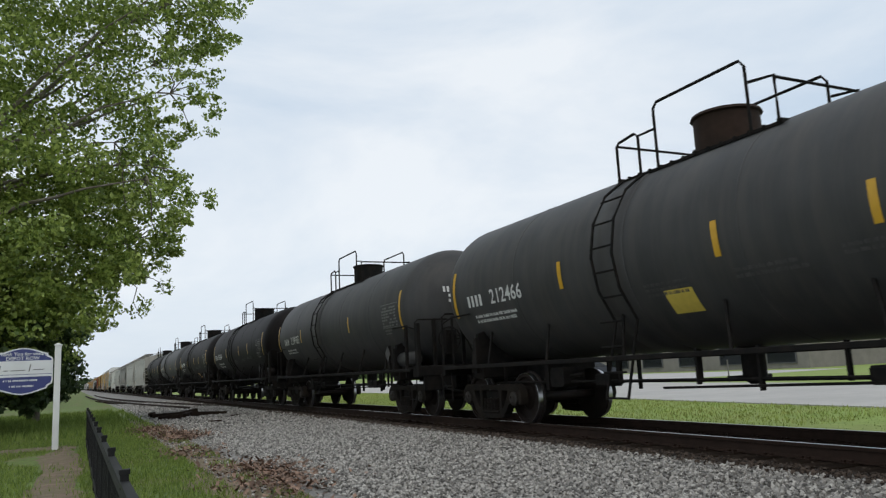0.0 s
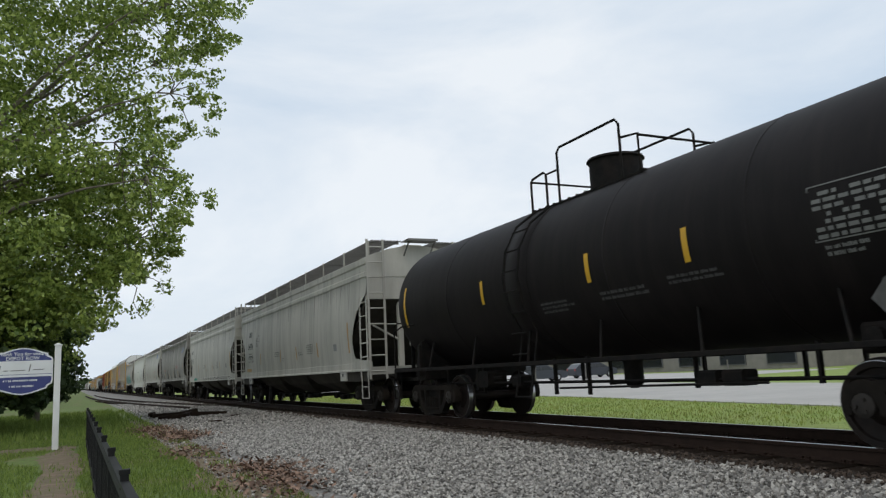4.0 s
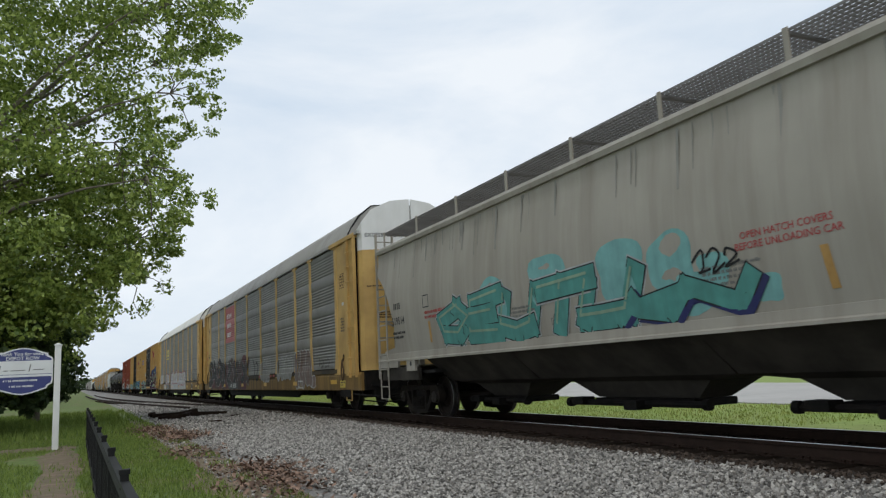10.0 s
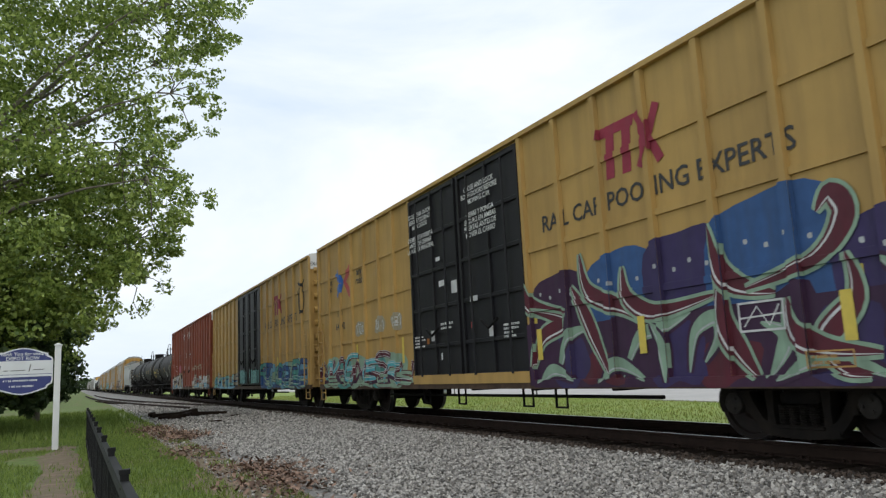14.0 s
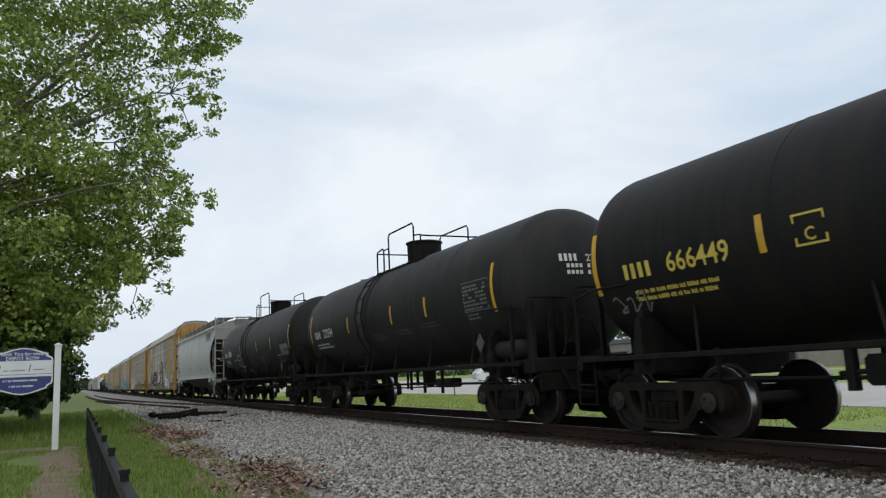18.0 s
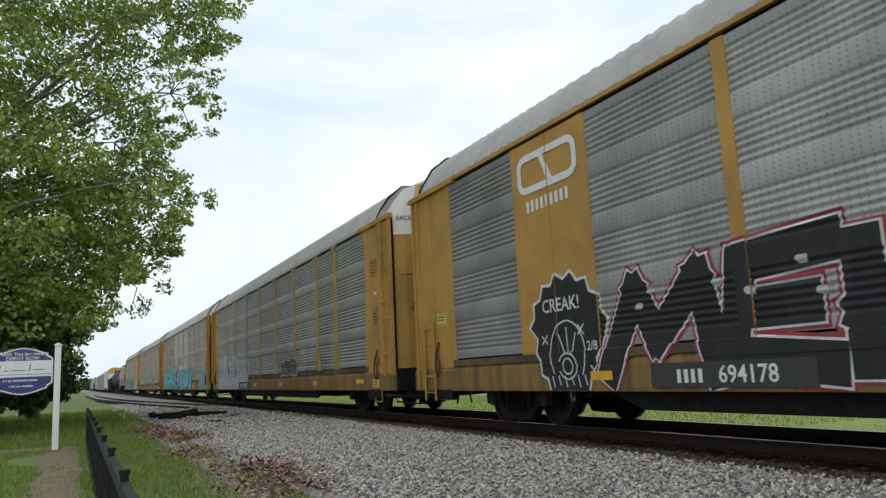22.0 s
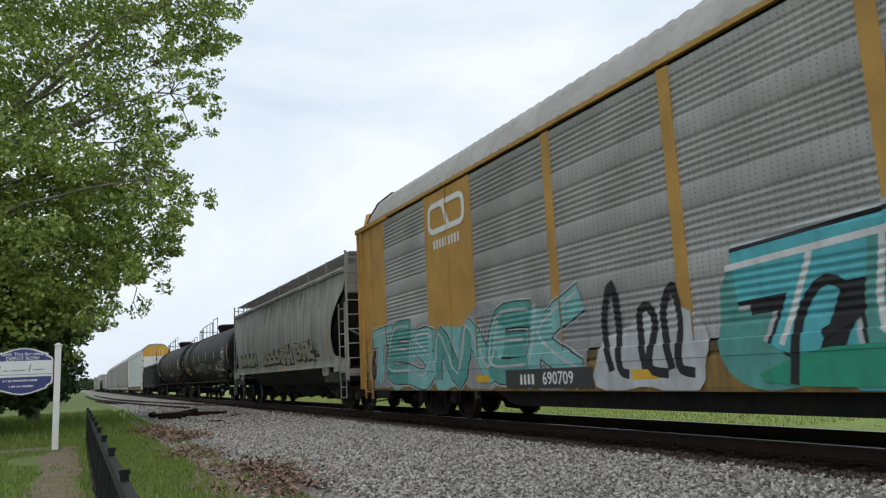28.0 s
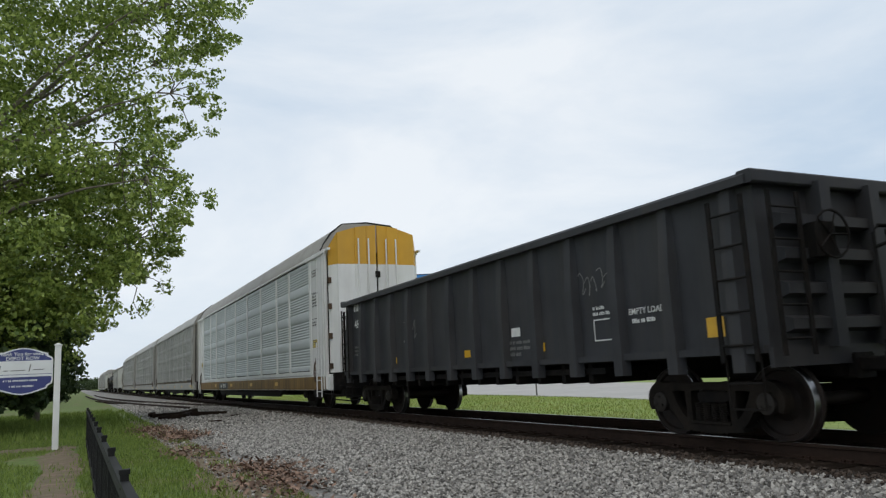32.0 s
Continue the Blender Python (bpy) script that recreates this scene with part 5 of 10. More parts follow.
    zc = sill_z[0] + 0.05
    for ya, yb in zip(edges, edges[1:]):
        y, hy = (ya + yb) / 2, (yb - ya) / 2
        if chutes == 3:
            rows = ((1.40, hy, zc), (1.10, hy * 0.76, 0.82), (0.55, 0.42, 0.48))
        else:
            rows = ((1.40, hy, zc), (0.75, hy * 0.99, 0.80), (0.50, hy - 0.72, 0.72), (0.32, hy - 1.15, 0.46))
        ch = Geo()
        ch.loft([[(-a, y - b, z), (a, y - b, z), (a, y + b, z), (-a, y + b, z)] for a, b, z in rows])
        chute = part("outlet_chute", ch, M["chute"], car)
        gt = Geo()
        q = 0.52 if chutes == 3 else hy - 1.15
        wx = 0.66 if chutes == 3 else 0.42
        gt.box(-wx, wx, y - q, y + q, 0.34, 0.45, 0.02)
        gt.tube([(-0.6, y - q - 0.40, 0.39), (-0.6, y + q + 0.40, 0.39)], 0.05, 8)
        gt.lathe([(y - q - 0.48, 0.08), (y - q - 0.38, 0.08)], "y", 10, (-0.6, 0, 0.39))
        gt.lathe([(y + q + 0.38, 0.08), (y + q + 0.48, 0.08)], "y", 10, (-0.6, 0, 0.39))
        gt.box(-0.75, -0.5, y + q - 0.1, y + q + 0.22, 0.36, 0.48)
        gt.box(-0.80, -0.5, y - 0.35, y - 0.05, 0.30, 0.44, 0.02)
        part("outlet_gate", gt, M["steel"], chute)
    # jacking pads below the sill beside the bogies
    for e in (-1, 1):
        jp = Geo()
        jp.box(-1.535, -1.46, min(e * 6.15, e * 6.62), max(e * 6.15, e * 6.62), sill_z[0] - 0.24, sill_z[0] + 0.10)
        pad = part("jacking_pad", jp, M[sill_ink or body], car)
        jh = Geo()
        jh.lathe([(-1.54, 0.055), (-1.53, 0.055)], "x", 12, (0, e * 6.38, sill_z[0] - 0.08))
        part("pad_hole", jh, M["ink_black"], pad)
    cs = Geo()
    cs.box(-0.3, 0.3, -hl, hl, 0.80, 1.12, 0.02)
    for e in (-1, 1):
        cs.box(-1.4, 1.4, e * (length / 2 - 2.05) - 0.22, e * (length / 2 - 2.05) + 0.22, 0.84, 1.10, 0.02)
        cs.box(-1.3, 1.3, e * (length / 2 - 2.9) - 0.6, e * (length / 2 - 2.9) + 0.6, 1.0, 1.06)
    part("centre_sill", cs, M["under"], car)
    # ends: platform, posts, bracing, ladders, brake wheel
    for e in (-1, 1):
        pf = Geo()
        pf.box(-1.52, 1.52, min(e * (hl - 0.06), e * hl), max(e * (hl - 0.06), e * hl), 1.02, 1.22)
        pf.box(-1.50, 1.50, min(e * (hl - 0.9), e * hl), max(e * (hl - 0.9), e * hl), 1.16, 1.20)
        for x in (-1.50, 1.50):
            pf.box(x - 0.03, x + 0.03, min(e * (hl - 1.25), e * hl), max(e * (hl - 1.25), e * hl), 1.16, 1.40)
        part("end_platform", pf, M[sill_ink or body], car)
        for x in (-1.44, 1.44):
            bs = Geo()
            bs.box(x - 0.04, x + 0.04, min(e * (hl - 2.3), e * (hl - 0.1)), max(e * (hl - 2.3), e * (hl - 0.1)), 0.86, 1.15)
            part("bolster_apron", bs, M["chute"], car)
        ep = Geo()
        for x in (-0.5, 0.5):
            ep.box(x - 0.07, x + 0.07, e * (hl - 0.30) - 0.06, e * (hl - 0.30) + 0.06, 1.2, zt - 0.3)
        ep.tube([(-0.5, e * (hl - 0.3), 1.9), (-1.35, e * (hl - 0.1), 2.3)], 0.03, 5)
        ep.tube([(-1.45, e * (hl - 0.03), 2.32), (1.45, e * (hl - 0.03), 2.32)], 0.018, 5)
        part("end_post", ep, M[body], car)
        ladder(car, -1.53, e * (hl - 0.62), e * (hl - 0.10), 0.95, 3.1, 6, sill_ink or body, 0.018, "side_ladder")
        ladder(car, e * (hl + 0.01), -1.50, -1.05, 0.9, zw, 9, sill_ink or body, 0.018, "end_ladder", "x")
        ladder(car, e * (hl + 0.01), 1.05, 1.50, 0.9, zw, 9, sill_ink or body, 0.018, "end_ladder", "x")
        stirrup(car, e * (hl - 0.36), sill_ink or body, -1.52, 0.42, 1.0, 0.5)
    bwheel = part("brake_wheel", BRAKE_WHEEL, M["steel"], car)
    bwheel.location = (-0.05, -(hl - 0.10), 2.0)
    gb = Geo()
    gb.box(-0.22, 0.12, -(hl - 0.16), -(hl - 0.40), 1.75, 2.2, 0.05)
    part("brake_gear_box", gb, M[body], car)
    # strips and writing
    for k, y in enumerate(strips):
        tall = 0.85 if k == len(strips) - 1 else 0.45
        plate(car, "reflective_strip", strip, xs, y - 0.05, y + 0.05, strip_z, strip_z + tall, 0.006, -0.04 if y > 0 else 0.04)
    if number:
        marks(car, number, num_size, num_y, num_z, ink, xs, True)
        stencil(car, num_y, num_z - 0.22, 0.8, 2, 0.06, ink, xs, seed)
        outline(car, ink, xs, num_y - 1.75, num_y - 1.45, num_z + 0.25, num_z + 0.52, 0.02)
    if small_print:
        stencil(car, -3.1, 2.05, 0.8, 5, 0.04, "ink_grey", xs, seed + 2)
        stencil(car, 1.4, 2.0, 0.8, 3, 0.04, "ink_grey", xs, seed + 3)
        stencil(car, -1.9, 1.85, 0.5, 2, 0.04, "ink_grey", xs, seed + 4)
        outline(car, "ink_grey", xs, 0.4, 0.62, 1.66, 1.77, 0.015)
        plate(car, "small_placard", "pgrey", xs, -5.9, -5.6, 1.75, 1.95)
    if red_note:
        text_part(car, "OPEN HATCH COVERS", 0.115, red_y, 2.32, "ink_red", xs)
        text_part(car, "BEFORE UNLOADING CAR", 0.115, red_y, 2.20, "ink_red", xs)
        stencil(car, 4.8, 2.25, 1.1, 2, 0.06, "ink_red", xs, seed + 6)
    return car


# ---- tri-level and bi-level car carriers ----
def screen_section(z0, z1, x, waves, depth, bands):
    """Section (z, x) of a screen: stacked sheets of level corrugations with plain laps between them."""
    out = []
    for b in range(bands):
        a0, a1 = z0 + (z1 - z0) * b / bands + 0.010, z0 + (z1 - z0) * (b + 1) / bands - 0.010
        lap = 0.12 if bands < 5 else 0.03
        out += [(a0, x), (a0 + lap, x)]
        n = waves * 6
        for k in range(1, n):
            out.append((a0 + lap + (a1 - a0 - 2 * lap) * k / n, x + depth * (0.5 - 0.5 * math.cos(2 * math.pi * k / 6))))
        out += [(a1 - lap, x), (a1, x)]
        if b < bands - 1 and bands > 4:
            out += [(a1 + 0.002, x + 0.06), (a1 + 0.018, x + 0.06)]
    return out


def screen_mesh(y0, y1, sect):
    """A steel screen of one section, as a thin closed sheet."""
    g = Geo()
    g.loft([[(x, y0, z), (x, y1, z)] for z, x in sect], caps=False, closed=False)
    return g.mesh("screen_panel", 70)


def door_outline(plain):
    """(x, y, rise) round one end-door leaf, y from the body's end and rise of its top above the eave."""
    if plain:
        return ((1.46, -0.34, 0.04), (1.45, -0.26, 0.10), (1.28, 0.0, 0.46), (1.26, 0.05, 0.48), (0.73, 0.07, 0.64), (0.70, 0.12, 0.65), (0.36, 0.12, 0.71), (0.33, 0.08, 0.71), (0.03, 0.08, 0.74),
                (0.03, 0.0, 0.74), (1.20, -0.06, 0.46), (1.38, -0.34, 0.10))
    return ((1.42, -0.78, 0.0), (1.44, -0.24, 0.16), (1.39, -0.10, 0.30), (1.15, 0.01, 0.62), (0.60, 0.08, 0.88), (0.03, 0.11, 0.95), (0.03, 0.03, 0.95), (0.60, 0.0, 0.88), (1.10, -0.07, 0.6), (1.32, -0.18, 0.3), (1.36, -0.78, 0.0))


def door_face(plain, x):
    """How far the outer face of the end doors stands before the body's end at x."""
    outer = sorted((q[0], q[1]) for q in door_outline(plain)[1:(9 if plain else 6)])
    return float(np.interp(abs(x), [q[0] for q in outer], [q[1] for q in outer]))


def end_bars(car, e, hl, plain, x0, x1, z, rows, size, ink, seed):
    """Lines of small writing on an end door."""
    rnd = random.Random(seed)
    g = Geo()
    for i in range(rows):
        x, zz = x0 + rnd.uniform(0, 0.1), z - i * size * 1.7
        while x < x1 - rnd.uniform(0, 0.12):
            b = x + size * rnd.uniform(0.4, 1.2)
            g.poly([(q, e * (hl + door_face(plain, q) + 0.007), w) for q, w in ((x, zz), (b, zz), (b, zz + size), (x, zz + size))])
            x = b + size * 0.3
    tagged(part("end_notice", g, M[ink], car), kind="stuff")


def smooth_curve(pts, k=4):
    """A rounded way through points in space."""
    yz = smooth_line([(p[1], p[2]) for p in pts], k)
    return [(pts[min(i // k, len(pts) - 1)][0], y, z) for i, (y, z) in enumerate(yz)]


def autorack(s, length, label, panel="galv", frame_ink="yellow", roof_ink="roof_grey", bays=9, ends="yellow", end_top="white", door_ink=None, number="", style="gusset", solid_bays=(), sign_bay=None, bands=4,
             waves=7, seed=1, far=False, number_y=4.6, bay_inks=None):
    car = car_base("car_carrier", s, length, label, "autorack", 4.2)
    hl = length / 2 - 0.55
    ze, zd = 4.90, 1.12   # eave, deck
    w = 1.50

    sect = screen_section(zd + 0.12, ze - 0.10, -1.512, waves, 0.022, bands)
    # deck sill
    for sgn in (-1, 1):
        g = Geo()
        g.prism_y([(sgn * 1.36, 0.62), (sgn * 1.52, 0.62), (sgn * 1.53, 0.68), (sgn * 1.53, 1.02), (sgn * 1.49, 1.10), (sgn * 1.36, 1.10)], -hl + 0.1, hl - 0.1)
        part("side_sill", g, M["sill_yellow" if frame_ink.startswith("yellow") else frame_ink], car)
    g = Geo()
    g.box(-1.38, 1.38, -hl + 0.1, hl - 0.1, 0.86, 1.06)
    g.box(-0.35, 0.35, -hl, hl, 0.66, 0.98, 0.02)
    for e in (-1, 1):
        g.box(-1.45, 1.45, min(e * (hl - 0.1), e * (hl + 0.02)), max(e * (hl - 0.1), e * (hl + 0.02)), 0.62, 1.12)
    for k in range(9):
        y = -hl * 0.55 + 1.1 * hl * k / 8
        g.box(-1.3, 1.3, y - 0.06, y + 0.06, 0.52, 0.9)
    g.box(-0.9, 0.9, -hl * 0.5, hl * 0.5, 0.40, 0.66, 0.05)
    part("deck", g, M["steel"], car)
    for x in (-1.28, 1.28):
        g = Geo()
        g.prism_x([(-hl + 6.6, 0.64), (-hl + 7.4, 0.36), (hl - 7.4, 0.36), (hl - 6.6, 0.64)], x - 0.05, x + 0.05)
        part("fish_belly_beam", g, M["steel"], car)
    # roof: rounded edges and cross corrugations
    g = Geo()
    prof = [(-1.53, ze), (-1.53, ze + 0.06), (-1.44, ze + 0.24), (-1.20, ze + 0.60), (-0.82, ze + 0.90), (0, ze + 0.98)]
    prof += [(-x, z) for x, z in reversed(prof[:-1])]
    prof += [(1.45, ze), (-1.45, ze)]
    n = 320 if not far else 20
    ring = []
    for k in range(n + 1):
        y = -hl + 0.78 + (2 * hl - 1.56) * k / n
        d = 0.028 if k % 4 in (1, 2) else 0.0
        ring.append([(x * (1 - d / 2), y, z - d if z > ze + 0.03 else z) for x, z in prof])
    g.loft(ring)
    part("roof", g, M[roof_ink], car)
    g = Geo()
    for sgn in (-1, 1):
        g.box(min(sgn * 1.47, sgn * 1.55), max(sgn * 1.47, sgn * 1.55), -hl + 0.05, hl - 0.05, ze - 0.05, ze + 0.02)
    part("roof_rail", g, M[frame_ink if style == "plain" else "roof_grey"], car)
    if not far:
        for e in (-1, 1):
            g = Geo()
            g.tube([(x * 1.005, e * (hl - 0.79 + 0.02 * math.sin(9 * x)), z + 0.012) for x, z in prof[:-2]], 0.028, 5)
            part("roof_end_seal", g, M["rubber"], car)
    # a dark sheet added behind the screens, so laps between sheets show as dark gaps
    for sgn in (-1, 1):
        g = Geo()
        g.box(min(sgn * 1.42, sgn * 1.44), max(sgn * 1.42, sgn * 1.44), -11.6, 11.6, 1.1, ze)
        part("inner_lining", g, M["steel"], car)
    # posts and screens
    posts = [-11.65, -8.93, -7.0, -4.2, -1.4, 1.4, 4.2, 7.0, 8.93, 11.65]
    y0, y1 = posts[0], posts[-1]
    for sgn in (-1, 1):
        near = sgn < 0
        if near or not far:
            for y in posts:
                g = Geo()
                pw = 0.11
                g.box(min(sgn * 1.46, sgn * 1.53), max(sgn * 1.46, sgn * 1.53), y - pw, y + pw, zd + (0.55 if style == "gusset" else 0.0), ze - 0.1, 0.012)
                if style == "gusset":
                    mid = 1 if y < 0 else -1
                    g.loft([[(sgn * 1.46, y - pw, zd + 0.56), (sgn * 1.53, y - pw, zd + 0.56), (sgn * 1.53, y + pw, zd + 0.56), (sgn * 1.46, y + pw, zd + 0.56)],
                            [(sgn * 1.46, y - 0.26, zd - 0.06), (sgn * 1.53, y - 0.26, zd - 0.06), (sgn * 1.53, y + 0.26, zd - 0.06), (sgn * 1.46, y + 0.26, zd - 0.06)]])
                    g.box(min(sgn * 1.47, sgn * 1.54), max(sgn * 1.47, sgn * 1.54), y - 0.24, y + 0.24, ze - 0.14, ze - 0.04)
                part("side_post", g, M[frame_ink], car)
            for k in range(bays):
                a, b = posts[k] + 0.09, posts[k + 1] - 0.09
                if k in solid_bays:
                    g = Geo()
                    g.box(min(sgn * 1.47, sgn * 1.52), max(sgn * 1.47, sgn * 1.52), a - 0.1, b + 0.1, zd, ze - 0.1)
                    g.box(min(sgn * 1.52, sgn * 1.535), max(sgn * 1.52, sgn * 1.535), (a + b) / 2 - 0.03, (a + b) / 2 + 0.03, zd, ze - 0.1)
                    part("solid_panel", g, M[frame_ink], car, "yellow solid steel side panel")
                else:
                    me = screen_mesh(a, b, sect if near else [(z, -x) for z, x in sect])
                    part("screen_panel", me, M[(bay_inks or {}).get(k, panel)], car)
        g = Geo()
        g.box(min(sgn * 1.47, sgn * 1.54), max(sgn * 1.47, sgn * 1.54), y0, y1, zd - 0.02, zd + 0.10)
        part("lower_rail", g, M["rail_grime" if frame_ink != "white" else "white"], car)
    # inner decks, seen as dark lines through the screens
    g = Geo()
    g.box(-1.42, 1.42, -hl + 0.6, hl - 0.6, 2.9, 2.96)
    part("upper_deck", g, M["steel"], car)
    # end bays, doors, ladders
    for e in (-1, 1):
        def span(a, b):
            return min(e * a, e * b), max(e * a, e * b)

        def across(sgn, a, b):
            return min(sgn * a, sgn * b), max(sgn * a, sgn * b)
        plain = style == "plain"
        for sgn in (-1, 1):
            g = Geo()
            g.box(*across(sgn, 1.44, 1.508), *span(11.7, 13.12 if plain else 12.70), zd - 0.04, ze - 0.08)
            part("end_bay", g, M[ends], car)
            g = Geo()
            g.box(*across(sgn, 1.46, 1.58), *span(11.25, 13.48), ze - 0.10, ze + 0.024, 0.01)
            part("eave_bar", g, M[ends], car)
            if plain:
                for a, b, d in ((12.44, 12.48, 1.53), (13.10, 13.17, 1.56), (13.33, 13.42, 1.56)):
                    g = Geo()
                    g.box(*across(sgn, 1.48, d), *span(a, b), 0.66 if a > 13 else zd, ze - 0.08)
                    part("corner_post", g, M[ends], car)
                g = Geo()
                g.box(*across(sgn, 1.44, 1.52), *span(13.16, 13.34), 0.66, ze - 0.08)
                part("corner_plate", g, M[ends], car)
                ladder(car, sgn * 1.575, e * 12.47, e * 12.97, 0.42, 2.10, 5, ends, 0.016, "corner_ladder")
            else:
                g = Geo()
                g.box(*across(sgn, 1.46, 1.545), *span(12.50, 12.72), zd - 0.1, ze - 0.1, 0.01)
                part("corner_post", g, M[ends], car)
                g = Geo()
                g.box(*across(sgn, 1.428, 1.455), *span(12.705, 13.40), zd, ze - 0.1)
                part("door_gap", g, M["steel"], car)
                g = Geo()
                g.box(*across(sgn, 1.50, 1.53), *span(12.93, 13.41), 1.0, ze - 0.11)
                part("ladder_back", g, M[ends], car)
                for a, b in ((12.89, 12.94), (13.40, 13.46)):
                    g = Geo()
                    g.box(*across(sgn, 1.50, 1.60), *span(a, b), 0.97, ze - 0.10, 0.008)
                    part("ladder_channel", g, M[ends], car)
                for k in range(9):
                    g = Geo()
                    z = 1.08 + 0.42 * k
                    g.tube([(sgn * 1.605, e * 12.88, z), (sgn * 1.605, e * 13.47, z)], 0.013, 5)
                    g.box(*across(sgn, 1.595, 1.625), *span(12.87, 12.90), z - 0.03, z + 0.03)
                    g.box(*across(sgn, 1.595, 1.625), *span(13.45, 13.48), z - 0.03, z + 0.03)
                    part("rung", g, M[ends], car)
        # two door leaves, bowed or folded, meeting in the middle
        face = door_outline(plain)
        for sgn in (-1, 1):
            ring = [(sgn * x, e * (hl + y)) for x, y, _ in face]
            d = Geo()
            d.prism_z(ring, zd + 0.02, 4.40)
            leaf = part("end_door", d, M[door_ink or ends], car)
            t = Geo()
            t.loft([[(x, y, 4.40) for x, y in ring], [(x, y, ze + q[2]) for (x, y), q in zip(ring, face)]])
            part("door_top", t, M[end_top], leaf)
            for k, z in enumerate((1.4, 2.3, 3.2, 4.0)):
                hg = Geo()
                hg.box(*across(sgn, 0.0, 0.07), *span(hl + 0.08, hl + 0.16), z, z + 0.18, 0.01)
                part("door_latch", hg, M["steel"], leaf)
                if plain:
                    hg = Geo()
                    hg.box(*across(sgn, 1.40, 1.50), *span(hl - 0.32, hl - 0.18), z - 0.15, z + 0.02, 0.015)
                    part("door_hinge", hg, M["sill_rust"], leaf)
            if plain:
                for x, mat in ((0.62, "rail_grime"), (0.29, "steel"), (1.24, "sill_rust")) if ends != "white" else ((0.62, "white"), (0.29, "white")):
                    rod = Geo()
                    rod.tube([(sgn * x, e * (hl + 0.15 - 0.07 * (x > 1)), 1.16), (sgn * x, e * (hl + 0.15 - 0.07 * (x > 1)), ze + 0.30)], 0.024, 6)
                    part("lock_rod", rod, M[mat], leaf)
        if not far:
            # plate, notices and words on the near leaf
            end_bars(car, e, hl, plain, -1.10, -0.66, 2.66, 8 if plain else 3, 0.04, "ink_grey" if plain else "sill_rust", seed)
            if not plain:
                end_bars(car, e, hl, plain, -1.32, -0.70, 3.38, 1, 0.035, "sill_rust", seed + 1)
                g = Geo()
                q = [(x, door_face(plain, x)) for x in (-1.36, -1.13)]
                ring = [(x, e * (hl + y + o)) for (x, y), o in ((q[0], 0.012), (q[1], 0.012), (q[1], -0.03), (q[0], -0.03))]
                g.prism_z(ring, 1.29, 2.08)
                part("door_plate", g, M[ends], car)
                if end_top == "white":
                    vs, fs = letters("EXCESS HEIGHT CAR", 0.15)
                    g = Geo()
                    g.v = [(-e * a - 0.62, e * (hl + door_face(plain, -e * a - 0.62) + 0.006), 4.76 + b) for a, b, _ in vs]
                    g.f = list(fs)
                    tagged(part("end_lettering", g, M["ink_black"], car), kind="stuff")
            if seed == 14:
                g = Geo()
                g.box(-1.02, -0.62, *span(hl - 0.02, hl + 0.09), 3.20, 3.34)
                part("door_slot", g, M["ink_black"], car)
        # pipes, levers and a step hung under the end
        g = Geo()
        g.box(-1.53, -1.40, *span(hl - 1.9, hl - 1.0), 0.44, 0.64)
        g.box(-1.2, 1.2, *span(hl - 0.2, hl + 0.06), 0.46, 0.64)
        g.tube([(-1.48, e * (hl - 0.9), 0.52), (-1.5, e * (hl + 0.2), 0.50), (-1.3, e * (hl + 0.42), 0.46), (-0.4, e * (hl + 0.5), 0.5)], 0.022, 5)
        g.tube([(-1.46, e * (hl - 0.2), 0.62), (-1.46, e * (hl - 0.1), 0.36), (-1.1, e * (hl + 0.3), 0.30), (-0.5, e * (hl + 0.55), 0.34)], 0.02, 5)
        part("end_rigging", g, M["steel"], car)
        g = Geo()
        g.tube([(-1.3, e * (hl + 0.05), 0.75), (-0.6, e * (hl + 0.12), 0.62), (-0.2, e * (hl + 0.45), 0.68)], 0.02, 5)
        g.tube([(-1.2, e * (hl - 0.3), 0.62), (-1.1, e * (hl + 0.1), 0.40), (-0.5, e * (hl + 0.5), 0.42)], 0.022, 5)
        part("air_hose", g, M["steel"], car)
        if not plain:
            stirrup(car, e * (hl - 1.2), frame_ink, -1.5, 0.35, 0.66, 0.45)
        # a looped tie-down strap hung on its hook
        g = Geo()
        y = e * 12.3
        g.tube(smooth_curve([(-1.54, y, 1.62), (-1.57, y + 0.06, 1.40), (-1.58, y - 0.07, 1.12), (-1.58, y + 0.02, 0.90), (-1.58, y + 0.12, 1.10), (-1.56, y + 0.02, 1.50)]), 0.022, 5)
        part("tie_strap", g, M["sill_rust"], car)
    # sill notices
    plate(car, "reflective_strip", "strip", lambda z: -1.53, -hl + 2.2, -hl + 2.8, 0.80, 0.92)
    for k in range(1, 5):
        y = -hl + 2.2 + (2 * hl - 4.4) * k / 5
        plate(car, "reflective_strip", "strip", lambda z: -1.545, y - 0.25, y + 0.25, 0.78, 0.91)
    if number:
        plate(car, "number_panel", "ink_black", lambda z: -1.547, number_y - 1.25, number_y + 1.25, 0.67, 0.98, 0.004)
        marks(car, number, 0.23, number_y, 0.73, "ink_white", lambda z: -1.549)
    panel_x = flat(-1.509)
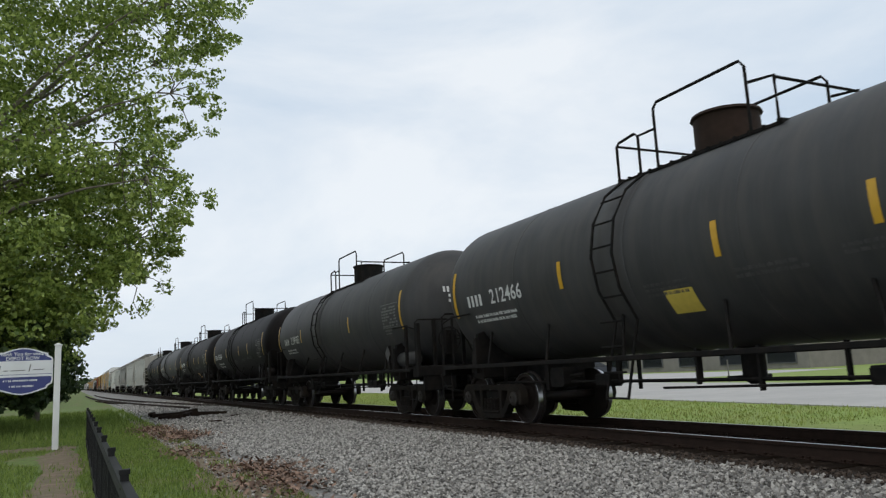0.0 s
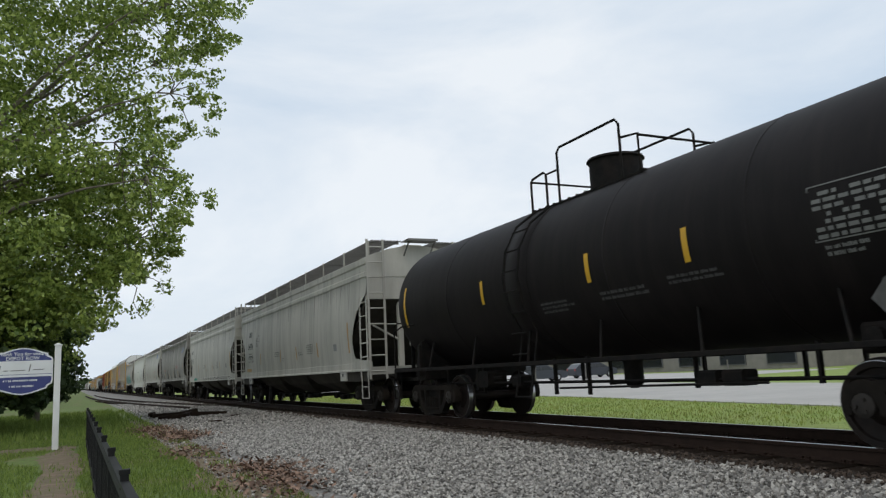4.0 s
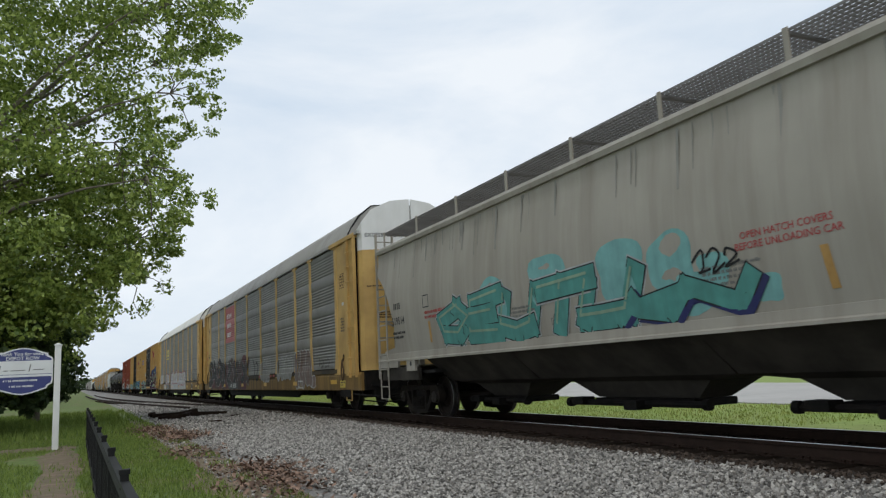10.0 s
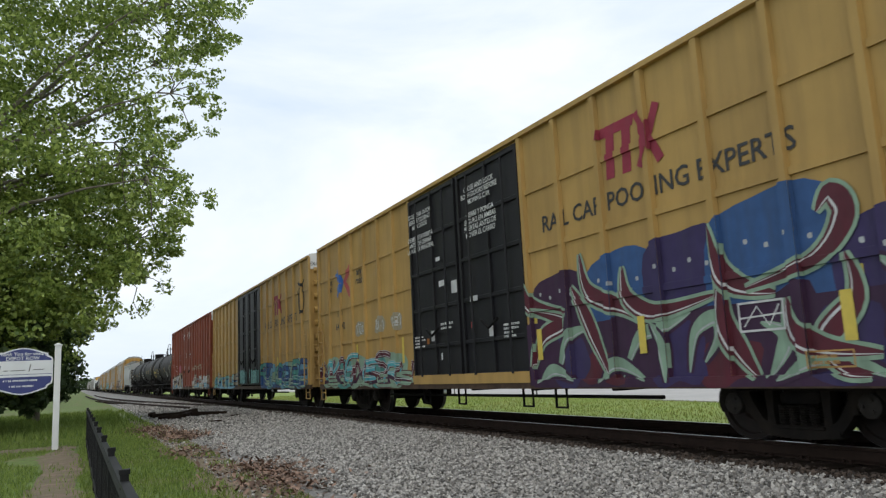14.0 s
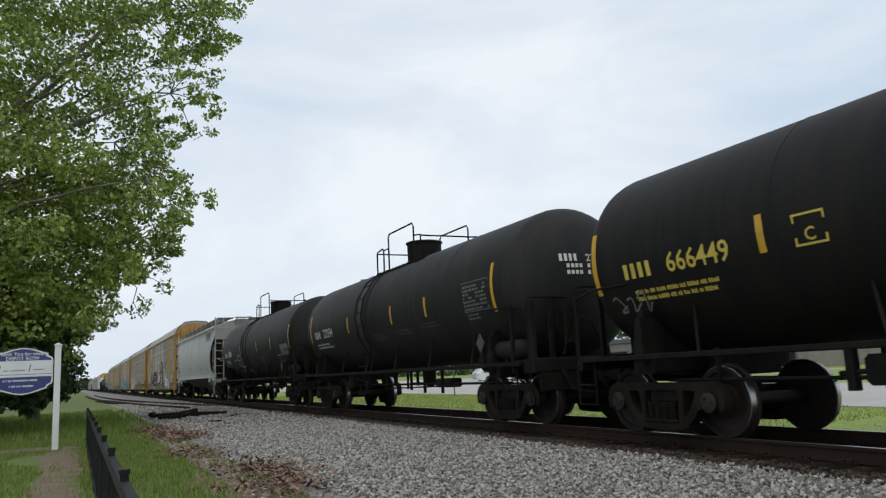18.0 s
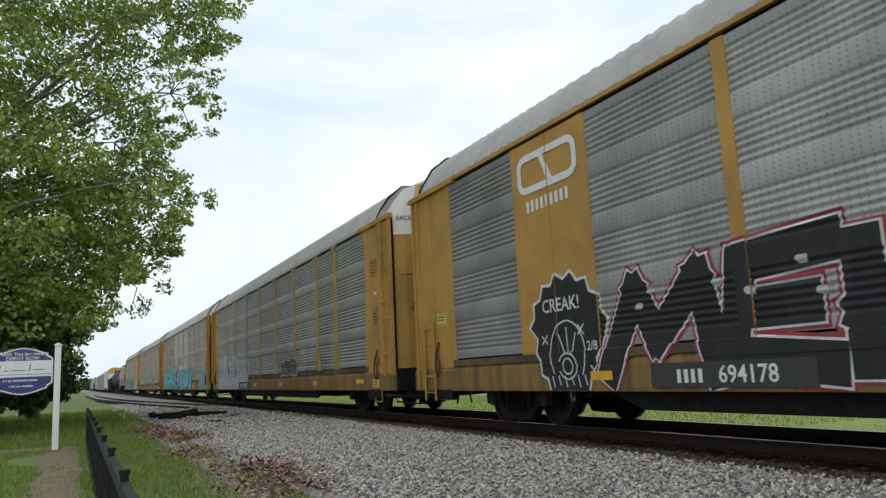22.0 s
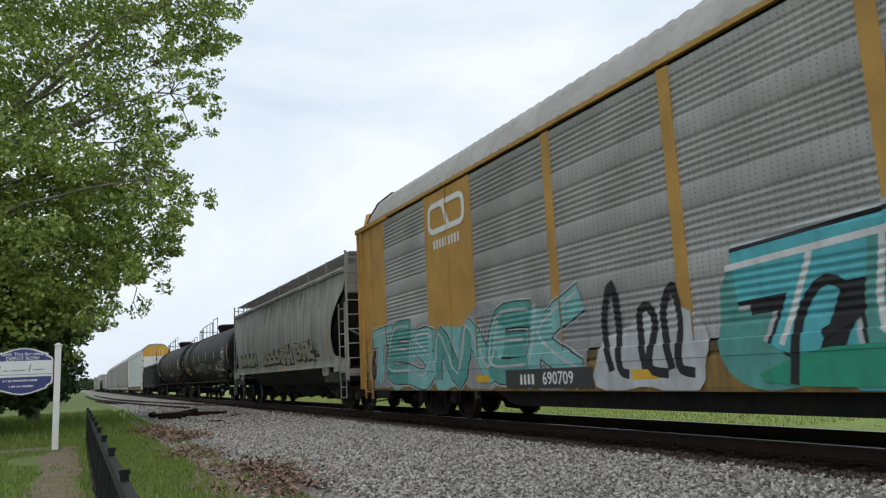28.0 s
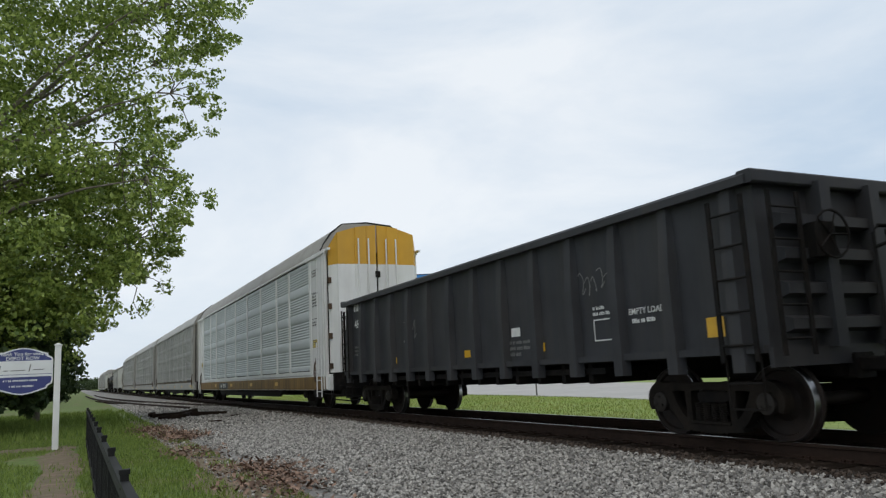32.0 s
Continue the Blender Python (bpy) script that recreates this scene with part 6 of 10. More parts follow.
    if style == "plain":
        stencil(car, -12.15, 4.40, 0.5, 3, 0.05, "sill_rust", panel_x, seed)
        stencil(car, -12.14, 3.66, 0.5, 5, 0.06, "ink_black", panel_x, seed + 1)
        plate(car, "notice_bar", "ink_black", panel_x, -12.4, -11.88, 2.86, 2.88)
        stencil(car, -12.14, 2.74, 0.5, 2, 0.05, "ink_black", panel_x, seed + 2)
        for y in (-12.14, 12.14):
            plate(car, "warning_plate", "ink_yellow", panel_x, y - 0.24, y + 0.24, 1.95, 2.21)
            outline(car, "ink_black", flat(-1.513), y - 0.22, y + 0.22, 1.97, 2.19, 0.012)
            stencil(car, y, 2.11, 0.34, 2, 0.035, "ink_black", flat(-1.513), seed + 3)
    else:
        stencil(car, 12.1, 4.0, 0.45, 3, 0.045, "sill_rust", panel_x, seed)
        outline(car, "sill_rust", panel_x, -12.42, -11.98, 3.52, 3.94, 0.016)
        stencil(car, -12.2, 3.84, 0.36, 4, 0.05, "sill_rust", panel_x, seed + 1)
        plate(car, "white_sticker", "pwhite", panel_x, -12.36, -12.18, 3.02, 3.11)
        stencil(car, -12.2, 2.62, 0.32, 5, 0.05, "ink_black", panel_x, seed + 2)
        for y in (-12.15, 11.78):
            plate(car, "warning_plate", "ink_yellow", flat(-1.531), y - 0.24, y + 0.24, 0.70, 0.90)
            stencil(car, y, 0.82, 0.34, 2, 0.04, "ink_black", flat(-1.536), seed + 3)
    return car


def rack_skin(waves=7, bands=4, solid_bays=(), gusset=True):
    """The painted side of a car carrier."""
    sect = screen_section(1.24, 4.80, -1.512, waves, 0.022, bands)
    foot = [(0.60, -1.531), (1.03, -1.531), (1.035, -1.541), (1.22, -1.541), (1.225, -1.52)]
    full = foot[:-1] + [(1.235, -1.512)] + sect
    flat_post = foot[:-1] + [(1.225, -1.531), (4.9, -1.531)]
    plain = foot[:-1] + [(1.225, -1.521), (4.9, -1.521)]
    rib = foot[:-1] + [(1.225, -1.537), (4.9, -1.537)]
    end = [(0.60, -1.531), (1.03, -1.531), (1.035, -1.512), (4.9, -1.512)]
    posts = [-11.65, -8.93, -7.0, -4.2, -1.4, 1.4, 4.2, 7.0, 8.93, 11.65]
    foot_plate = foot[:-1] + [(1.225, -1.532), (1.68, -1.532)] + [q for q in sect if q[0] > 1.681]
    bands_y = [(-14.5, -11.76, end)]
    g = 0.26 if gusset else 0.11
    for k, y in enumerate(posts):
        bands_y.append((y - 0.11, y + 0.11, flat_post))
        if k < 9:
            lo, hi, half = y + g, posts[k + 1] - g, (y + posts[k + 1]) / 2
            if k in solid_bays:
                bands_y += [(lo, half - 0.03, plain), (half - 0.03, half + 0.03, rib), (half + 0.03, hi, plain)]
            else:
                bands_y.append((lo, hi, full))
            if gusset:
                bands_y += [(y + 0.11, y + g, foot_plate), (posts[k + 1] - g, posts[k + 1] - 0.11, foot_plate)]
    bands_y.append((11.76, 14.5, end))
    return Skin(-1.536, bands_y, 0.635, 4.86)


# ---- box cars ----
def boxcar(s, length, label, body="yellow", number="", door="black_door", grid=True, seed=1):
    car = car_base("box_car", s, length, label, "boxcar", 3.2)
    hl = length / 2 - 0.55
    w, z0, z1 = 1.50, 0.72, 5.02

    def xs(z):
        return -w - 0.002
    dy0, dy1 = -2.45, 2.45  # door opening
    for sgn in (-1, 1):
        g = Geo()
        g.box(min(sgn * (w - 0.06), sgn * w), max(sgn * (w - 0.06), sgn * w), dy0, dy1, z1 - 0.2, z1)
        part("door_header", g, M[body], car)
        for a, b in ((-hl, dy0), (dy1, hl)):
            g = Geo()
            g.box(min(sgn * (w - 0.06), sgn * w), max(sgn * (w - 0.06), sgn * w), a, b, z0, z1)
            side = part("side_wall", g, M[body], car)
            n = 7
            for k in range(n + 1):
                y = a + (b - a) * k / n
                g = Geo()
                g.prism_z([(sgn * w, y - 0.065), (sgn * (w + 0.068), y - 0.05), (sgn * (w + 0.068), y + 0.05), (sgn * w, y + 0.065)], z0 + 0.082, z1 - 0.082)
                part("side_rib", g, M[body], side)
            if grid:
                for z in (1.95, 2.95, 3.95):
                    g = Geo()
                    g.box(min(sgn * w, sgn * (w + 0.03)), max(sgn * w, sgn * (w + 0.06)), a + 0.02, b - 0.02, z - 0.045, z + 0.045)
                    part("level_rib", g, M[body], side)
        g = Geo()
        g.box(min(sgn * (w - 0.02), sgn * (w + 0.07)), max(sgn * (w - 0.02), sgn * (w + 0.07)), -hl, hl, z0 - 0.06, z0 + 0.08)
        part("side_sill", g, M["sill_rust"], car)
        g = Geo()
        g.box(min(sgn * (w - 0.02), sgn * (w + 0.08)), max(sgn * (w - 0.02), sgn * (w + 0.08)), -hl, hl, z1 - 0.08, z1)
        part("side_rail", g, M[body], car)
        # two plug doors with frames, bars and locking rods
        for j in (0, 1):
            a, b = (dy0, 0.0) if j == 0 else (0.0, dy1)
            g = Geo()
            g.box(min(sgn * (w - 0.04), sgn * (w + 0.03)), max(sgn * (w - 0.04), sgn * (w + 0.03)), a + 0.03, b - 0.03, z0 + 0.12, z1 - 0.12)
            d = part("plug_door", g, M[door], car)
            for z in (z0 + 0.2, 1.55, 2.35, 3.15, 3.95, z1 - 0.2):
                g = Geo()
                g.box(min(sgn * (w + 0.03), sgn * (w + 0.07)), max(sgn * (w + 0.03), sgn * (w + 0.07)), a + 0.06, b - 0.06, z - 0.04, z + 0.04, 0.01)
                part("door_bar", g, M[door], d)
            g = Geo()
            for y in (a + 0.1, b - 0.1, (a + b) / 2):
                g.box(min(sgn * (w + 0.03), sgn * (w + 0.08)), max(sgn * (w + 0.03), sgn * (w + 0.08)), y - 0.035, y + 0.035, z0 + 0.15, z1 - 0.15)
            for y in (a + 0.55, b - 0.55):
                g.tube([(sgn * (w + 0.11), y, z0 + 0.2), (sgn * (w + 0.11), y, z1 - 0.25)], 0.022, 6)
            part("locking_rod", g, M[door], d)
            g = Geo()
            g.tube([(sgn * (w + 0.13), (a + b) / 2 - 0.3, 1.9), (sgn * (w + 0.16), (a + b) / 2, 1.75), (sgn * (w + 0.13), (a + b) / 2 + 0.3, 1.9)], 0.025, 6)
            part("door_handle", g, M["steel"], d)
    g = Geo()
    g.prism_y([(-w - 0.06, z1 - 0.02), (-w + 0.05, z1 + 0.06), (0, z1 + 0.18), (w - 0.05, z1 + 0.06), (w + 0.06, z1 - 0.02)], -hl - 0.03, hl + 0.03)
    for k in range(14):
        y = -hl + 2 * hl * (k + 0.5) / 14
        g.prism_y([(-w, z1 + 0.05), (0, z1 + 0.21), (w, z1 + 0.05), (0, z1 + 0.15)], y - 0.05, y + 0.05)
    part("roof", g, M["roof_white"], car)
    for e in (-1, 1):
        g = Geo()
        g.box(-w, w, min(e * (hl - 0.08), e * hl), max(e * (hl - 0.08), e * hl), z0, z1 + 0.05)
        wall = part("end_wall", g, M[body], car)
        for k in range(9):
            z = z0 + 0.3 + k * 0.44
            g = Geo()
            g.prism_x([(e * hl, z - 0.10), (e * (hl + 0.09), z - 0.04), (e * (hl + 0.09), z + 0.04), (e * hl, z + 0.10)], -w + 0.12, w - 0.12)
            part("end_rib", g, M[body], wall)
        g = Geo()
        g.box(-w, w, min(e * hl, e * (hl + 0.03)), max(e * hl, e * (hl + 0.03)), z1 - 0.45, z1 + 0.04)
        part("end_stripe", g, M["white"], wall, "white painted band for excess height")
        ladder(car, e * (hl + 0.13), -1.48, -1.05, 0.8, 2.6, 5, body, 0.016, "end_ladder", "x")
        ladder(car, -1.60, e * (hl - 0.55), e * (hl - 0.08), 0.8, 2.6, 5, body, 0.016, "side_ladder")
        stirrup(car, e * (hl - 0.32), body, -1.55, 0.35, 0.75, 0.45)
    bwheel = part("brake_wheel", BRAKE_WHEEL, M["steel"], car)
    bwheel.location = (-0.4, -(hl + 0.22), 2.1)
    g = Geo()
    g.box(-0.3, 0.3, -hl, hl, 0.66, 0.98)
    for k in range(9):
        y = -hl + 2 * hl * (k + 0.5) / 9
        g.box(-1.4, 1.4, y - 0.06, y + 0.06, 0.62, 0.8)
    g.box(-1.45, 1.45, -hl + 0.05, hl - 0.05, 0.70, 0.78)
    for y in (-3.0, -2.0, 0.5, 2.2):
        g.tube([(-1.3, y, 0.66), (-1.3, y, 0.35), (-1.3, y + 0.3, 0.35), (-1.3, y + 0.3, 0.66)], 0.025, 5)
    g.tube([(-1.1, -5.0, 0.52), (-1.1, 5.0, 0.50)], 0.03, 6)
    part("underframe", g, M["steel"], car)
    if number:
        marks(car, number, 0.22, hl - 2.0, 2.35, "ink_black" if body != "red_box" else "ink_white", xs, True)
    for y in (-hl + 1.4, -hl + 4.6, -hl + 7.2, hl - 0.9, hl - 3.4, hl - 6.6):
        plate(car, "reflective_strip", "ink_yellow" if body != "red_box" else "strip_dull", xs, y - 0.06, y + 0.06, 1.25, 1.85)
    return car


def box_skin(length, grid=True):
    """The painted side of a box car: wall plates between upright ribs."""
    hl = length / 2 - 0.55
    wall, rib = [(0.66, -1.57), (0.80, -1.57), (0.805, -1.502)], [(0.66, -1.57), (0.80, -1.57), (0.805, -1.571), (5.0, -1.571)]
    for z in (1.95, 2.95, 3.95) if grid else ():
        wall += [(z - 0.05, -1.502), (z - 0.045, -1.531), (z + 0.045, -1.531), (z + 0.05, -1.502)]
    wall.append((5.0, -1.502))
    bands_y, steps = [], {}
    for a, b in ((-hl, -2.45), (2.45, hl)):
        for k in range(8):
            y = a + (b - a) * k / 7
            bands_y.append((y - 0.068, y + 0.068, rib))
            steps[y - 0.068] = 0.069
            if k < 7:
                bands_y.append((y + 0.068, a + (b - a) * (k + 1) / 7 - 0.068, wall))
    return Skin(-1.503, bands_y, 0.67, 4.95, steps)


# ---- gondola ----
def gondola(s, length, label, number=""):
    car = car_base("gondola", s, length, label, "gondola car", 1.95)
    hl = length / 2 - 0.62
    w, z0, z1 = 1.42, 1.08, 3.02

    def xs(z):
        return -w - 0.005
    for sgn in (-1, 1):
        g = Geo()
        g.box(min(sgn * (w - 0.03), sgn * w), max(sgn * (w - 0.03), sgn * w), -hl, hl, z0, z1)
        wall = part("side_wall", g, M["gon"], car)
        g = Geo()
        g.prism_y([(sgn * (w - 0.06), z1 - 0.06), (sgn * (w + 0.14), z1 - 0.06), (sgn * (w + 0.14), z1 + 0.04), (sgn * (w + 0.10), z1 + 0.08), (sgn * (w - 0.06), z1 + 0.08)], -hl - 0.02, hl + 0.02)
        part("top_rail", g, M["gon"], car)
        g = Geo()
        g.prism_y([(sgn * (w - 0.06), z0 - 0.04), (sgn * (w + 0.10), z0 - 0.04), (sgn * (w + 0.10), z0 + 0.05), (sgn * (w - 0.06), z0 + 0.05)], -hl, hl)
        part("side_sill", g, M["gon"], car)
        n = 13
        for k in range(n + 1):
            y = -hl + 0.35 + (2 * hl - 0.7) * k / n
            g = Geo()
            g.loft([[(sgn * w, y - 0.12, z0 - 0.25), (sgn * (w + 0.13), y - 0.09, z0 - 0.25), (sgn * (w + 0.13), y + 0.09, z0 - 0.25), (sgn * w, y + 0.12, z0 - 0.25)],
                    [(sgn * w, y - 0.12, z1 - 0.9), (sgn * (w + 0.13), y - 0.09, z1 - 0.9), (sgn * (w + 0.13), y + 0.09, z1 - 0.9), (sgn * w, y + 0.12, z1 - 0.9)],
                    [(sgn * w, y - 0.11, z1 - 0.05), (sgn * (w + 0.07), y - 0.08, z1 - 0.05), (sgn * (w + 0.07), y + 0.08, z1 - 0.05), (sgn * w, y + 0.11, z1 - 0.05)]])
            part("side_rib", g, M["gon"], wall)
    # curved tub floor hanging between the bogies
    g = Geo()
    for k in range(12):
        y = -hl + 3.4 + (2 * hl - 6.8) * k / 11
        g.box(-1.35, 1.35, y - 0.05, y + 0.05, 0.72, 1.05)
    g.box(-0.3, 0.3, -hl, hl, 0.74, 1.02)
    g.box(-1.4, 1.4, -hl, hl, 1.02, 1.08)
    g.box(-1.38, 1.38, -hl + 3.0, hl - 3.0, 0.86, 0.95)
    part("underframe", g, M["steel"], car)
    for e in (-1, 1):
        g = Geo()
        g.box(-w, w, min(e * (hl - 0.05), e * hl), max(e * (hl - 0.05), e * hl), z0, z1)
        wall = part("end_wall", g, M["gon"], car)
        g = Geo()
        g.box(-w - 0.12, w + 0.12, min(e * (hl - 0.1), e * (hl + 0.12)), max(e * (hl - 0.1), e * (hl + 0.12)), z1 - 0.06, z1 + 0.10, 0.02)
        part("top_rail", g, M["gon"], car)
        for z in (1.35, 1.75, 2.15, 2.55):
            g = Geo()
            g.prism_x([(e * hl, z - 0.10), (e * (hl + 0.14), z - 0.06), (e * (hl + 0.14), z + 0.06), (e * hl, z + 0.10)], -w + 0.25, w - 0.1)
            part("end_rib", g, M["gon"], wall)
        for x in (-0.45, 0.45):
            g = Geo()
            g.box(x - 0.09, x + 0.09, min(e * hl, e * (hl + 0.2)), max(e * hl, e * (hl + 0.2)), z0, z1)
            part("end_post", g, M["gon"], wall)
        ladder(car, e * (hl + 0.20), -1.42, -0.95, 1.0, 2.85, 5, "steel", 0.016, "end_ladder", "x")
        ladder(car, -1.57, e * (hl - 0.55), e * (hl - 0.05), 0.95, 2.85, 5, "steel", 0.016, "side_ladder")
        stirrup(car, e * (hl - 0.32), "steel", -1.5, 0.42, 1.0, 0.5)
        g = Geo()
        g.box(-1.45, 1.45, min(e * hl, e * (hl + 0.06)), max(e * hl, e * (hl + 0.06)), 0.88, 1.1)
        part("end_sill", g, M["gon"], car)
    bwheel = part("brake_wheel", BRAKE_WHEEL, M["steel"], car)
    bwheel.location = (-0.6, -(hl + 0.34), 2.35)
    g = Geo()
    g.box(-0.78, -0.45, -(hl + 0.30), -(hl + 0.05), 2.1, 2.5, 0.05)
    part("brake_gear_box", g, M["steel"], car)
    for k, y in enumerate((-hl + 0.75, -hl + 4.6, -hl + 7.2, hl - 3.6)):
        plate(car, "reflective_strip", "strip", xs, y - 0.14, y + 0.14, 1.26, 1.26 + (0.24 if k == 0 else 0.14))
    marks(car, number, 0.26, hl - 1.0, 2.3, "ink_white", xs, True)
    stencil(car, hl - 1.0, 1.75, 0.6, 3, 0.06, "ink_grey", xs, 3)
    text_part(car, "EMPTY LOAD", 0.12, -hl + 1.95, 1.66, "ink_white", xs)
    stencil(car, -hl + 1.95, 1.54, 0.6, 1, 0.06, "ink_white", xs, 5)
    outline(car, "ink_white", xs, -hl + 2.70, -hl + 3.12, 1.34, 1.66, 0.02)
    stencil(car, -hl + 2.92, 1.80, 0.4, 2, 0.05, "ink_white", xs, 6)
    plate(car, "white_sticker", "ink_white", xs, -hl + 5.2, -hl + 5.5, 1.55, 1.70)
    stencil(car, -hl + 5.3, 1.42, 0.6, 3, 0.06, "ink_grey", xs, 7)
    tag_scrawl(car, -hl + 2.62, -hl + 3.42, 2.0, 2.4, "ink_grey", xs, 5, 0.018, 5)
    tag_scrawl(car, hl - 5.0, hl - 4.2, 1.7, 2.2, "ink_grey", xs, 8, 0.03)
    return car


# ---- the train, car by car: the joints between the cars, in metres behind the point that passes y = 0 at the start ----
def mid(a, b):
    return (a + b) / 2, b - a


TANK_LABEL = "black cylindrical tank car with top platform and yellow strips"
tank_car(*mid(-0.1, 15.1), "dull black tank car with a rusty dome and yellow strips", "tank_grey", number="212466", seed=1, panel="ink_yellow", panel_at=(-0.30, 0.22, 1.62, 1.93), dome="rail")
tank_car(*mid(15.1, 29.8), "faded black tank car with white numbers and yellow strips", "tank_grey", number="219905", seed=2, strips=(6.2, 3.1, 1.1, -2.0, -5.85))
tank_car(*mid(29.8, 45.2), "glossy black tank car with large white numbers", "tank_black", 1.46, number="202424", seed=3, big=0.31)
tank_car(*mid(45.2, 60.4), "glossy black tank car with faded yellow patches", "tank_black", 1.47, number="202449", seed=4, panel="strip_dull")
tank_car(*mid(60.4, 75.0), "faded grey-black tank car with an orange patch", "tank_grey", 1.49, 2.60, number="202776", seed=5, zm=2.56, strips=(6.2, 3.1, 1.1, -2.0, -5.85), panel="strip_dull")
tank_car(*mid(75.0, 90.6), TANK_LABEL, "tank_black", 1.47, number="", seed=6)
hopper(*mid(90.6, 109.1), "light grey covered hopper with black numbers", "hop_light", number="64874", seed=7, chutes=3, strips=(4.3, 0.9, -1.4, -3.95, -7.0), num_y=6.2, num_z=2.34, num_size=0.30, bulge=0.06, roof=3.60, band_h=0.5, sill_z=(1.12, 1.34))
hopper(*mid(109.1, 126.85), "pale grey covered hopper with scrawls along its sill", "hop_light", number="851053", seed=8, chutes=3, walk_ink="walk_light", strips=(4.0, 0.9, -1.42, -3.94, -6.9), num_y=6.6, num_z=2.30, num_size=0.32, bulge=0.06, roof=3.60, band_h=0.5, sill_z=(1.12, 1.34))
hopper(*mid(126.85, 145.8), "soot-streaked grey covered hopper", "hop_grimy", number="53933", seed=9, walk_ink="walk", bands=1, red_note=True, sill_z=(1.30, 1.48), bulge=0.12)
hopper(*mid(145.8, 164.0), "light grey round-sided covered hopper", "hop_light", number="53960", seed=10, bands=1, red_note=True, sill_z=(1.30, 1.48), bulge=0.12)
hopper(*mid(164.0, 182.3), "clean pale grey covered hopper with orange strips", "hop_clean", number="520304", seed=11, walk_ink="walk_light", strip="strip_orange", strips=(4.9, 1.67, -1.03, -4.27, -6.9), strip_z=1.48, num_y=6.5, num_z=2.14, bulge=0.08, sill_z=(0.90, 1.36))
hopper(*mid(182.3, 200.5), "beige-grey covered hopper with a teal spray-painted piece", "hop_beige", number="519514", seed=12, red_y=-3.95, strips=(5.2, -4.42, -7.1), num_y=6.85, bands=1, red_note=True, sill_z=(1.30, 1.48), bulge=0.12)
autorack(*mid(200.5, 229.2), "yellow-framed car carrier with grey screens and a red panel", "galv_soft", "yellow_pale", "roof_grey", ends="yellow_pale", number="988783", seed=13)
autorack(*mid(229.2, 257.6), "yellow-framed car carrier with a white roof and pink spray paint", "galv_dark", "yellow_pale", "roof_white", ends="yellow_pale", end_top="roof_white", number="963336", number_y=5.3, seed=14, bands=5, waves=6)
boxcar(*mid(257.6, 278.2), "yellow box car with black plug doors and purple spray paint", "box_yellow", number="640542", seed=15)
boxcar(*mid(278.2, 298.7), "yellow box car with black plug doors and teal spray paint", "box_yellow", number="", seed=16)
boxcar(*mid(298.7, 319.1), "oxide-red box car with white spray paint along the foot", "red_box", number="", door="red_box", grid=False, seed=17)
tank_car(*mid(319.1, 337.9), "long black tank car with yellow numbers", "tank_rusty", 1.40, 2.50, "666449", "ink_yellow", seed=18, strips=(8.1, 5.05, 1.6, -2.2, -7.0), big=0.29, num_dy=0.38)
tank_car(*mid(337.9, 353.5), "faded black tank car with white numbers", "tank_mid", number="22034", seed=19)
tank_car(*mid(353.5, 369.9), "matt black tank car with white scrawls and a document panel", "tank_mid", number="50849", seed=20, r=1.46, zc=2.58, zm=2.56, strips=(7.0, 4.87, 2.1, -1.46, -4.04, -6.97), table=False)
hopper(*mid(369.9, 388.1), "silver-grey covered hopper with a black emblem", "hop_silver", number="76401", seed=21, bands=1, sill_z=(1.30, 1.48), bulge=0.12)
# bay_inks lighten the middle screens to paint in their sky reflection
autorack(*mid(388.1, 416.6), "yellow car carrier with grey screens and black-and-white spray paint", "galv", "yellow", "roof_grey", bay_inks={3: "galv_sheen", 4: "galv_sheen", 5: "galv_sheen", 6: "galv_mid"}, ends="yellow", end_top="yellow", door_ink="hop_light", number="694178", style="plain", solid_bays=(1, 7), seed=22)
autorack(*mid(416.6, 444.6), "yellow-framed car carrier with grey screens and white tags", "galv", "yellow", "roof_grey", ends="yellow", number="992420", seed=23)
# middle bays again take the lighter colour in place of sky sheen
autorack(*mid(444.6, 473.0), "yellow-framed car carrier with bright screens and blue spray paint", "galv", "yellow", "roof_grey", ends="yellow", number="710877", seed=24, bay_inks={3: "galv_sheen", 4: "galv_sheen", 5: "galv_sheen"}, number_y=5.4)
autorack(*mid(473.0, 501.4), "yellow-framed car carrier with plain grey screens", "galv", "yellow", "roof_grey", ends="yellow", number="331613", seed=25)
autorack(*mid(501.4, 529.2), "yellow car carrier with grey screens and teal spray paint", "galv_mid", "yellow", "roof_grey", ends="yellow", end_top="yellow", number="690709", style="plain", solid_bays=(1, 7), seed=26)
hopper(*mid(529.2, 547.6), "dirty white covered hopper with a dark roof walk", "hop_dirty", number="", seed=27, bands=1, sill_z=(1.30, 1.48), bulge=0.12, walk_ink="walk", top_ink="hop_grimy")
tank_car(*mid(547.6, 567.4), "long black pressure tank car with white scrawls", "tank_black", 1.54, 2.54, "950026", "ink_yellow", True, seed=28, strips=(9.15, 5.8, 3.58, 1.2, -1.55, -4.55, -8.6), zm=2.48)
tank_car(*mid(567.4, 587.75), "long black pressure tank car with a red diamond placard", "tank_black", 1.51, 2.62, "50020", "ink_white", True, seed=29, strips=(9.0, 6.85, 3.15, 0.33, -2.37, -5.25, -8.25), zm=2.48)
gondola(*mid(587.75, 603.6), "charcoal-grey gondola car with ribbed sides", "465")
autorack(*mid(603.6, 632.4), "silver-white car carrier with a bright yellow door top", "galv_white", "white", "roof_grey", ends="white", end_top="yellow_bright", number="708296", style="plain", seed=31)
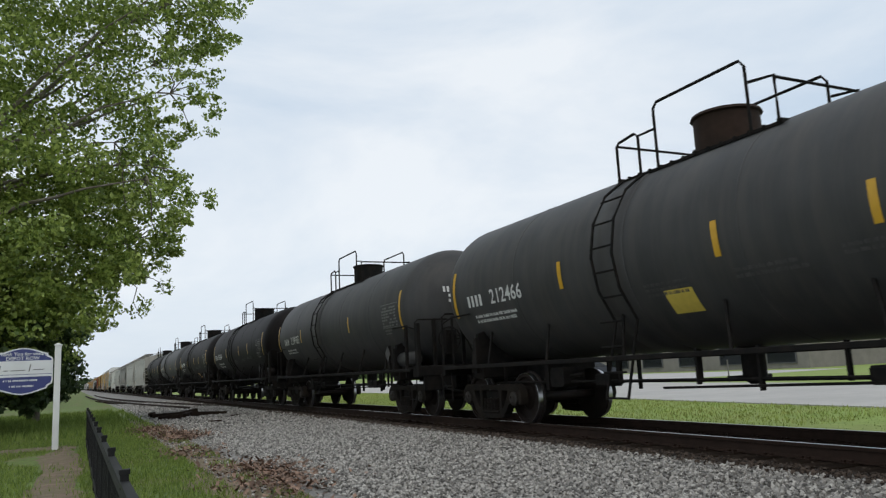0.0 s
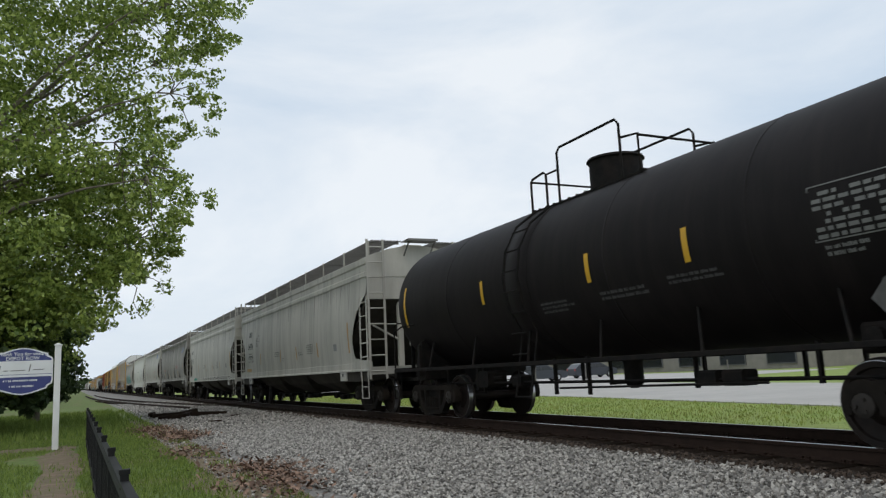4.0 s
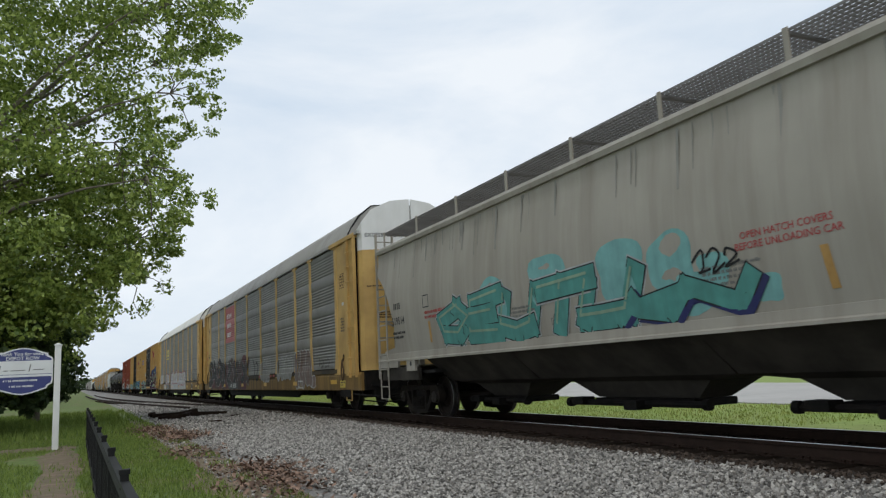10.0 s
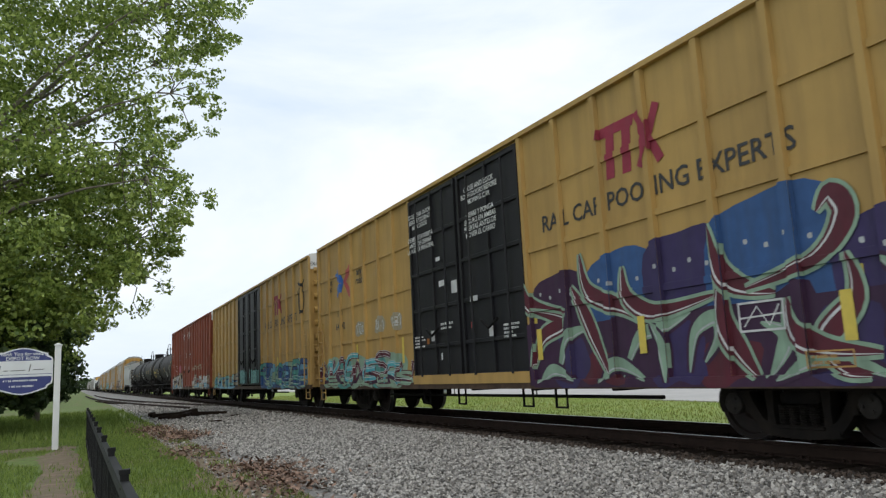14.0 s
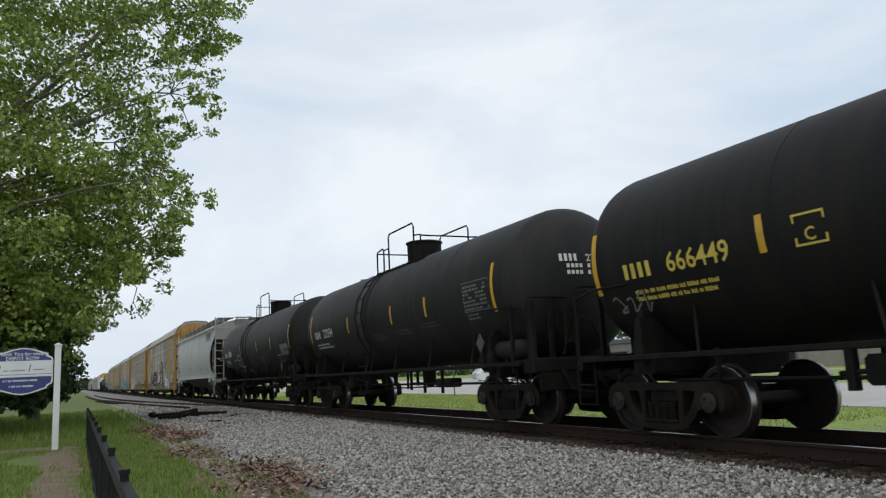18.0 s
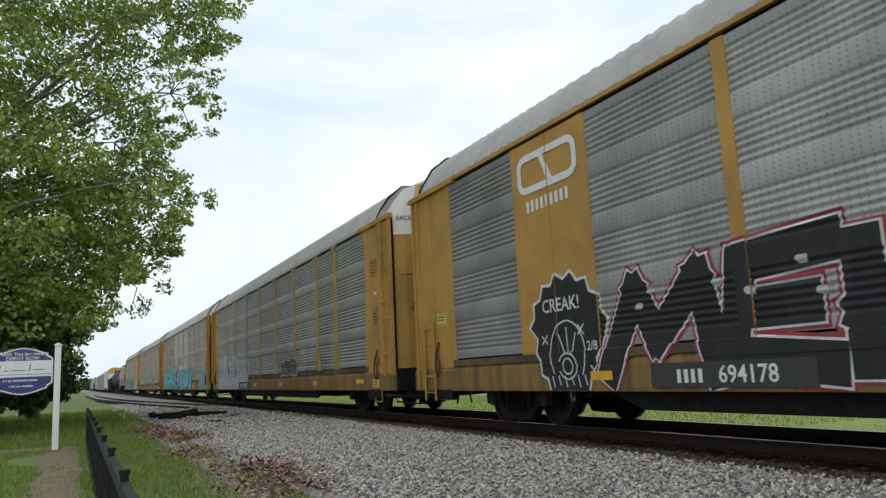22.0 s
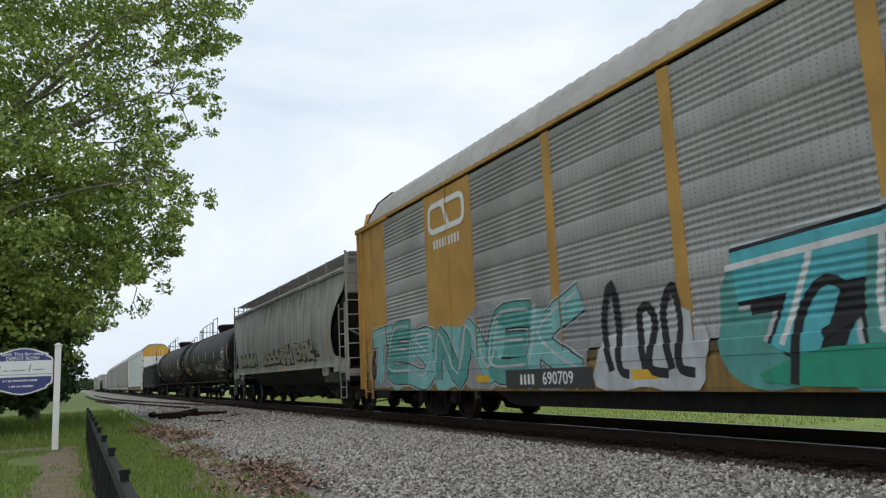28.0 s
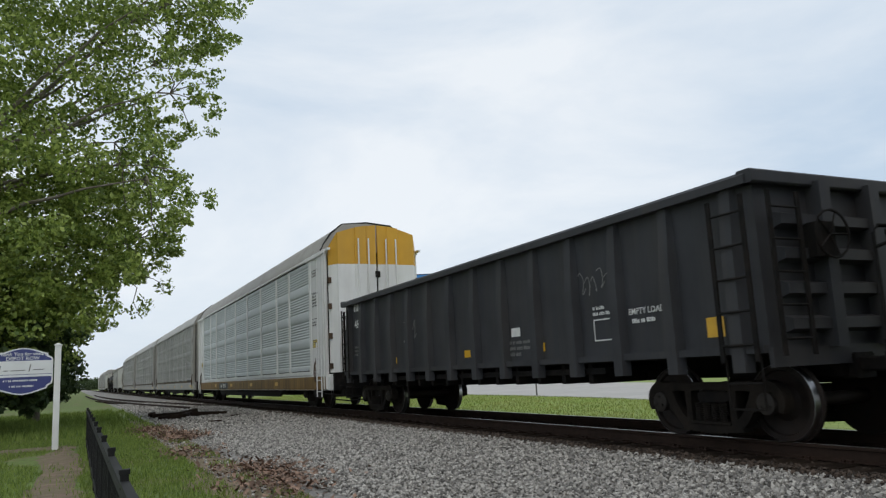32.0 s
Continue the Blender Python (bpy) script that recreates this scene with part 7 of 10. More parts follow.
autorack(*mid(632.4, 661.0), "grey car carrier with weathered screens", "galv", "roof_grey", "roof_grey", ends="roof_grey", end_top="roof_grey", seed=32, far=True)
autorack(*mid(661.0, 689.6), "grey car carrier with weathered screens", "galv", "roof_grey", "roof_grey", ends="roof_grey", end_top="roof_grey", seed=33, far=True)
autorack(*mid(689.6, 718.2), "grey car carrier with weathered screens", "galv", "roof_grey", "roof_grey", ends="roof_grey", end_top="roof_grey", seed=34, far=True)
hopper(*mid(718.2, 736.7), "light grey covered hopper far down the train", "hop_light", seed=35, small_print=False)
hopper(*mid(736.7, 755.2), "dirty white covered hopper far down the train", "hop_dirty", seed=36, small_print=False)
tank_car(*mid(755.2, 771.0), "black tank car far down the train", "tank_black", seed=37, patches=False, table=False)
tank_car(*mid(771.0, 786.8), "black tank car far down the train", "tank_black", seed=38, patches=False, table=False)
hopper(*mid(786.8, 805.3), "light grey covered hopper far down the train", "hop_light", seed=39, small_print=False)
autorack(*mid(805.3, 833.9), "grey car carrier far down the train", "galv", "roof_grey", "roof_grey", ends="roof_grey", end_top="roof_grey", seed=40, far=True)
autorack(*mid(833.9, 862.5), "grey car carrier far down the train", "galv", "roof_grey", "roof_grey", ends="roof_grey", end_top="roof_grey", seed=41, far=True)
hopper(*mid(862.5, 881.0), "light grey covered hopper far down the train", "hop_light", seed=42, small_print=False)


# ---- what is painted on single cars; y runs to the rear of each car, z is above the rails ----
RACK = rack_skin()
RACK5 = rack_skin(6, 5)
RACK_SOLID = rack_skin(solid_bays=(1, 7), gusset=False)
BOX = box_skin(20.6)


def by_name(prefix, k):
    """The k-th car of a kind, in the order of the train."""
    found = [c for c, _ in CARS if c.name.split(".")[0] == prefix]
    return found[k]


def shell(r=1.42, zc=2.56):
    return lambda z: -math.sqrt(max(r * r - (z - zc) ** 2, 0.01))


def hop_side(zs, zt, bulge):
    return lambda z: -(1.50 + bulge * math.sin(math.pi * min(min(max((z - zs) / (zt - zs), 0), 1) * 1.1, 1.0)))


# lettering of the third tank car
c = by_name("tank_car", 2)
text_part(c, "LD LMT 217800 LB  98750 KG", 0.125, 4.4, 1.92, "ink_white", shell(1.46))
text_part(c, "LT WT  68200 LB  30950 KG", 0.125, 4.4, 1.77, "ink_white", shell(1.46))

# first two hoppers
c = by_name("covered_hopper", 0)
HOP_A = hop_side(1.34, 3.60, 0.06)
text_part(c, "LD LMT 223000", 0.15, 6.2, 1.92, "ink_black", HOP_A)
text_part(c, "LT WT    63000", 0.15, 6.2, 1.77, "ink_black", HOP_A)
plate(c, "amber_bar", "strip_dull", HOP_A, 6.2, 7.15, 1.40, 1.52)
outline(c, "ink_black", HOP_A, 4.75, 5.1, 2.42, 2.75, 0.02)
text_part(c, "PLATE", 0.075, 4.92, 2.63, "ink_black", HOP_A)
text_part(c, "C", 0.17, 4.92, 2.46, "ink_black", HOP_A)
c = by_name("covered_hopper", 1)
SILL = flat(-1.522)
for i in range(11):
    y = 2.3 - i * 0.86
    tag_scrawl(c, y - 0.62, y, 1.14, 1.31, "pblack", SILL, 100 + i % 4, 0.03, 4)
    strokes_part(c, [[(y - 0.72 + 0.07 * math.cos(a), 1.23 + 0.07 * math.sin(a)), (y - 0.72 - 0.07 * math.cos(a), 1.23 - 0.07 * math.sin(a))] for a in (0.2, 1.3, 2.3)], 0.02, "pblack", SILL, 0.010, "spray_star")
piece(c, 4.6, 5.8, 1.14, 1.34, 5, ("pgreen",), "teal", SILL, 5, 0.3, 0.02)
tag_scrawl(c, 3.9, 4.5, 1.14, 1.34, "pblack", SILL, 9, 0.025, 2)

# soot and grime on the two round-sided hoppers
HOP_B = hop_side(1.48, 3.98, 0.12)
for k, y, w, h, n in ((2, -1.75, 0.62, 0.95, 130), (2, 3.05, 0.5, 0.85, 110), (2, 0.7, 0.4, 0.35, 30), (2, -4.6, 0.7, 0.6, 36), (2, 5.9, 0.5, 0.5, 24)):
    c = by_name("covered_hopper", k)
    rr = random.Random(int(y * 10) + k)
    g = Geo()
    if n > 100:
        for sg in (-1, 1):
            lay(g, [(y, 1.50), (y + sg * 0.85 * w, 1.50), (y + sg * 0.42 * w, 1.50 + 0.34 * h), (y, 1.50 + 0.8 * h)], HOP_B, 0.0045)
    for _ in range(n):
        d = rr.gauss(0, 0.42)
        top = 1.50 + h * max(0.12, 1 - abs(d) * 0.9) * rr.uniform(0.5, 1.05)
        yy, ww = y + d * w, 0.05 * rr.uniform(0.4, 1.2)
        lay(g, [(yy + ww, 1.50), (yy - ww, 1.50), (yy - 0.012, top), (yy + 0.012, top)], HOP_B, 0.004)
    tagged(part("soot_fan", g, M["grime"], c), kind="stuff")
streaks(by_name("covered_hopper", 2), -7.4, 7.4, 1.7, 3.96, 150, "hop_streak", HOP_B, 31, 0.14)
streaks(by_name("covered_hopper", 2), -7.4, 7.4, 2.6, 3.96, 110, "grime", HOP_B, 32, 0.09)
streaks(by_name("covered_hopper", 7), -7.2, 7.2, 1.5, 3.96, 90, "under_stain", HOP_B, 33, 0.07)
for k, n in ((0, 40), (1, 30), (3, 45), (5, 40), (6, 40)):
    streaks(by_name("covered_hopper", k), -7.2, 7.2, 1.9 if k < 2 else 1.6, 3.58 if k < 2 else 3.94, n, "hop_streak", HOP_A if k < 2 else HOP_B, 40 + k, 0.07)
plate(by_name("covered_hopper", 3), "blue_emblem_block", "ink_blue", HOP_B, -5.9, -5.3, 3.52, 3.92, 0.006, 0.06)
strokes_part(by_name("covered_hopper", 2), [[(y, 3.25), (y - 0.1, 3.6), (y - 0.28, 3.3)] for y in (-6.1, -6.45, -6.8)], 0.07, "ink_blue", HOP_B)
plate(by_name("covered_hopper", 3), "black_placard", "ink_black", HOP_B, -5.15, -4.75, 1.66, 1.88)

# clean hopper
c = by_name("covered_hopper", 4)
HOP_C = hop_side(1.36, 3.98, 0.08)
text_part(c, "DO NOT HAMMER ON CAR", 0.15, 0.45, 2.66, "ink_black", HOP_C)
plate(c, "yellow_label", "ink_yellow", HOP_C, -4.15, -3.7, 1.60, 1.75)
stencil(c, -3.92, 1.70, 0.36, 2, 0.03, "ink_black", flat(HOP_C(1.7) - 0.004), 3)
stencil(c, -4.6, 2.72, 0.9, 2, 0.05, "ink_grey", HOP_C, 41)
stencil(c, -4.6, 2.36, 0.9, 4, 0.05, "ink_grey", HOP_C, 42)
for y in (-0.4, -2.4, -3.2, 1.4):
    stencil(c, y, 1.12, 0.4, 3, 0.03, "ink_grey", SILL, 43)
plate(c, "yellow_label", "ink_yellow", HOP_C, 4.55, 4.75, 1.58, 1.66)

# teal piece on the beige hopper
c = by_name("covered_hopper", 5)
for i, (y, z, r) in enumerate(((-2.2, 2.25, 0.35), (-2.9, 2.05, 0.2), (-3.6, 1.75, 0.16), (-2.5, 1.8, 0.25), (0.6, 2.4, 0.4), (2.4, 2.25, 0.4), (3.8, 2.0, 0.3), (-1.2, 2.3, 0.4))):
    daub(c, y - r * 1.2, y + r * 1.2, z - r, z + r, "teal_light", HOP_B, 230 + i, 0.002 + 0.0004 * i)
piece(c, -1.5, 4.5, 1.53, 2.42, 5, ("teal",), "pblack", HOP_B, 29, 0.36, 0.02, "wash", None, None, "mint", 1, 0.18, 1.12, 0.22, None, True)
piece(c, -3.3, -1.2, 1.54, 2.05, 2, ("teal",), "pblack", HOP_B, 27, 0.42, 0.02, None, None, "navy", None, 1, 0.3, 1.2, 0.3, None, True)
tag_scrawl(c, -3.3, -2.6, 2.0, 2.3, "pblack", HOP_B, 22, 0.03, 3)

# car carriers
c = by_name("car_carrier", 0)
plate(c, "red_panel", "panel_red", RACK, 4.36, 6.86, 2.95, 4.72)
g = Geo()
for z, n in ((4.15, 8), (3.68, 7), (3.22, 7)):
    glyphs(g, n, 0.30, 5.6, z, flat(-1.546))
tagged(part("panel_mark", g, M["ink_white"], c), kind="stuff")
for i, y in enumerate((11.3, 10.2, 9.3, 8.4, 7.4, 6.4, 5.4, 4.3, 3.2, 2.2)):
    daub(c, y - 0.75, y + 0.75, 0.62, 2.12 - 0.12 * (i % 3), "maroon" if i % 2 else "brown", RACK, 600 + i, 0.002 + 0.0003 * i, 0.12)
piece(c, 8.0, 12.0, 0.78, 2.22, 3, ("pblack",), "pwhite", RACK, 31, 0.30, 0.022, None, None, None, None, 4, 0.08, 1.05, 0.10, "SAS")
piece(c, 0.9, 8.0, 0.74, 2.05, 8, ("pblack", "brown"), "wash", RACK, 35, 0.36, 0.02, None, None, None, None, 4, 0.1, 1.1, 0.2)
tag_scrawl(c, -0.9, 0.3, 0.8, 1.9, "pblack", RACK, 36, 0.09, 2)
bubbles(c, -3.1, -1.5, 0.95, 1.95, 3, "galv", "wash", RACK, 32, 0.03)
bubbles(c, -6.5, -4.3, 1.0, 1.84, 4, "galv", "wash", RACK, 33, 0.03)
tag_scrawl(c, -6.4, -4.4, 1.1, 1.7, "wash", RACK, 37, 0.03, 5)
bubbles(c, -8.95, -6.95, 0.70, 2.05, 3, "brown_wash", "wash", RACK, 34, 0.035)
bubbles(c, -9.4, -8.9, 0.68, 1.15, 1, "brown_wash", "wash", RACK, 39, 0.03)
tag_scrawl(c, -10.9, -9.7, 1.3, 1.6, "grime", RACK, 35, 0.03, 4)
outline(c, "pwhite", flat(-1.54), -7.95, -7.35, 0.68, 0.94, 0.04)
for k in range(6):
    plate(c, "red_white_tape", "ink_red", RACK, -1.4 - 0.5 * k, -1.15 - 0.5 * k, 1.12, 1.2)
c = by_name("car_carrier", 1)
for k in range(3):
    plate(c, "emblem_block", "ink_yellow", RACK5, 6.28 - 0.58 * k, 6.72 - 0.58 * k, 3.32, 3.86, 0.007)
    plate(c, "emblem_block_core", "galv_dark", RACK5, 6.38 - 0.58 * k, 6.58 - 0.58 * k, 3.46, 3.72, 0.010)
plate(c, "yellow_rule", "ink_yellow", RACK5, 5.1, 6.8, 3.08, 3.20, 0.007)
bubbles(c, 9.05, 11.6, 1.10, 1.95, 5, "wash", "pgrey", RACK5, 41, 0.02)
bubbles(c, 4.35, 7.25, 1.08, 2.02, 5, "wash", "crimson", RACK5, 42, 0.035)
bubbles(c, -1.08, 3.2, 1.05, 2.10, 4, "wash", "crimson", RACK5, 43, 0.05)
bubbles(c, -5.6, -1.55, 0.95, 2.05, 4, "wash", "crimson", RACK5, 44, 0.05)
tag_scrawl(c, 3.4, 4.1, 1.4, 1.7, "crimson", RACK5, 45, 0.03)
tag_scrawl(c, -11.3, -9.2, 1.25, 1.75, "pblack", RACK5, 47, 0.03)
plate(c, "whitewash", "wash", RACK5, -6.0, 3.4, 0.66, 1.22, 0.003)
plate(c, "whitewash", "wash", RACK5, 4.3, 8.6, 0.66, 1.06, 0.003)
g = Geo()
for k in range(24):
    y = 8.4 - k * 0.6
    ribbon(g, [(y, 1.08), (y - 0.1, 0.85), (y - 0.05, 0.66)], 0.02, RACK5, 0.006)
tagged(part("spray_stroke", g, M["pblack"], c), kind="stuff")

plate(c, "notice_panel", "ink_black", flat(-1.545), -9.6, -9.0, 0.70, 1.0, 0.002)
outline(c, "ink_white", flat(-1.548), -9.6, -9.0, 0.70, 1.0, 0.02)
bubbles(c, -11.4, -9.1, 1.28, 2.0, 5, "galv_dark", "pblack", RACK5, 49, 0.02)

# box cars
def worn_emblem(c, y, z, s, ink, xs, tall=1.0):
    """A slanted bar over two solid blocks and a pair of leaning bars: a bare shape."""
    for a, b, za, zb in ((0.08, 1.0, 0.74, 0.92), (0.62, 0.84, 0.0, 0.74), (0.2, 0.42, 0.0, 0.74)):
        plate(c, "emblem_block", ink, xs, y + a * s, y + b * s, z + za * s * tall, z + zb * s * tall, 0.005, -0.06 * s)
    strokes_part(c, [[(y - 0.02 * s, z + 0.92 * s * tall), (y - 0.50 * s, z)], [(y - 0.50 * s, z + 0.92 * s * tall), (y - 0.02 * s, z)]], 0.17 * s, ink, xs)


c = by_name("box_car", 0)
worn_emblem(c, -5.4, 3.62, 0.85, "crimson", BOX)
text_part(c, "RAIL CAR POOLING EXPERTS", 0.375, -5.4, 3.18, "ink_black", BOX, "slogan", 1.0)
for i, (y, z, hy, hz, ink) in enumerate(((-3.25, 1.85, 0.75, 0.62, "purple"), (-4.75, 1.85, 0.85, 0.72, "blue"), (-6.05, 1.85, 0.80, 0.78, "violet"), (-7.40, 1.85, 1.0, 0.98, "blue"), (-8.9, 1.75, 0.8, 0.62, "violet"))):
    daub(c, y - hy, y + hy, z - hz, z + hz, ink, BOX, 400 + i, 0.0028 + 0.0005 * i, 0.05)
    for q in range(4):
        daub(c, y - hy * 0.5 + 0.28 * q, y - hy * 0.5 + 0.28 * q + 0.06, z + hz * 0.35 + 0.08 * (q % 2), z + hz * 0.35 + 0.06 + 0.08 * (q % 2), "wash", BOX, 470 + 4 * i + q, 0.0062, 0.05)
plate(c, "spray_field", "purple", BOX, -9.7, -2.5, 0.68, 1.62, 0.0056)
for i in range(9):
    daub(c, -9.4 + 0.78 * i, -8.5 + 0.78 * i, 0.70, 1.20 + 0.25 * (i % 3), ("maroon", "violet", "purple")[i % 3], BOX, 480 + i, 0.0060 + 0.0002 * i, 0.2)
flares(c, (((-3.11, 0.83), (-3.46, 1.44), (-4.11, 1.55)), ((-4.7, 0.81), (-5.09, 1.34), (-5.6, 1.44), (-6.07, 1.59)), ((-5.32, 1.52), (-5.56, 1.18), (-5.59, 0.73)), ((-5.97, 0.85), (-6.12, 1.34), (-6.47, 1.49), (-6.48, 1.25), (-6.24, 0.97)),
           ((-7.17, 0.77), (-7.43, 1.2), (-7.12, 1.38)), ((-2.6, 0.75), (-3.0, 0.95), (-3.6, 0.78)), ((-4.2, 0.74), (-4.6, 1.0), (-5.2, 0.76)), ((-7.3, 0.74), (-7.9, 0.98), (-8.6, 0.76)), ((-8.6, 1.9), (-9.1, 1.5), (-9.5, 0.9))), BOX, "mint", "purple", "wash", 0.20, 0.0085)
flares(c, (((-2.33, 2.4), (-2.52, 2.0), (-3.51, 1.82)), ((-2.47, 1.0), (-2.76, 1.48), (-3.36, 1.68), (-2.5, 1.92)), ((-3.63, 2.2), (-3.9, 1.79), (-4.19, 1.25), (-4.43, 0.81)), ((-3.89, 2.67), (-4.06, 2.07), (-4.83, 1.77), (-5.22, 1.53)),
           ((-4.86, 2.34), (-4.91, 1.91), (-5.44, 1.65), (-6.51, 1.76)), ((-6.65, 1.95), (-6.62, 1.42), (-6.86, 1.0), (-7.04, 0.78)), ((-6.54, 2.6), (-6.66, 2.01), (-6.97, 1.79), (-7.37, 1.69)), ((-7.98, 2.45), (-8.16, 2.62), (-8.28, 2.36), (-7.9, 1.98), (-6.97, 1.77)),
           ((-8.26, 1.99), (-8.30, 1.54), (-7.92, 1.17), (-8.09, 0.86), (-8.4, 0.78)), ((-7.5, 1.62), (-7.57, 1.24), (-7.9, 1.07), (-8.5, 0.99))), BOX, "maroon", "mint", "pwhite", 0.26, 0.0125)
outline(c, "pwhite", BOX, -7.46, -6.83, 1.28, 1.62, 0.025, 0.024)
strokes_part(c, [[(-6.9, 1.34), (-7.1, 1.56), (-7.25, 1.34), (-7.4, 1.56)], [(-6.85, 1.44), (-7.44, 1.46)]], 0.02, "pwhite", BOX, 0.024, "spray_stroke")
for y in (-2.67, -5.17, -8.2):
    plate(c, "reflective_strip", "ink_yellow", BOX, y - 0.07, y + 0.07, 1.12, 1.62, 0.026)
outline(c, "strip_dull", BOX, -8.21, -7.71, 0.86, 1.04, 0.018, 0.024)
stencil(c, -7.96, 0.96, 0.4, 2, 0.035, "strip_dull", flat(-1.57), 466)
for i in range(5):
    daub(c, 3.0 + 1.2 * i, 4.5 + 1.2 * i, 0.68, 1.55 - 0.1 * (i % 2), "teal" if i % 2 else "mint", BOX, 410 + i, 0.003 + 0.0005 * i, 0.12)
piece(c, 2.6, 9.5, 0.70, 1.62, 9, ("maroon", "aqua"), "wash", BOX, 53, 0.15, 0.018, None, None, "maroon", "pwhite", 3, 0.4, 1.6, 0.4)
piece(c, 2.6, 9.5, 0.68, 1.2, 10, ("purple", "mint"), "maroon", BOX, 153, 0.13, 0.02, None, None, None, None, 3, -0.4, 1.5, 0.4)
for i, y in enumerate((6.1, 4.6, 3.5)):
    daub(c, y - 0.35, y + 0.35, 2.05, 2.45, "tan", BOX, 60 + i)
    tag_scrawl(c, y - 0.3, y + 0.3, 2.1, 2.4, "pwhite", BOX, 63 + i, 0.03)
strokes_part(c, [[(7.95, 4.05), (7.45, 3.68), (7.9, 3.28)]], 0.26, "ink_blue", BOX)
strokes_part(c, [[(6.75, 4.05), (7.25, 3.68), (6.8, 3.28)]], 0.26, "ink_red", BOX, 0.011)
text_part(c, "next", 0.26, 8.65, 3.72, "ink_black", BOX)
text_part(c, "load", 0.26, 8.65, 3.52, "ink_black", BOX)
text_part(c, "any", 0.3, 6.05, 3.72, "ink_black", BOX)
text_part(c, "road", 0.3, 6.05, 3.48, "ink_black", BOX)
DOOR = flat(-1.585)
for i, line in enumerate(("CLOSE THIS DOOR", "BEFORE CLOSING", "MAIN DOOR", "", "CIERRE ESTA PUERTA", "ANTES DE CERRAR", "LA PUERTA PRINCIPAL")):
    if line:
        text_part(c, line, 0.14, 1.75, 4.44 - i * 0.13, "ink_white", DOOR)
for i, line in enumerate(("CLOSE AND LOCK", "BOTH DOORS BEFORE", "MOVING CAR", "", "CIERRE Y PONGA", "SEGURO EN AMBAS", "PUERTAS ANTES DE", "MOVER EL CARRO")):
    if line:
        text_part(c, line, 0.14, -1.0, 4.44 - i * 0.13, "ink_white", DOOR)
for i, (y, z, w, h, ink) in enumerate(((0.9, 3.3, 0.2, 0.08, "pwhite"), (0.75, 2.75, 0.3, 0.12, "pwhite"), (0.2, 2.55, 0.25, 0.25, "pwhite"), (1.55, 1.6, 0.12, 0.12, "strip_orange"), (1.3, 1.65, 0.16, 0.22, "pwhite"), (-0.6, 2.3, 0.3, 0.1, "pwhite"),
                                       (-1.2, 1.6, 0.15, 0.2, "pwhite"), (0.9, 1.25, 0.06, 0.14, "pwhite"), (-0.5, 1.8, 0.12, 0.12, "ink_red"))):
    plate(c, "door_sticker", ink, DOOR, y - w / 2, y + w / 2, z, z + h)
stencil(c, 2.0, 1.75, 0.5, 4, 0.04, "ink_white", DOOR, 71)
stencil(c, -1.9, 1.75, 0.5, 4, 0.04, "ink_white", DOOR, 72)
stencil(c, 0.6, 1.95, 0.6, 2, 0.05, "ink_white", DOOR, 73)
plate(c, "yellow_door_foot", "box_yellow", DOOR, -2.4, 2.4, 0.76, 0.95)
c = by_name("box_car", 1)
BOX = box_skin(20.5)
worn_emblem(c, -5.4, 3.45, 0.8, "crimson", BOX)
text_part(c, "RAIL CAR POOLING EXPERTS", 0.38, -5.5, 3.02, "ink_black", BOX, "slogan", 1.0)
for i in range(6):
    daub(c, -9.2 + 1.1 * i, -7.8 + 1.1 * i, 0.68, 1.65 - 0.12 * (i % 2), "blue" if i % 2 else "sky", BOX, 420 + i, 0.003 + 0.0005 * i, 0.12)
piece(c, -9.2, -2.5, 0.70, 1.78, 8, ("teal", "blue", "mint"), "pblack", BOX, 54, 0.17, 0.02, None, None, "navy", None, 3, 0.4, 1.6, 0.4)
piece(c, -9.0, -3.0, 0.68, 1.2, 9, ("mint", "teal"), "navy", BOX, 55, 0.14, 0.02, None, None, None, "pwhite", 3, -0.4, 1.5, 0.4)
daub(c, 3.0, 9.0, 0.68, 1.3, "sky", BOX, 430, 0.003, 0.12)
piece(c, 2.6, 9.2, 0.70, 1.50, 8, ("teal_light", "tan"), "pblack", BOX, 56, 0.16, 0.02, None, None, "navy", None, 3, 0.3, 1.5, 0.4)
strokes_part(c, [[(-8.6 + 0.35 * math.cos(a), 3.7 + 0.5 * math.sin(a)) for a in np.linspace(0, 6.3, 18)], [(-8.6, 3.2), (-8.6, 4.2)], [(-8.2, 4.3), (-8.45, 4.15)], [(-9.0, 4.3), (-8.75, 4.15)]], 0.09, "pblack", BOX)
for i, y in enumerate((0.9, -0.8, 1.6, -1.6)):
    mural(c, y - 0.5, y + 0.5, 0.90, 1.5, 3, "teal_light", "pblack", DOOR, 90 + i, None, "teal", 0.02)
c = by_name("box_car", 2)
BOX = box_skin(20.4, False)
for i, line in enumerate(("CLOSE THIS DOOR", "BEFORE CLOSING", "MAIN DOOR")):
    text_part(c, line, 0.15, 1.75, 4.36 - i * 0.14, "ink_white", DOOR)
for i, line in enumerate(("CLOSE AND LOCK", "BOTH DOORS BEFORE", "MOVING CAR")):
    text_part(c, line, 0.16, -0.65, 4.36 - i * 0.15, "ink_white", DOOR)
for digits, y in (("1", 8.81), ("90", 8.09), ("76", 7.15)):
    text_part(c, digits, 0.36, y, 1.84, "ink_white", BOX, "car_number", 0.8)
g = Geo()
for y in (8.92, 8.70, 8.18, 7.92):
    lay(g, [(y + 0.06, 2.30), (y - 0.06, 2.30), (y - 0.06, 2.54), (y + 0.06, 2.54)], BOX, 0.006)
tagged(part("owner_mark", g, M["ink_white"], c), kind="stuff")
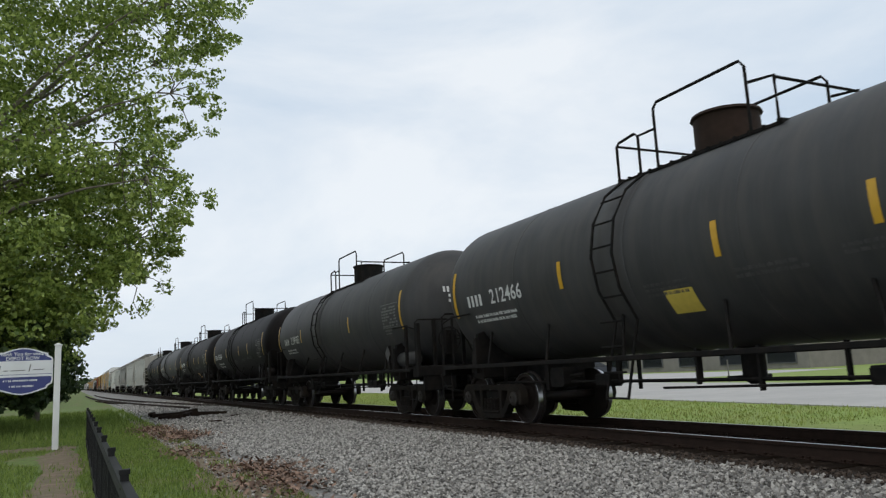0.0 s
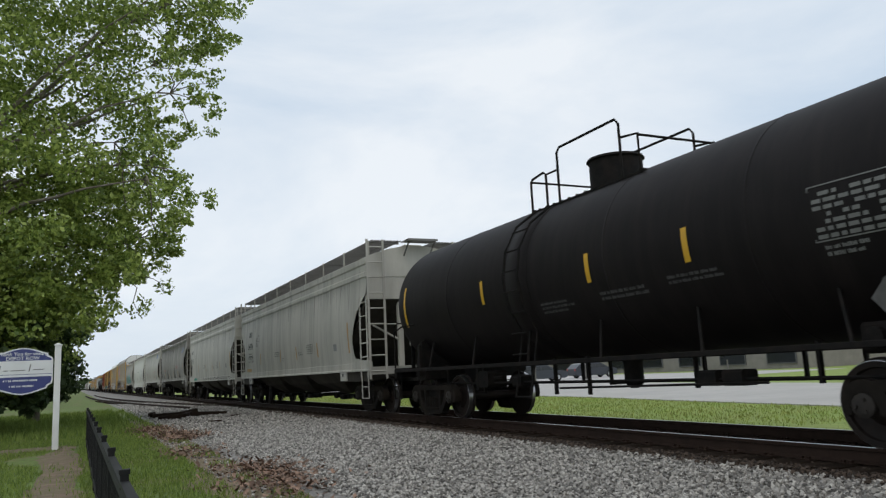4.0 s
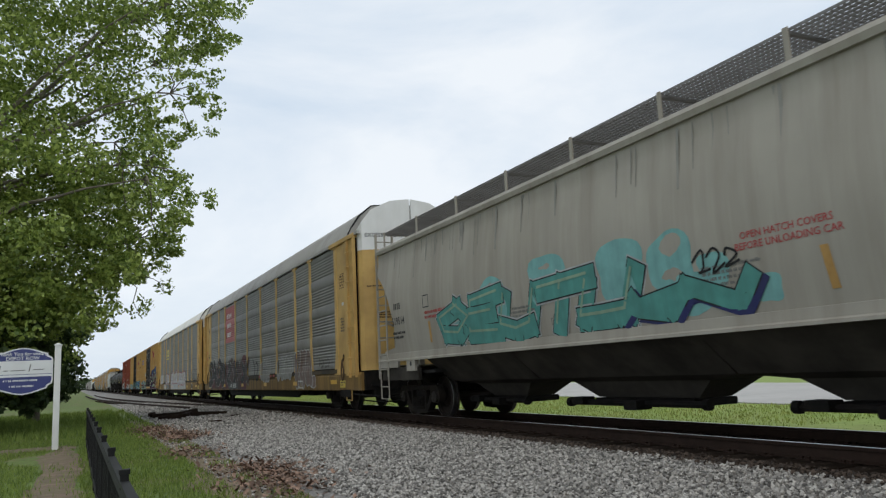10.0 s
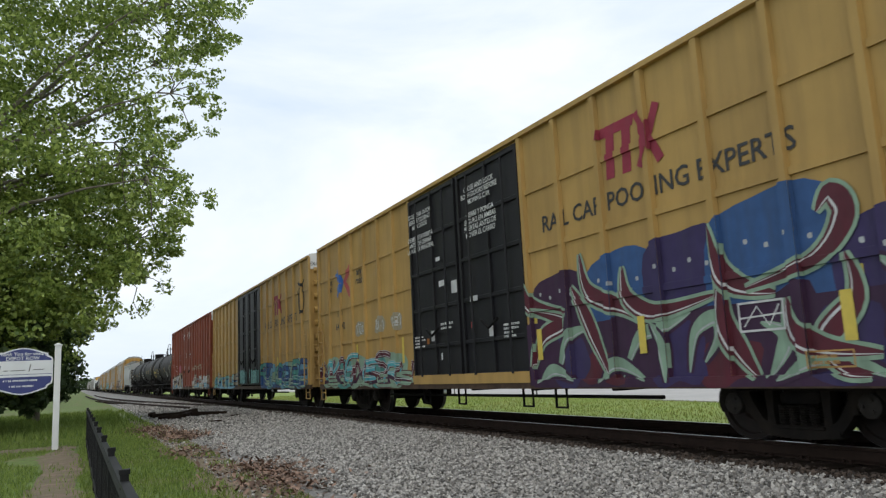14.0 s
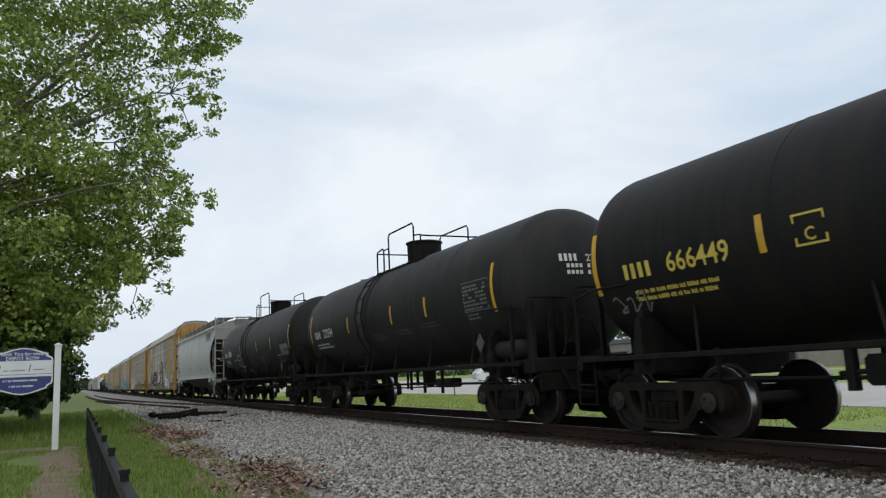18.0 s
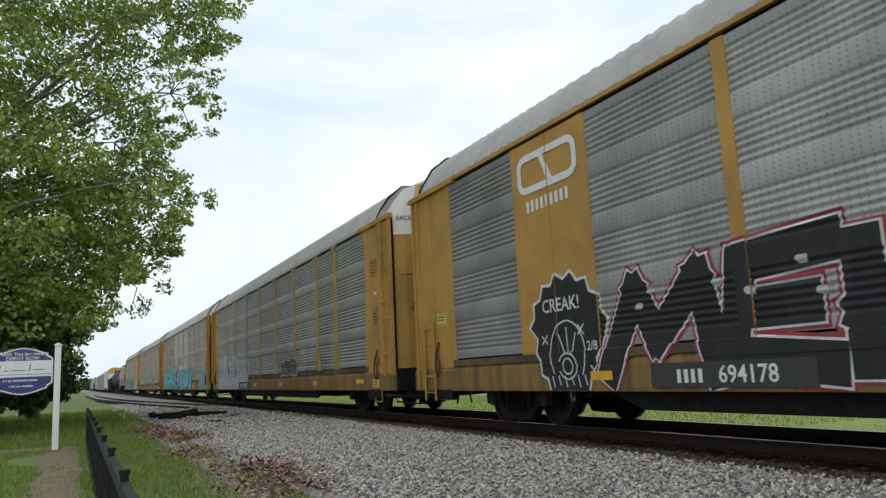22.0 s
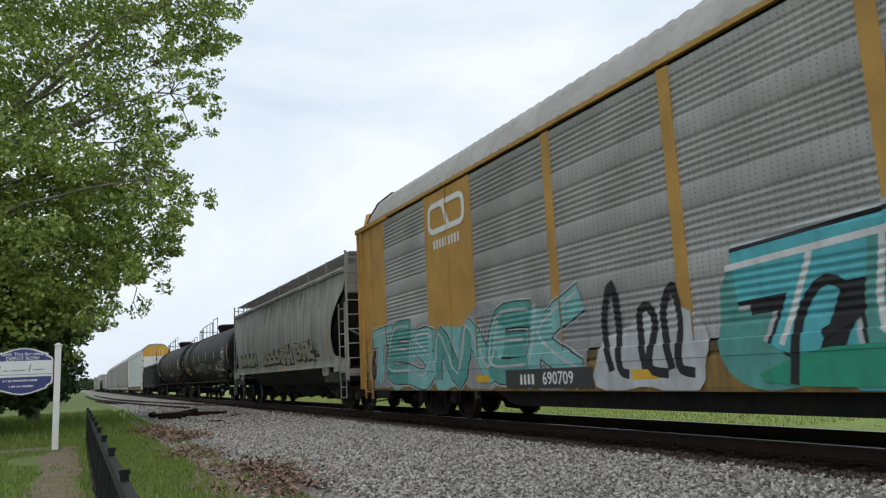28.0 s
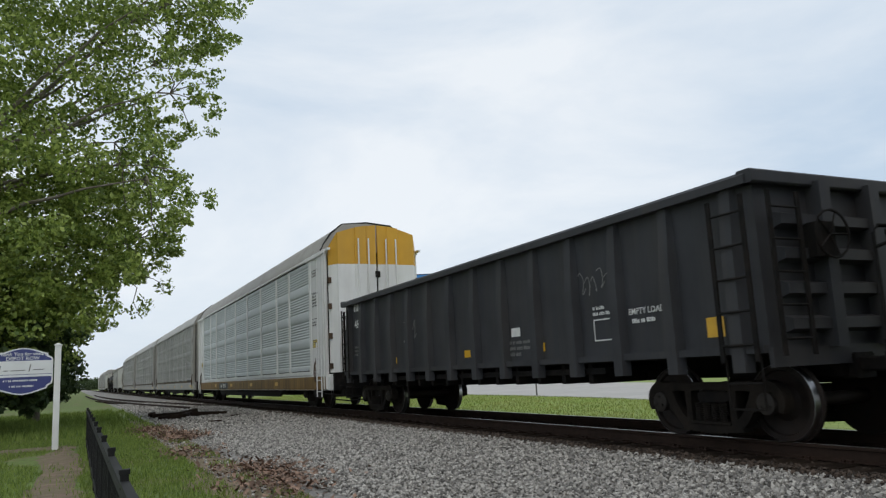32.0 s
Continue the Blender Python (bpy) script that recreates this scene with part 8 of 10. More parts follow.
stencil(c, 8.8, 1.66, 0.35, 2, 0.06, "ink_white", BOX, 62)
stencil(c, 8.1, 1.66, 0.45, 2, 0.06, "ink_white", BOX, 63)
plate(c, "amber_label", "strip_dull", BOX, 8.6, 8.98, 1.30, 1.42)
tag_scrawl(c, 9.05, 9.5, 3.05, 3.4, "wash", BOX, 64, 0.04, 2)
daub(c, 2.9, 7.9, 0.72, 1.5, "wash", BOX, 431, 0.003, 0.1)
for i in range(5):
    daub(c, 2.9 + 1.15 * i, 4.3 + 1.15 * i, 0.68, 1.5 + 0.1 * (i % 3), "tan" if i % 2 else "pblack", BOX, 440 + i, 0.0032 + 0.0003 * i, 0.14)
piece(c, 2.7, 8.8, 0.72, 1.80, 6, ("wash", "tan", "pgrey"), "pblack", BOX, 57, 0.26, 0.024, None, None, "pblack", "pwhite", 1, 0.4, 1.25, 0.35, None, True)
for i, y in enumerate((8.3, 7.1, 6.2, 5.3, 4.1, 3.3)):
    daub(c, y - 0.16, y + 0.16, 0.95 + 0.08 * (i % 3), 1.45, ("brown", "tan", "pgrey")[i % 3], BOX, 460 + i, 0.0176, 0.25)
    daub(c, y - 0.42, y - 0.24, 0.70, 1.18, "sky" if i % 2 else "wash", BOX, 470 + i, 0.0180, 0.25)
strokes_part(c, [[(9.3, 2.85), (9.1, 3.0), (8.98, 2.6)], [(9.1, 3.0), (9.0, 2.75)]], 0.06, "wash", BOX, 0.01, "spray_stroke")
strokes_part(c, [[(4.6 + 0.32 * math.cos(a), 2.95 + 0.32 * math.sin(a)), (4.6 - 0.32 * math.cos(a), 2.95 - 0.32 * math.sin(a))] for a in (0.1, 0.9, 1.7, 2.5)], 0.025, "pgrey", BOX, 0.01, "spray_stroke")
daub(c, 4.1, 4.55, 1.75, 2.35, "pink", BOX, 436, 0.004, 0.3)
piece(c, 2.7, 8.7, 0.68, 1.05, 9, ("sky", "wash", "tan"), "pblack", BOX, 157, 0.22, 0.018, None, None, None, None, 1, -0.4, 1.3, 0.4, None, True)
daub(c, 5.9, 6.3, 1.5, 2.05, "pink", BOX, 432, 0.004, 0.3)
piece(c, -9.2, -2.6, 0.74, 1.62, 8, ("wash", "tan", "silver"), "pblack", BOX, 58, 0.24, 0.02, None, None, "pgrey", "pwhite", 1, 0.4, 1.25, 0.35, None, True)
piece(c, -9.2, -2.6, 0.70, 1.10, 10, ("tan", "sky"), "pblack", BOX, 158, 0.22, 0.018, None, None, None, None, 1, -0.3, 1.3, 0.4, None, True)
tag_scrawl(c, -6.5, -2.4, 1.85, 2.15, "tan", BOX, 59, 0.035)
tag_scrawl(c, 9.1, 9.5, 2.9, 3.5, "pwhite", BOX, 60, 0.04, 2)
strokes_part(c, [[(6.53 + 0.2 * math.cos(a), 2.16 + 0.2 * math.sin(a)) for a in np.linspace(0, 6.3, 20)]], 0.025, "ink_white", BOX, 0.008, "stencil_ring")
stencil(c, 6.53, 2.2, 0.25, 2, 0.035, "ink_white", BOX, 61)
for i, (y, z, w, h, ink) in enumerate(((1.3, 2.0, 0.2, 0.25, "pwhite"), (-0.9, 1.95, 0.15, 0.2, "pwhite"), (-0.3, 2.35, 0.15, 0.15, "pwhite"), (0.5, 2.8, 0.15, 0.3, "pwhite"), (-1.6, 2.9, 0.6, 0.1, "pgrey"))):
    plate(c, "door_sticker", ink, DOOR, y - w / 2, y + w / 2, z, z + h)
stencil(c, -1.5, 2.9, 0.6, 3, 0.05, "ink_white", DOOR, 75)

# tank cars in the middle of the train
c = by_name("tank_car", 6)
T18 = shell(1.40, 2.50)
outline(c, "ink_yellow", T18, 4.22, 4.62, 2.15, 2.50, 0.025)
text_part(c, "C", 0.2, 4.42, 2.2, "ink_yellow", T18)
strokes_part(c, [[(2.9 + 0.4 * math.cos(a), 2.05 + 0.25 * math.sin(a)) for a in np.linspace(0.3, 5.6, 14)]], 0.07, "pwhite", T18)
tag_scrawl(c, 7.1, 7.9, 1.65, 2.0, "ink_grey", T18, 81, 0.03, 3)
tag_scrawl(c, -4.5, -2.9, 1.7, 2.2, "ink_white", T18, 82, 0.04, 5)
outline(c, "ink_white", T18, -5.9, -5.5, 1.75, 2.0, 0.02)
c = by_name("tank_car", 8)
T20 = shell(1.46, 2.58)
bubbles(c, 1.3, 3.9, 1.5, 2.1, 3, "tank_black", "wash", T20, 83, 0.03)
strokes_part(c, [[(2.6 + 0.45 * math.cos(a), 1.95 + 0.3 * math.sin(a)) for a in np.linspace(0.2, 6.0, 16)]], 0.06, "pwhite", T20)
plate(c, "document_panel", "pgrey", T20, -6.7, -5.5, 1.92, 2.32)
stencil(c, -6.1, 2.24, 1.1, 5, 0.045, "ink_black", flat(T20(2.1) - 0.01), 84)
outline(c, "pwhite", T20, -5.35, -4.75, 1.68, 1.95, 0.025)
stencil(c, -2.1, 1.95, 0.7, 4, 0.04, "ink_grey", T20, 85)

# silver hopper's slanted emblem
c = by_name("covered_hopper", 6)
for k in range(4):
    strokes_part(c, [[(-5.45 - 0.38 * k, 3.88), (-5.62 - 0.38 * k, 3.50)]], 0.2, "ink_black", HOP_B)
plate(c, "emblem_bar", "ink_black", HOP_B, -6.95, -5.45, 3.40, 3.44)

# yellow car carriers
def worm_emblem(c, y, xs):
    """A rounded white band with a slanted bar inside and a row of bars below, as bare shapes."""
    ring = []
    for cy, cz, a0 in ((0.60, 0.12, 0.0), (-0.60, 0.12, 1.571), (-0.60, -0.12, 3.142), (0.60, -0.12, 4.712)):
        ring += [(y + cy + 0.20 * math.cos(a0 + 0.393 * q), 4.24 + cz + 0.16 * math.sin(a0 + 0.393 * q)) for q in range(5)]
    ring.append(ring[0])
    strokes_part(c, [ring, [(y + 0.14, 4.50), (y - 0.14, 3.98)]], 0.12, "ink_white", xs)
    g = Geo()
    glyphs(g, 9, 0.27, y, 3.58, xs)
    tagged(part("emblem_mark", g, M["ink_white"], c), kind="stuff")


c = by_name("car_carrier", 2)
worm_emblem(c, 7.97, RACK_SOLID)
piece(c, 1.4, 6.6, 0.70, 2.28, 3, ("pblack",), "pwhite", RACK_SOLID, 91, 0.26, 0.03, "crimson", None, None, None, 1, 0.10, 0.98, 0.10, "MEK", True, (2.1, 1.5, 1.6))
for i, (y, z) in enumerate(((6.0, 1.75), (5.75, 1.95), (4.6, 1.9), (4.1, 1.75), (3.4, 2.0), (3.2, 1.65))):
    daub(c, y - 0.07, y + 0.07, z - 0.05, z + 0.05, "wash", RACK_SOLID, 620 + i, 0.0185)
flame = [(7.72 + (0.92 + 0.10 * (q % 2)) * math.cos(0.1963 * q) * (1.0 if math.sin(0.1963 * q) > 0 else 0.85), 1.45 + (0.88 + 0.12 * (q % 2)) * math.sin(0.1963 * q)) for q in range(32)]
for ink, k, lift in (("pwhite", 1.06, 0.004), ("pblack", 1.0, 0.0065)):
    g = Geo()
    fan(g, [(7.72 + (y - 7.72) * k, 1.45 + (z - 1.45) * k) for y, z in flame], RACK_SOLID, lift)
    tagged(part("painted_patch", g, M[ink], c), kind="stuff")
text_part(c, "CREAK!", 0.30, 7.80, 1.86, "pwhite", flat(-1.545), "spray_tag")
text_part(c, "2/8", 0.20, 7.06, 1.22, "pwhite", flat(-1.545), "spray_tag")
strokes_part(c, [smooth_line([(7.72 + 0.46 * math.cos(a), 1.18 + 0.52 * math.sin(a)) for a in np.linspace(-0.6, 3.8, 9)], 3), [(7.72 + 0.13 * math.cos(a), 1.0 + 0.12 * math.sin(a)) for a in np.linspace(0, 6.283, 13)],
                 [(7.72 + 0.24 * math.cos(a), 1.0 + 0.20 * math.sin(a)) for a in np.linspace(0.4, 5.9, 13)], [(7.95, 1.52), (7.78, 1.18)], [(7.72, 1.60), (7.70, 1.22)], [(7.48, 1.5), (7.60, 1.2)],
                 [(7.42, 1.46), (7.26, 1.62)], [(7.42, 1.62), (7.26, 1.46)], [(8.40, 1.36), (8.24, 1.50)], [(8.40, 1.50), (8.24, 1.36)], [(7.15, 1.0), (6.98, 0.86)], [(7.15, 0.86), (6.98, 1.0)]]
             + [[(8.15 - 0.17 * q, 0.86), (8.10 - 0.17 * q, 0.68 + 0.03 * (q % 2))] for q in range(6)], 0.026, "pwhite", RACK_SOLID, 0.0095, "spray_stroke")
# hooded dark shape with a grey oval
daub(c, -3.75, -1.0, 0.60, 2.75, "pblack", RACK_SOLID, 94, 0.004, 0.05)
daub(c, -3.0, -1.6, 2.0, 3.15, "pblack", RACK_SOLID, 194, 0.0042, 0.06)
daub(c, -2.9, -1.72, 1.05, 2.85, "wash", RACK_SOLID, 95, 0.006, 0.05)
daub(c, -2.84, -1.78, 1.08, 2.62, "pgrey", RACK_SOLID, 96, 0.008, 0.05)
daub(c, -2.75, -1.9, 2.05, 2.4, "pblack", RACK_SOLID, 97, 0.010, 0.2)
daub(c, -2.6, -2.05, 0.66, 1.25, "pgrey", RACK_SOLID, 98, 0.009, 0.15)
mural(c, -5.2, -3.7, 1.75, 2.6, 3, "pwhite", "pblack", RACK_SOLID, 101, None, "pblack", 0.03, 0.4, None, 0.05, 0.0, 0.1, "pblack")
mural(c, -7.0, -4.4, 1.35, 2.15, 4, "pwhite", "pblack", RACK_SOLID, 102, None, "pblack", 0.035, 0.4, None, 0.05, 0.0, 0.1, "pblack")
bubbles(c, -7.6, -5.5, 0.85, 1.75, 2, "pwhite", "pblack", RACK_SOLID, 103, 0.045)
mural(c, -9.1, -7.4, 0.75, 1.55, 3, "pwhite", "pblack", RACK_SOLID, 104, None, "pblack", 0.03, 0.5, None, 0.05, -0.1, 0.1, "pblack")
daub(c, -11.2, -9.8, 1.1, 1.95, "pblack", RACK_SOLID, 105, 0.004, 0.1)
daub(c, -11.1, -9.9, 1.14, 1.9, "wash", RACK_SOLID, 105, 0.006, 0.1)
daub(c, -10.9, -10.1, 0.66, 1.3, "pblack", RACK_SOLID, 106, 0.005, 0.1)
tag_scrawl(c, -10.9, -10.1, 1.25, 1.6, "pblack", RACK_SOLID, 107, 0.05, 3)
tag_scrawl(c, -10.8, -10.2, 0.75, 1.1, "wash", RACK_SOLID, 108, 0.02, 3)
mural(c, -0.9, 0.4, 1.25, 2.25, 2, "pwhite", "pblack", RACK_SOLID, 109, None, "pblack", 0.025, 0.4)
for i in range(6):
    tag_scrawl(c, -9.0 - 0.0 + 0.22 * i - 0.2, -9.0 + 0.22 * i, 2.35 - 0.12 * i, 2.5 - 0.12 * i, "wash", RACK_SOLID, 300 + i, 0.02, 1)
tag_scrawl(c, -6.6, -5.2, 2.7, 3.1, "crimson", RACK_SOLID, 110, 0.03)
tag_scrawl(c, -1.0, 0.2, 2.5, 2.9, "crimson", RACK_SOLID, 112, 0.025, 4)
text_part(c, "BI", 0.36, -12.84, 2.56, "ink_white", flat(-1.512))
tag_scrawl(c, -12.95, -12.6, 1.6, 1.78, "pwhite", flat(-1.512), 311, 0.018, 3)
tag_scrawl(c, -12.95, -12.6, 1.36, 1.54, "pwhite", flat(-1.512), 312, 0.018, 2)
c = by_name("car_carrier", 3)
for i in range(8):
    y = 4.1 + i * 0.98
    plate(c, "whitewash", "wash", RACK, y - 0.40, y + 0.46, 1.05, 1.98 - 0.18 * (i % 3), 0.004)
    plate(c, "whitewash", "wash", RACK, y - 0.46, y + 0.48, 0.66, 1.02, 0.003)
bubbles(c, 3.7, 11.5, 0.72, 2.30, 6, "wash", "crimson", RACK, 119, 0.02)
tag_scrawl(c, 3.6, 11.4, 1.2, 1.8, "pgrey", RACK, 111, 0.03, 12, 0.022)
tag_scrawl(c, 3.7, 5.6, 1.2, 1.7, "blue", RACK, 116, 0.03, 4)
mural(c, -4.4, -2.3, 1.15, 1.72, 5, "grime", "wash", RACK, 112, "wash", "grime", 0.025, 0.3, None, 0.0, 0.0, 0.05)
tag_scrawl(c, -4.3, -2.4, 1.2, 2.0, "pblack", RACK, 117, 0.03, 5)
tag_scrawl(c, -5.5, -4.8, 1.80, 2.05, "pwhite", RACK, 113, 0.05, 2)
tag_scrawl(c, -8.0, -5.6, 1.2, 1.6, "grime", RACK, 114, 0.03, 6)
worn_emblem(c, -5.95, 0.68, 0.34, "crimson", flat(-1.532))
tag_scrawl(c, -13.2, -12.3, 1.2, 1.5, "crimson", RACK, 115, 0.03)
tag_scrawl(c, -13.2, -12.3, 1.55, 1.9, "crimson", RACK, 118, 0.03)
marks(c, "5181", 0.15, 12.0, 2.48, "ink_black", flat(-1.510), True)
for k in range(4):
    tag_scrawl(c, 11.82, 12.44, 1.08 + 0.21 * k, 1.26 + 0.21 * k, "crimson", flat(-1.508), 420 + k, 0.024, 4)
c = by_name("car_carrier", 0)
for z in (1.95, 2.28, 2.62):
    plate(c, "red_sticker", "ink_red", flat(-1.546), 12.56, 12.67, z, z + 0.16)
outline(c, "ink_black", flat(-1.509), 11.80, 12.40, 2.30, 2.58, 0.018)
glyphs_bar = Geo()
glyphs(glyphs_bar, 7, 0.15, 12.08, 2.38, flat(-1.510))
tagged(part("owner_mark", glyphs_bar, M["ink_black"], c), kind="stuff")
strokes_part(c, [smooth_line([(12.30, 3.15), (12.12, 3.42), (11.90, 3.18), (11.98, 2.98), (12.12, 3.06), (12.04, 3.16)], 5), smooth_line([(11.92, 3.2), (11.9, 2.9), (12.1, 2.68)], 4)], 0.014, "pblack", flat(-1.510), 0.004, "spray_tag")
tag_scrawl(c, 11.85, 12.35, 1.55, 2.1, "sill_rust", flat(-1.510), 431, 0.02, 4)
tag_scrawl(c, 11.85, 12.35, 1.2, 1.5, "sill_rust", flat(-1.510), 432, 0.02, 4)
c = by_name("car_carrier", 4)
tag_scrawl(c, -12.45, -12.0, 1.98, 2.14, "pblack", flat(-1.510), 433, 0.03, 4)
worn_emblem(c, 5.35, 3.27, 1.2, "panel_red", RACK, 0.45)
piece(c, 2.5, 11.4, 0.78, 2.30, 6, ("aqua", "teal_light"), "navy", RACK, 121, 0.34, 0.04, None, None, "navy", None, 1, 0.22, 1.15, 0.22, None, True)
for i, y in enumerate((10.3, 9.0, 7.6, 6.2, 4.8, 3.5)):
    daub(c, y - 0.8, y + 0.8, 0.70, 1.75 + 0.12 * (i % 2), "aqua" if i % 2 else "teal", RACK, 640 + i, 0.0032 + 0.0003 * i, 0.08)
rr = random.Random(130)
for i in range(26):
    y, z, r = rr.uniform(0.9, 11.2), rr.uniform(1.75, 2.25), rr.uniform(0.04, 0.13)
    daub(c, y - r, y + r, z - r, z + r, "navy", RACK, 130 + i, 0.005)
daub(c, 2.3, 3.2, 1.35, 2.0, "navy", RACK, 158, 0.005, 0.3)
plate(c, "spray_field", "teal", RACK, 3.0, 11.0, 0.66, 1.02, 0.0025)
piece(c, -5.8, 1.2, 0.78, 1.95, 5, ("aqua", "sky"), "navy", RACK, 122, 0.34, 0.035, None, None, "navy", None, 1, 0.2, 1.15, 0.2, None, True)
plate(c, "spray_field", "teal_light", RACK, -5.8, 1.0, 0.66, 1.02, 0.003)
tag_scrawl(c, -7.4, -5.8, 1.3, 1.9, "navy", RACK, 126, 0.03, 5)
mural(c, -12.0, -9.6, 0.66, 1.75, 4, "sky", "pblack", RACK, 123, "sky", "teal_light", 0.03, 0.3, "wash")
tag_scrawl(c, -12.0, -9.6, 0.7, 1.0, "pblack", RACK, 127, 0.02, 7)
tag_scrawl(c, -8.5, -7.8, 1.5, 1.9, "pblack", RACK, 124, 0.03)
tag_scrawl(c, 0.2, 1.3, 2.4, 2.9, "navy", RACK, 125, 0.05)
c = by_name("car_carrier", 5)
daub(c, -6.5, -4.5, 1.1, 1.78, "teal", RACK, 141, 0.004, 0.03)
daub(c, 1.8, 4.4, 1.08, 1.8, "pgreen", RACK, 142, 0.004, 0.03)
tag_scrawl(c, 1.9, 4.2, 1.15, 1.7, "pwhite", RACK, 143, 0.03)
tag_scrawl(c, 5.0, 8.5, 1.15, 1.6, "pwhite", RACK, 144, 0.025)
c = by_name("car_carrier", 6)
worm_emblem(c, 7.97, RACK_SOLID)
for i, y in enumerate((0.0, -1.3, -2.6, -3.9, -5.2, -6.2)):
    daub(c, y - 0.9, y + 0.9, 0.64, 2.0, "aqua" if i % 2 else "teal", RACK_SOLID, 660 + i, 0.002 + 0.0003 * i, 0.10)
piece(c, -6.8, 0.6, 0.72, 2.36, 4, ("aqua", "teal"), "pblack", RACK_SOLID, 151, 0.32, 0.05, "wash", None, "pblack", "pwhite", 3, 0.15, 1.1, 0.15)
daub(c, -5.8, -0.2, 0.62, 1.15, "pgreen", RACK_SOLID, 254, 0.0185, 0.2)
strokes_part(c, [smooth_line([(y + 0.5, 0.7), (y + 0.35, 1.4), (y, 1.75), (y - 0.35, 1.45), (y + 0.1, 1.2)], 4) for y in (-0.6, -2.2, -3.9, -5.4)], 0.11, "pblack", RACK_SOLID, 0.0195, "spray_stroke")

for i in range(7):
    daub(c, 3.4 + 1.3 * i, 5.0 + 1.3 * i, 0.66, 1.95 + 0.12 * (i % 3), "teal_light" if i % 2 else "pgrey", RACK_SOLID, 680 + i, 0.002 + 0.0003 * i, 0.12)
piece(c, 3.6, 12.5, 0.72, 2.25, 7, ("teal_light", "teal"), "pblack", RACK_SOLID, 152, 0.34, 0.025, "wash", None, None, "wash", 4, 0.2, 1.15, 0.25)
daub(c, 1.0, 3.2, 0.62, 1.6, "wash", RACK_SOLID, 253, 0.0185, 0.2)
strokes_part(c, [smooth_line([(y, 0.9), (y + 0.12 * k, 1.6), (y - 0.1, 1.35 + 0.7 * k), (y - 0.28 + 0.08 * k, 1.5), (y - 0.16 * k, 0.95), (y - 0.5 + 0.12 * k, 0.85)], 4) for y, k in ((2.9, 1.1), (2.2, 0.55), (1.7, 0.85))], 0.13, "pblack", RACK_SOLID, 0.0195, "spray_stroke")
strokes_part(c, [smooth_line([(-6.5, 0.9), (-7.0, 1.5), (-7.5, 1.8), (-7.9, 1.7), (-7.9, 1.5)], 4), smooth_line([(-7.4, 0.95), (-8.0, 1.4), (-8.6, 1.75), (-9.0, 1.6), (-9.0, 1.4)], 4)], 0.22, "pwhite", RACK)
daub(c, -9.4, -6.4, 0.66, 1.3, "silver", RACK, 154, 0.004)
bubbles(c, -12.5, -9.6, 0.66, 1.85, 3, "silver", "pwhite", RACK_SOLID, 155, 0.035)
tag_scrawl(c, -7.4, -6.6, 1.2, 1.5, "pblack", RACK, 156, 0.025, 3)
stencil(c, -7.97, 4.5, 1.2, 2, 0.06, "ink_grey", RACK, 157)
c = by_name("covered_hopper", 7)
for a, b, z0, z1, n, sd in ((3.2, 6.6, 1.62, 2.15, 4, 161), (-1.2, 1.85, 1.60, 2.12, 4, 162), (-2.65, -1.3, 1.52, 2.22, 2, 163), (-5.2, -3.0, 1.6, 2.22, 4, 164)):
    mural(c, a, b, z0, z1, n, "tan", "pblack", HOP_B, sd, None, "under", 0.025, 0.3, None, 0.0, 0.0, 0.05, "under")
tag_scrawl(c, -5.8, -5.2, 1.95, 2.1, "pblack", HOP_B, 165, 0.03, 3)
plate(c, "dark_placard", "under", HOP_B, -5.9, -5.3, 1.65, 1.9)
for a, b in ((-3.95, -3.5), (-1.75, -0.9), (1.0, 1.5)):
    plate(c, "orange_bar", "strip_dull", flat(-1.522), a, b, 1.34, 1.46)
c = by_name("tank_car", 9)
T28 = shell(1.54, 2.54)
tag_scrawl(c, 1.3, 3.5, 1.72, 2.08, "ink_white", T28, 171, 0.035, 5)
mural(c, -1.3, 1.0, 1.62, 2.18, 5, "tank_black", "wash", T28, 172, None, "tank_black", 0.025, 0.3)
plate(c, "olive_patch", "olive", T28, -2.6, -1.7, 1.76, 2.03)
tag_scrawl(c, -4.7, -3.1, 1.25, 1.9, "ink_white", T28, 173, 0.03, 4)
plate(c, "pink_patch", "pink", T28, -5.1, -4.3, 1.68, 2.0)
stencil(c, -4.7, 1.9, 0.7, 3, 0.05, "pwhite", flat(T28(1.85) - 0.008), 174)
strokes_part(c, [smooth_line([(-5.68, 2.08), (-5.52, 2.12), (-5.45, 2.02), (-5.62, 1.94), (-5.68, 1.84), (-5.45, 1.80)], 3), [(-5.8, 2.12), (-5.82, 1.8)], [(-6.05, 2.12), (-6.07, 1.8)], [(-5.8, 1.96), (-6.07, 1.96)],
                 [(-6.35 + 0.18 * math.cos(a), 1.96 + 0.16 * math.sin(a)) for a in np.linspace(0, 6.3, 14)], [(-6.6, 2.12), (-7.0, 2.12)], [(-6.8, 2.12), (-6.82, 1.8)]], 0.045, "pwhite", T28, 0.01, "spray_tag")
for a, b in ((-5.8, -5.2), (-6.45, -5.85)):
    plate(c, "white_patch", "silver", T28, a, b, 1.62, 1.76)
c = by_name("tank_car", 10)
T29 = shell(1.51, 2.62)
tag_scrawl(c, 0.0, 1.95, 1.82, 2.2, "ink_grey", T29, 181, 0.035, 5)
plate(c, "amber_patch", "strip", T29, -1.6, -0.85, 1.68, 1.85)
stencil(c, -3.5, 1.85, 1.6, 2, 0.07, "ink_grey", T29, 182)
outline(c, "pwhite", T29, -6.2, -5.7, 1.60, 1.82, 0.022, 0.018)
g = Geo()
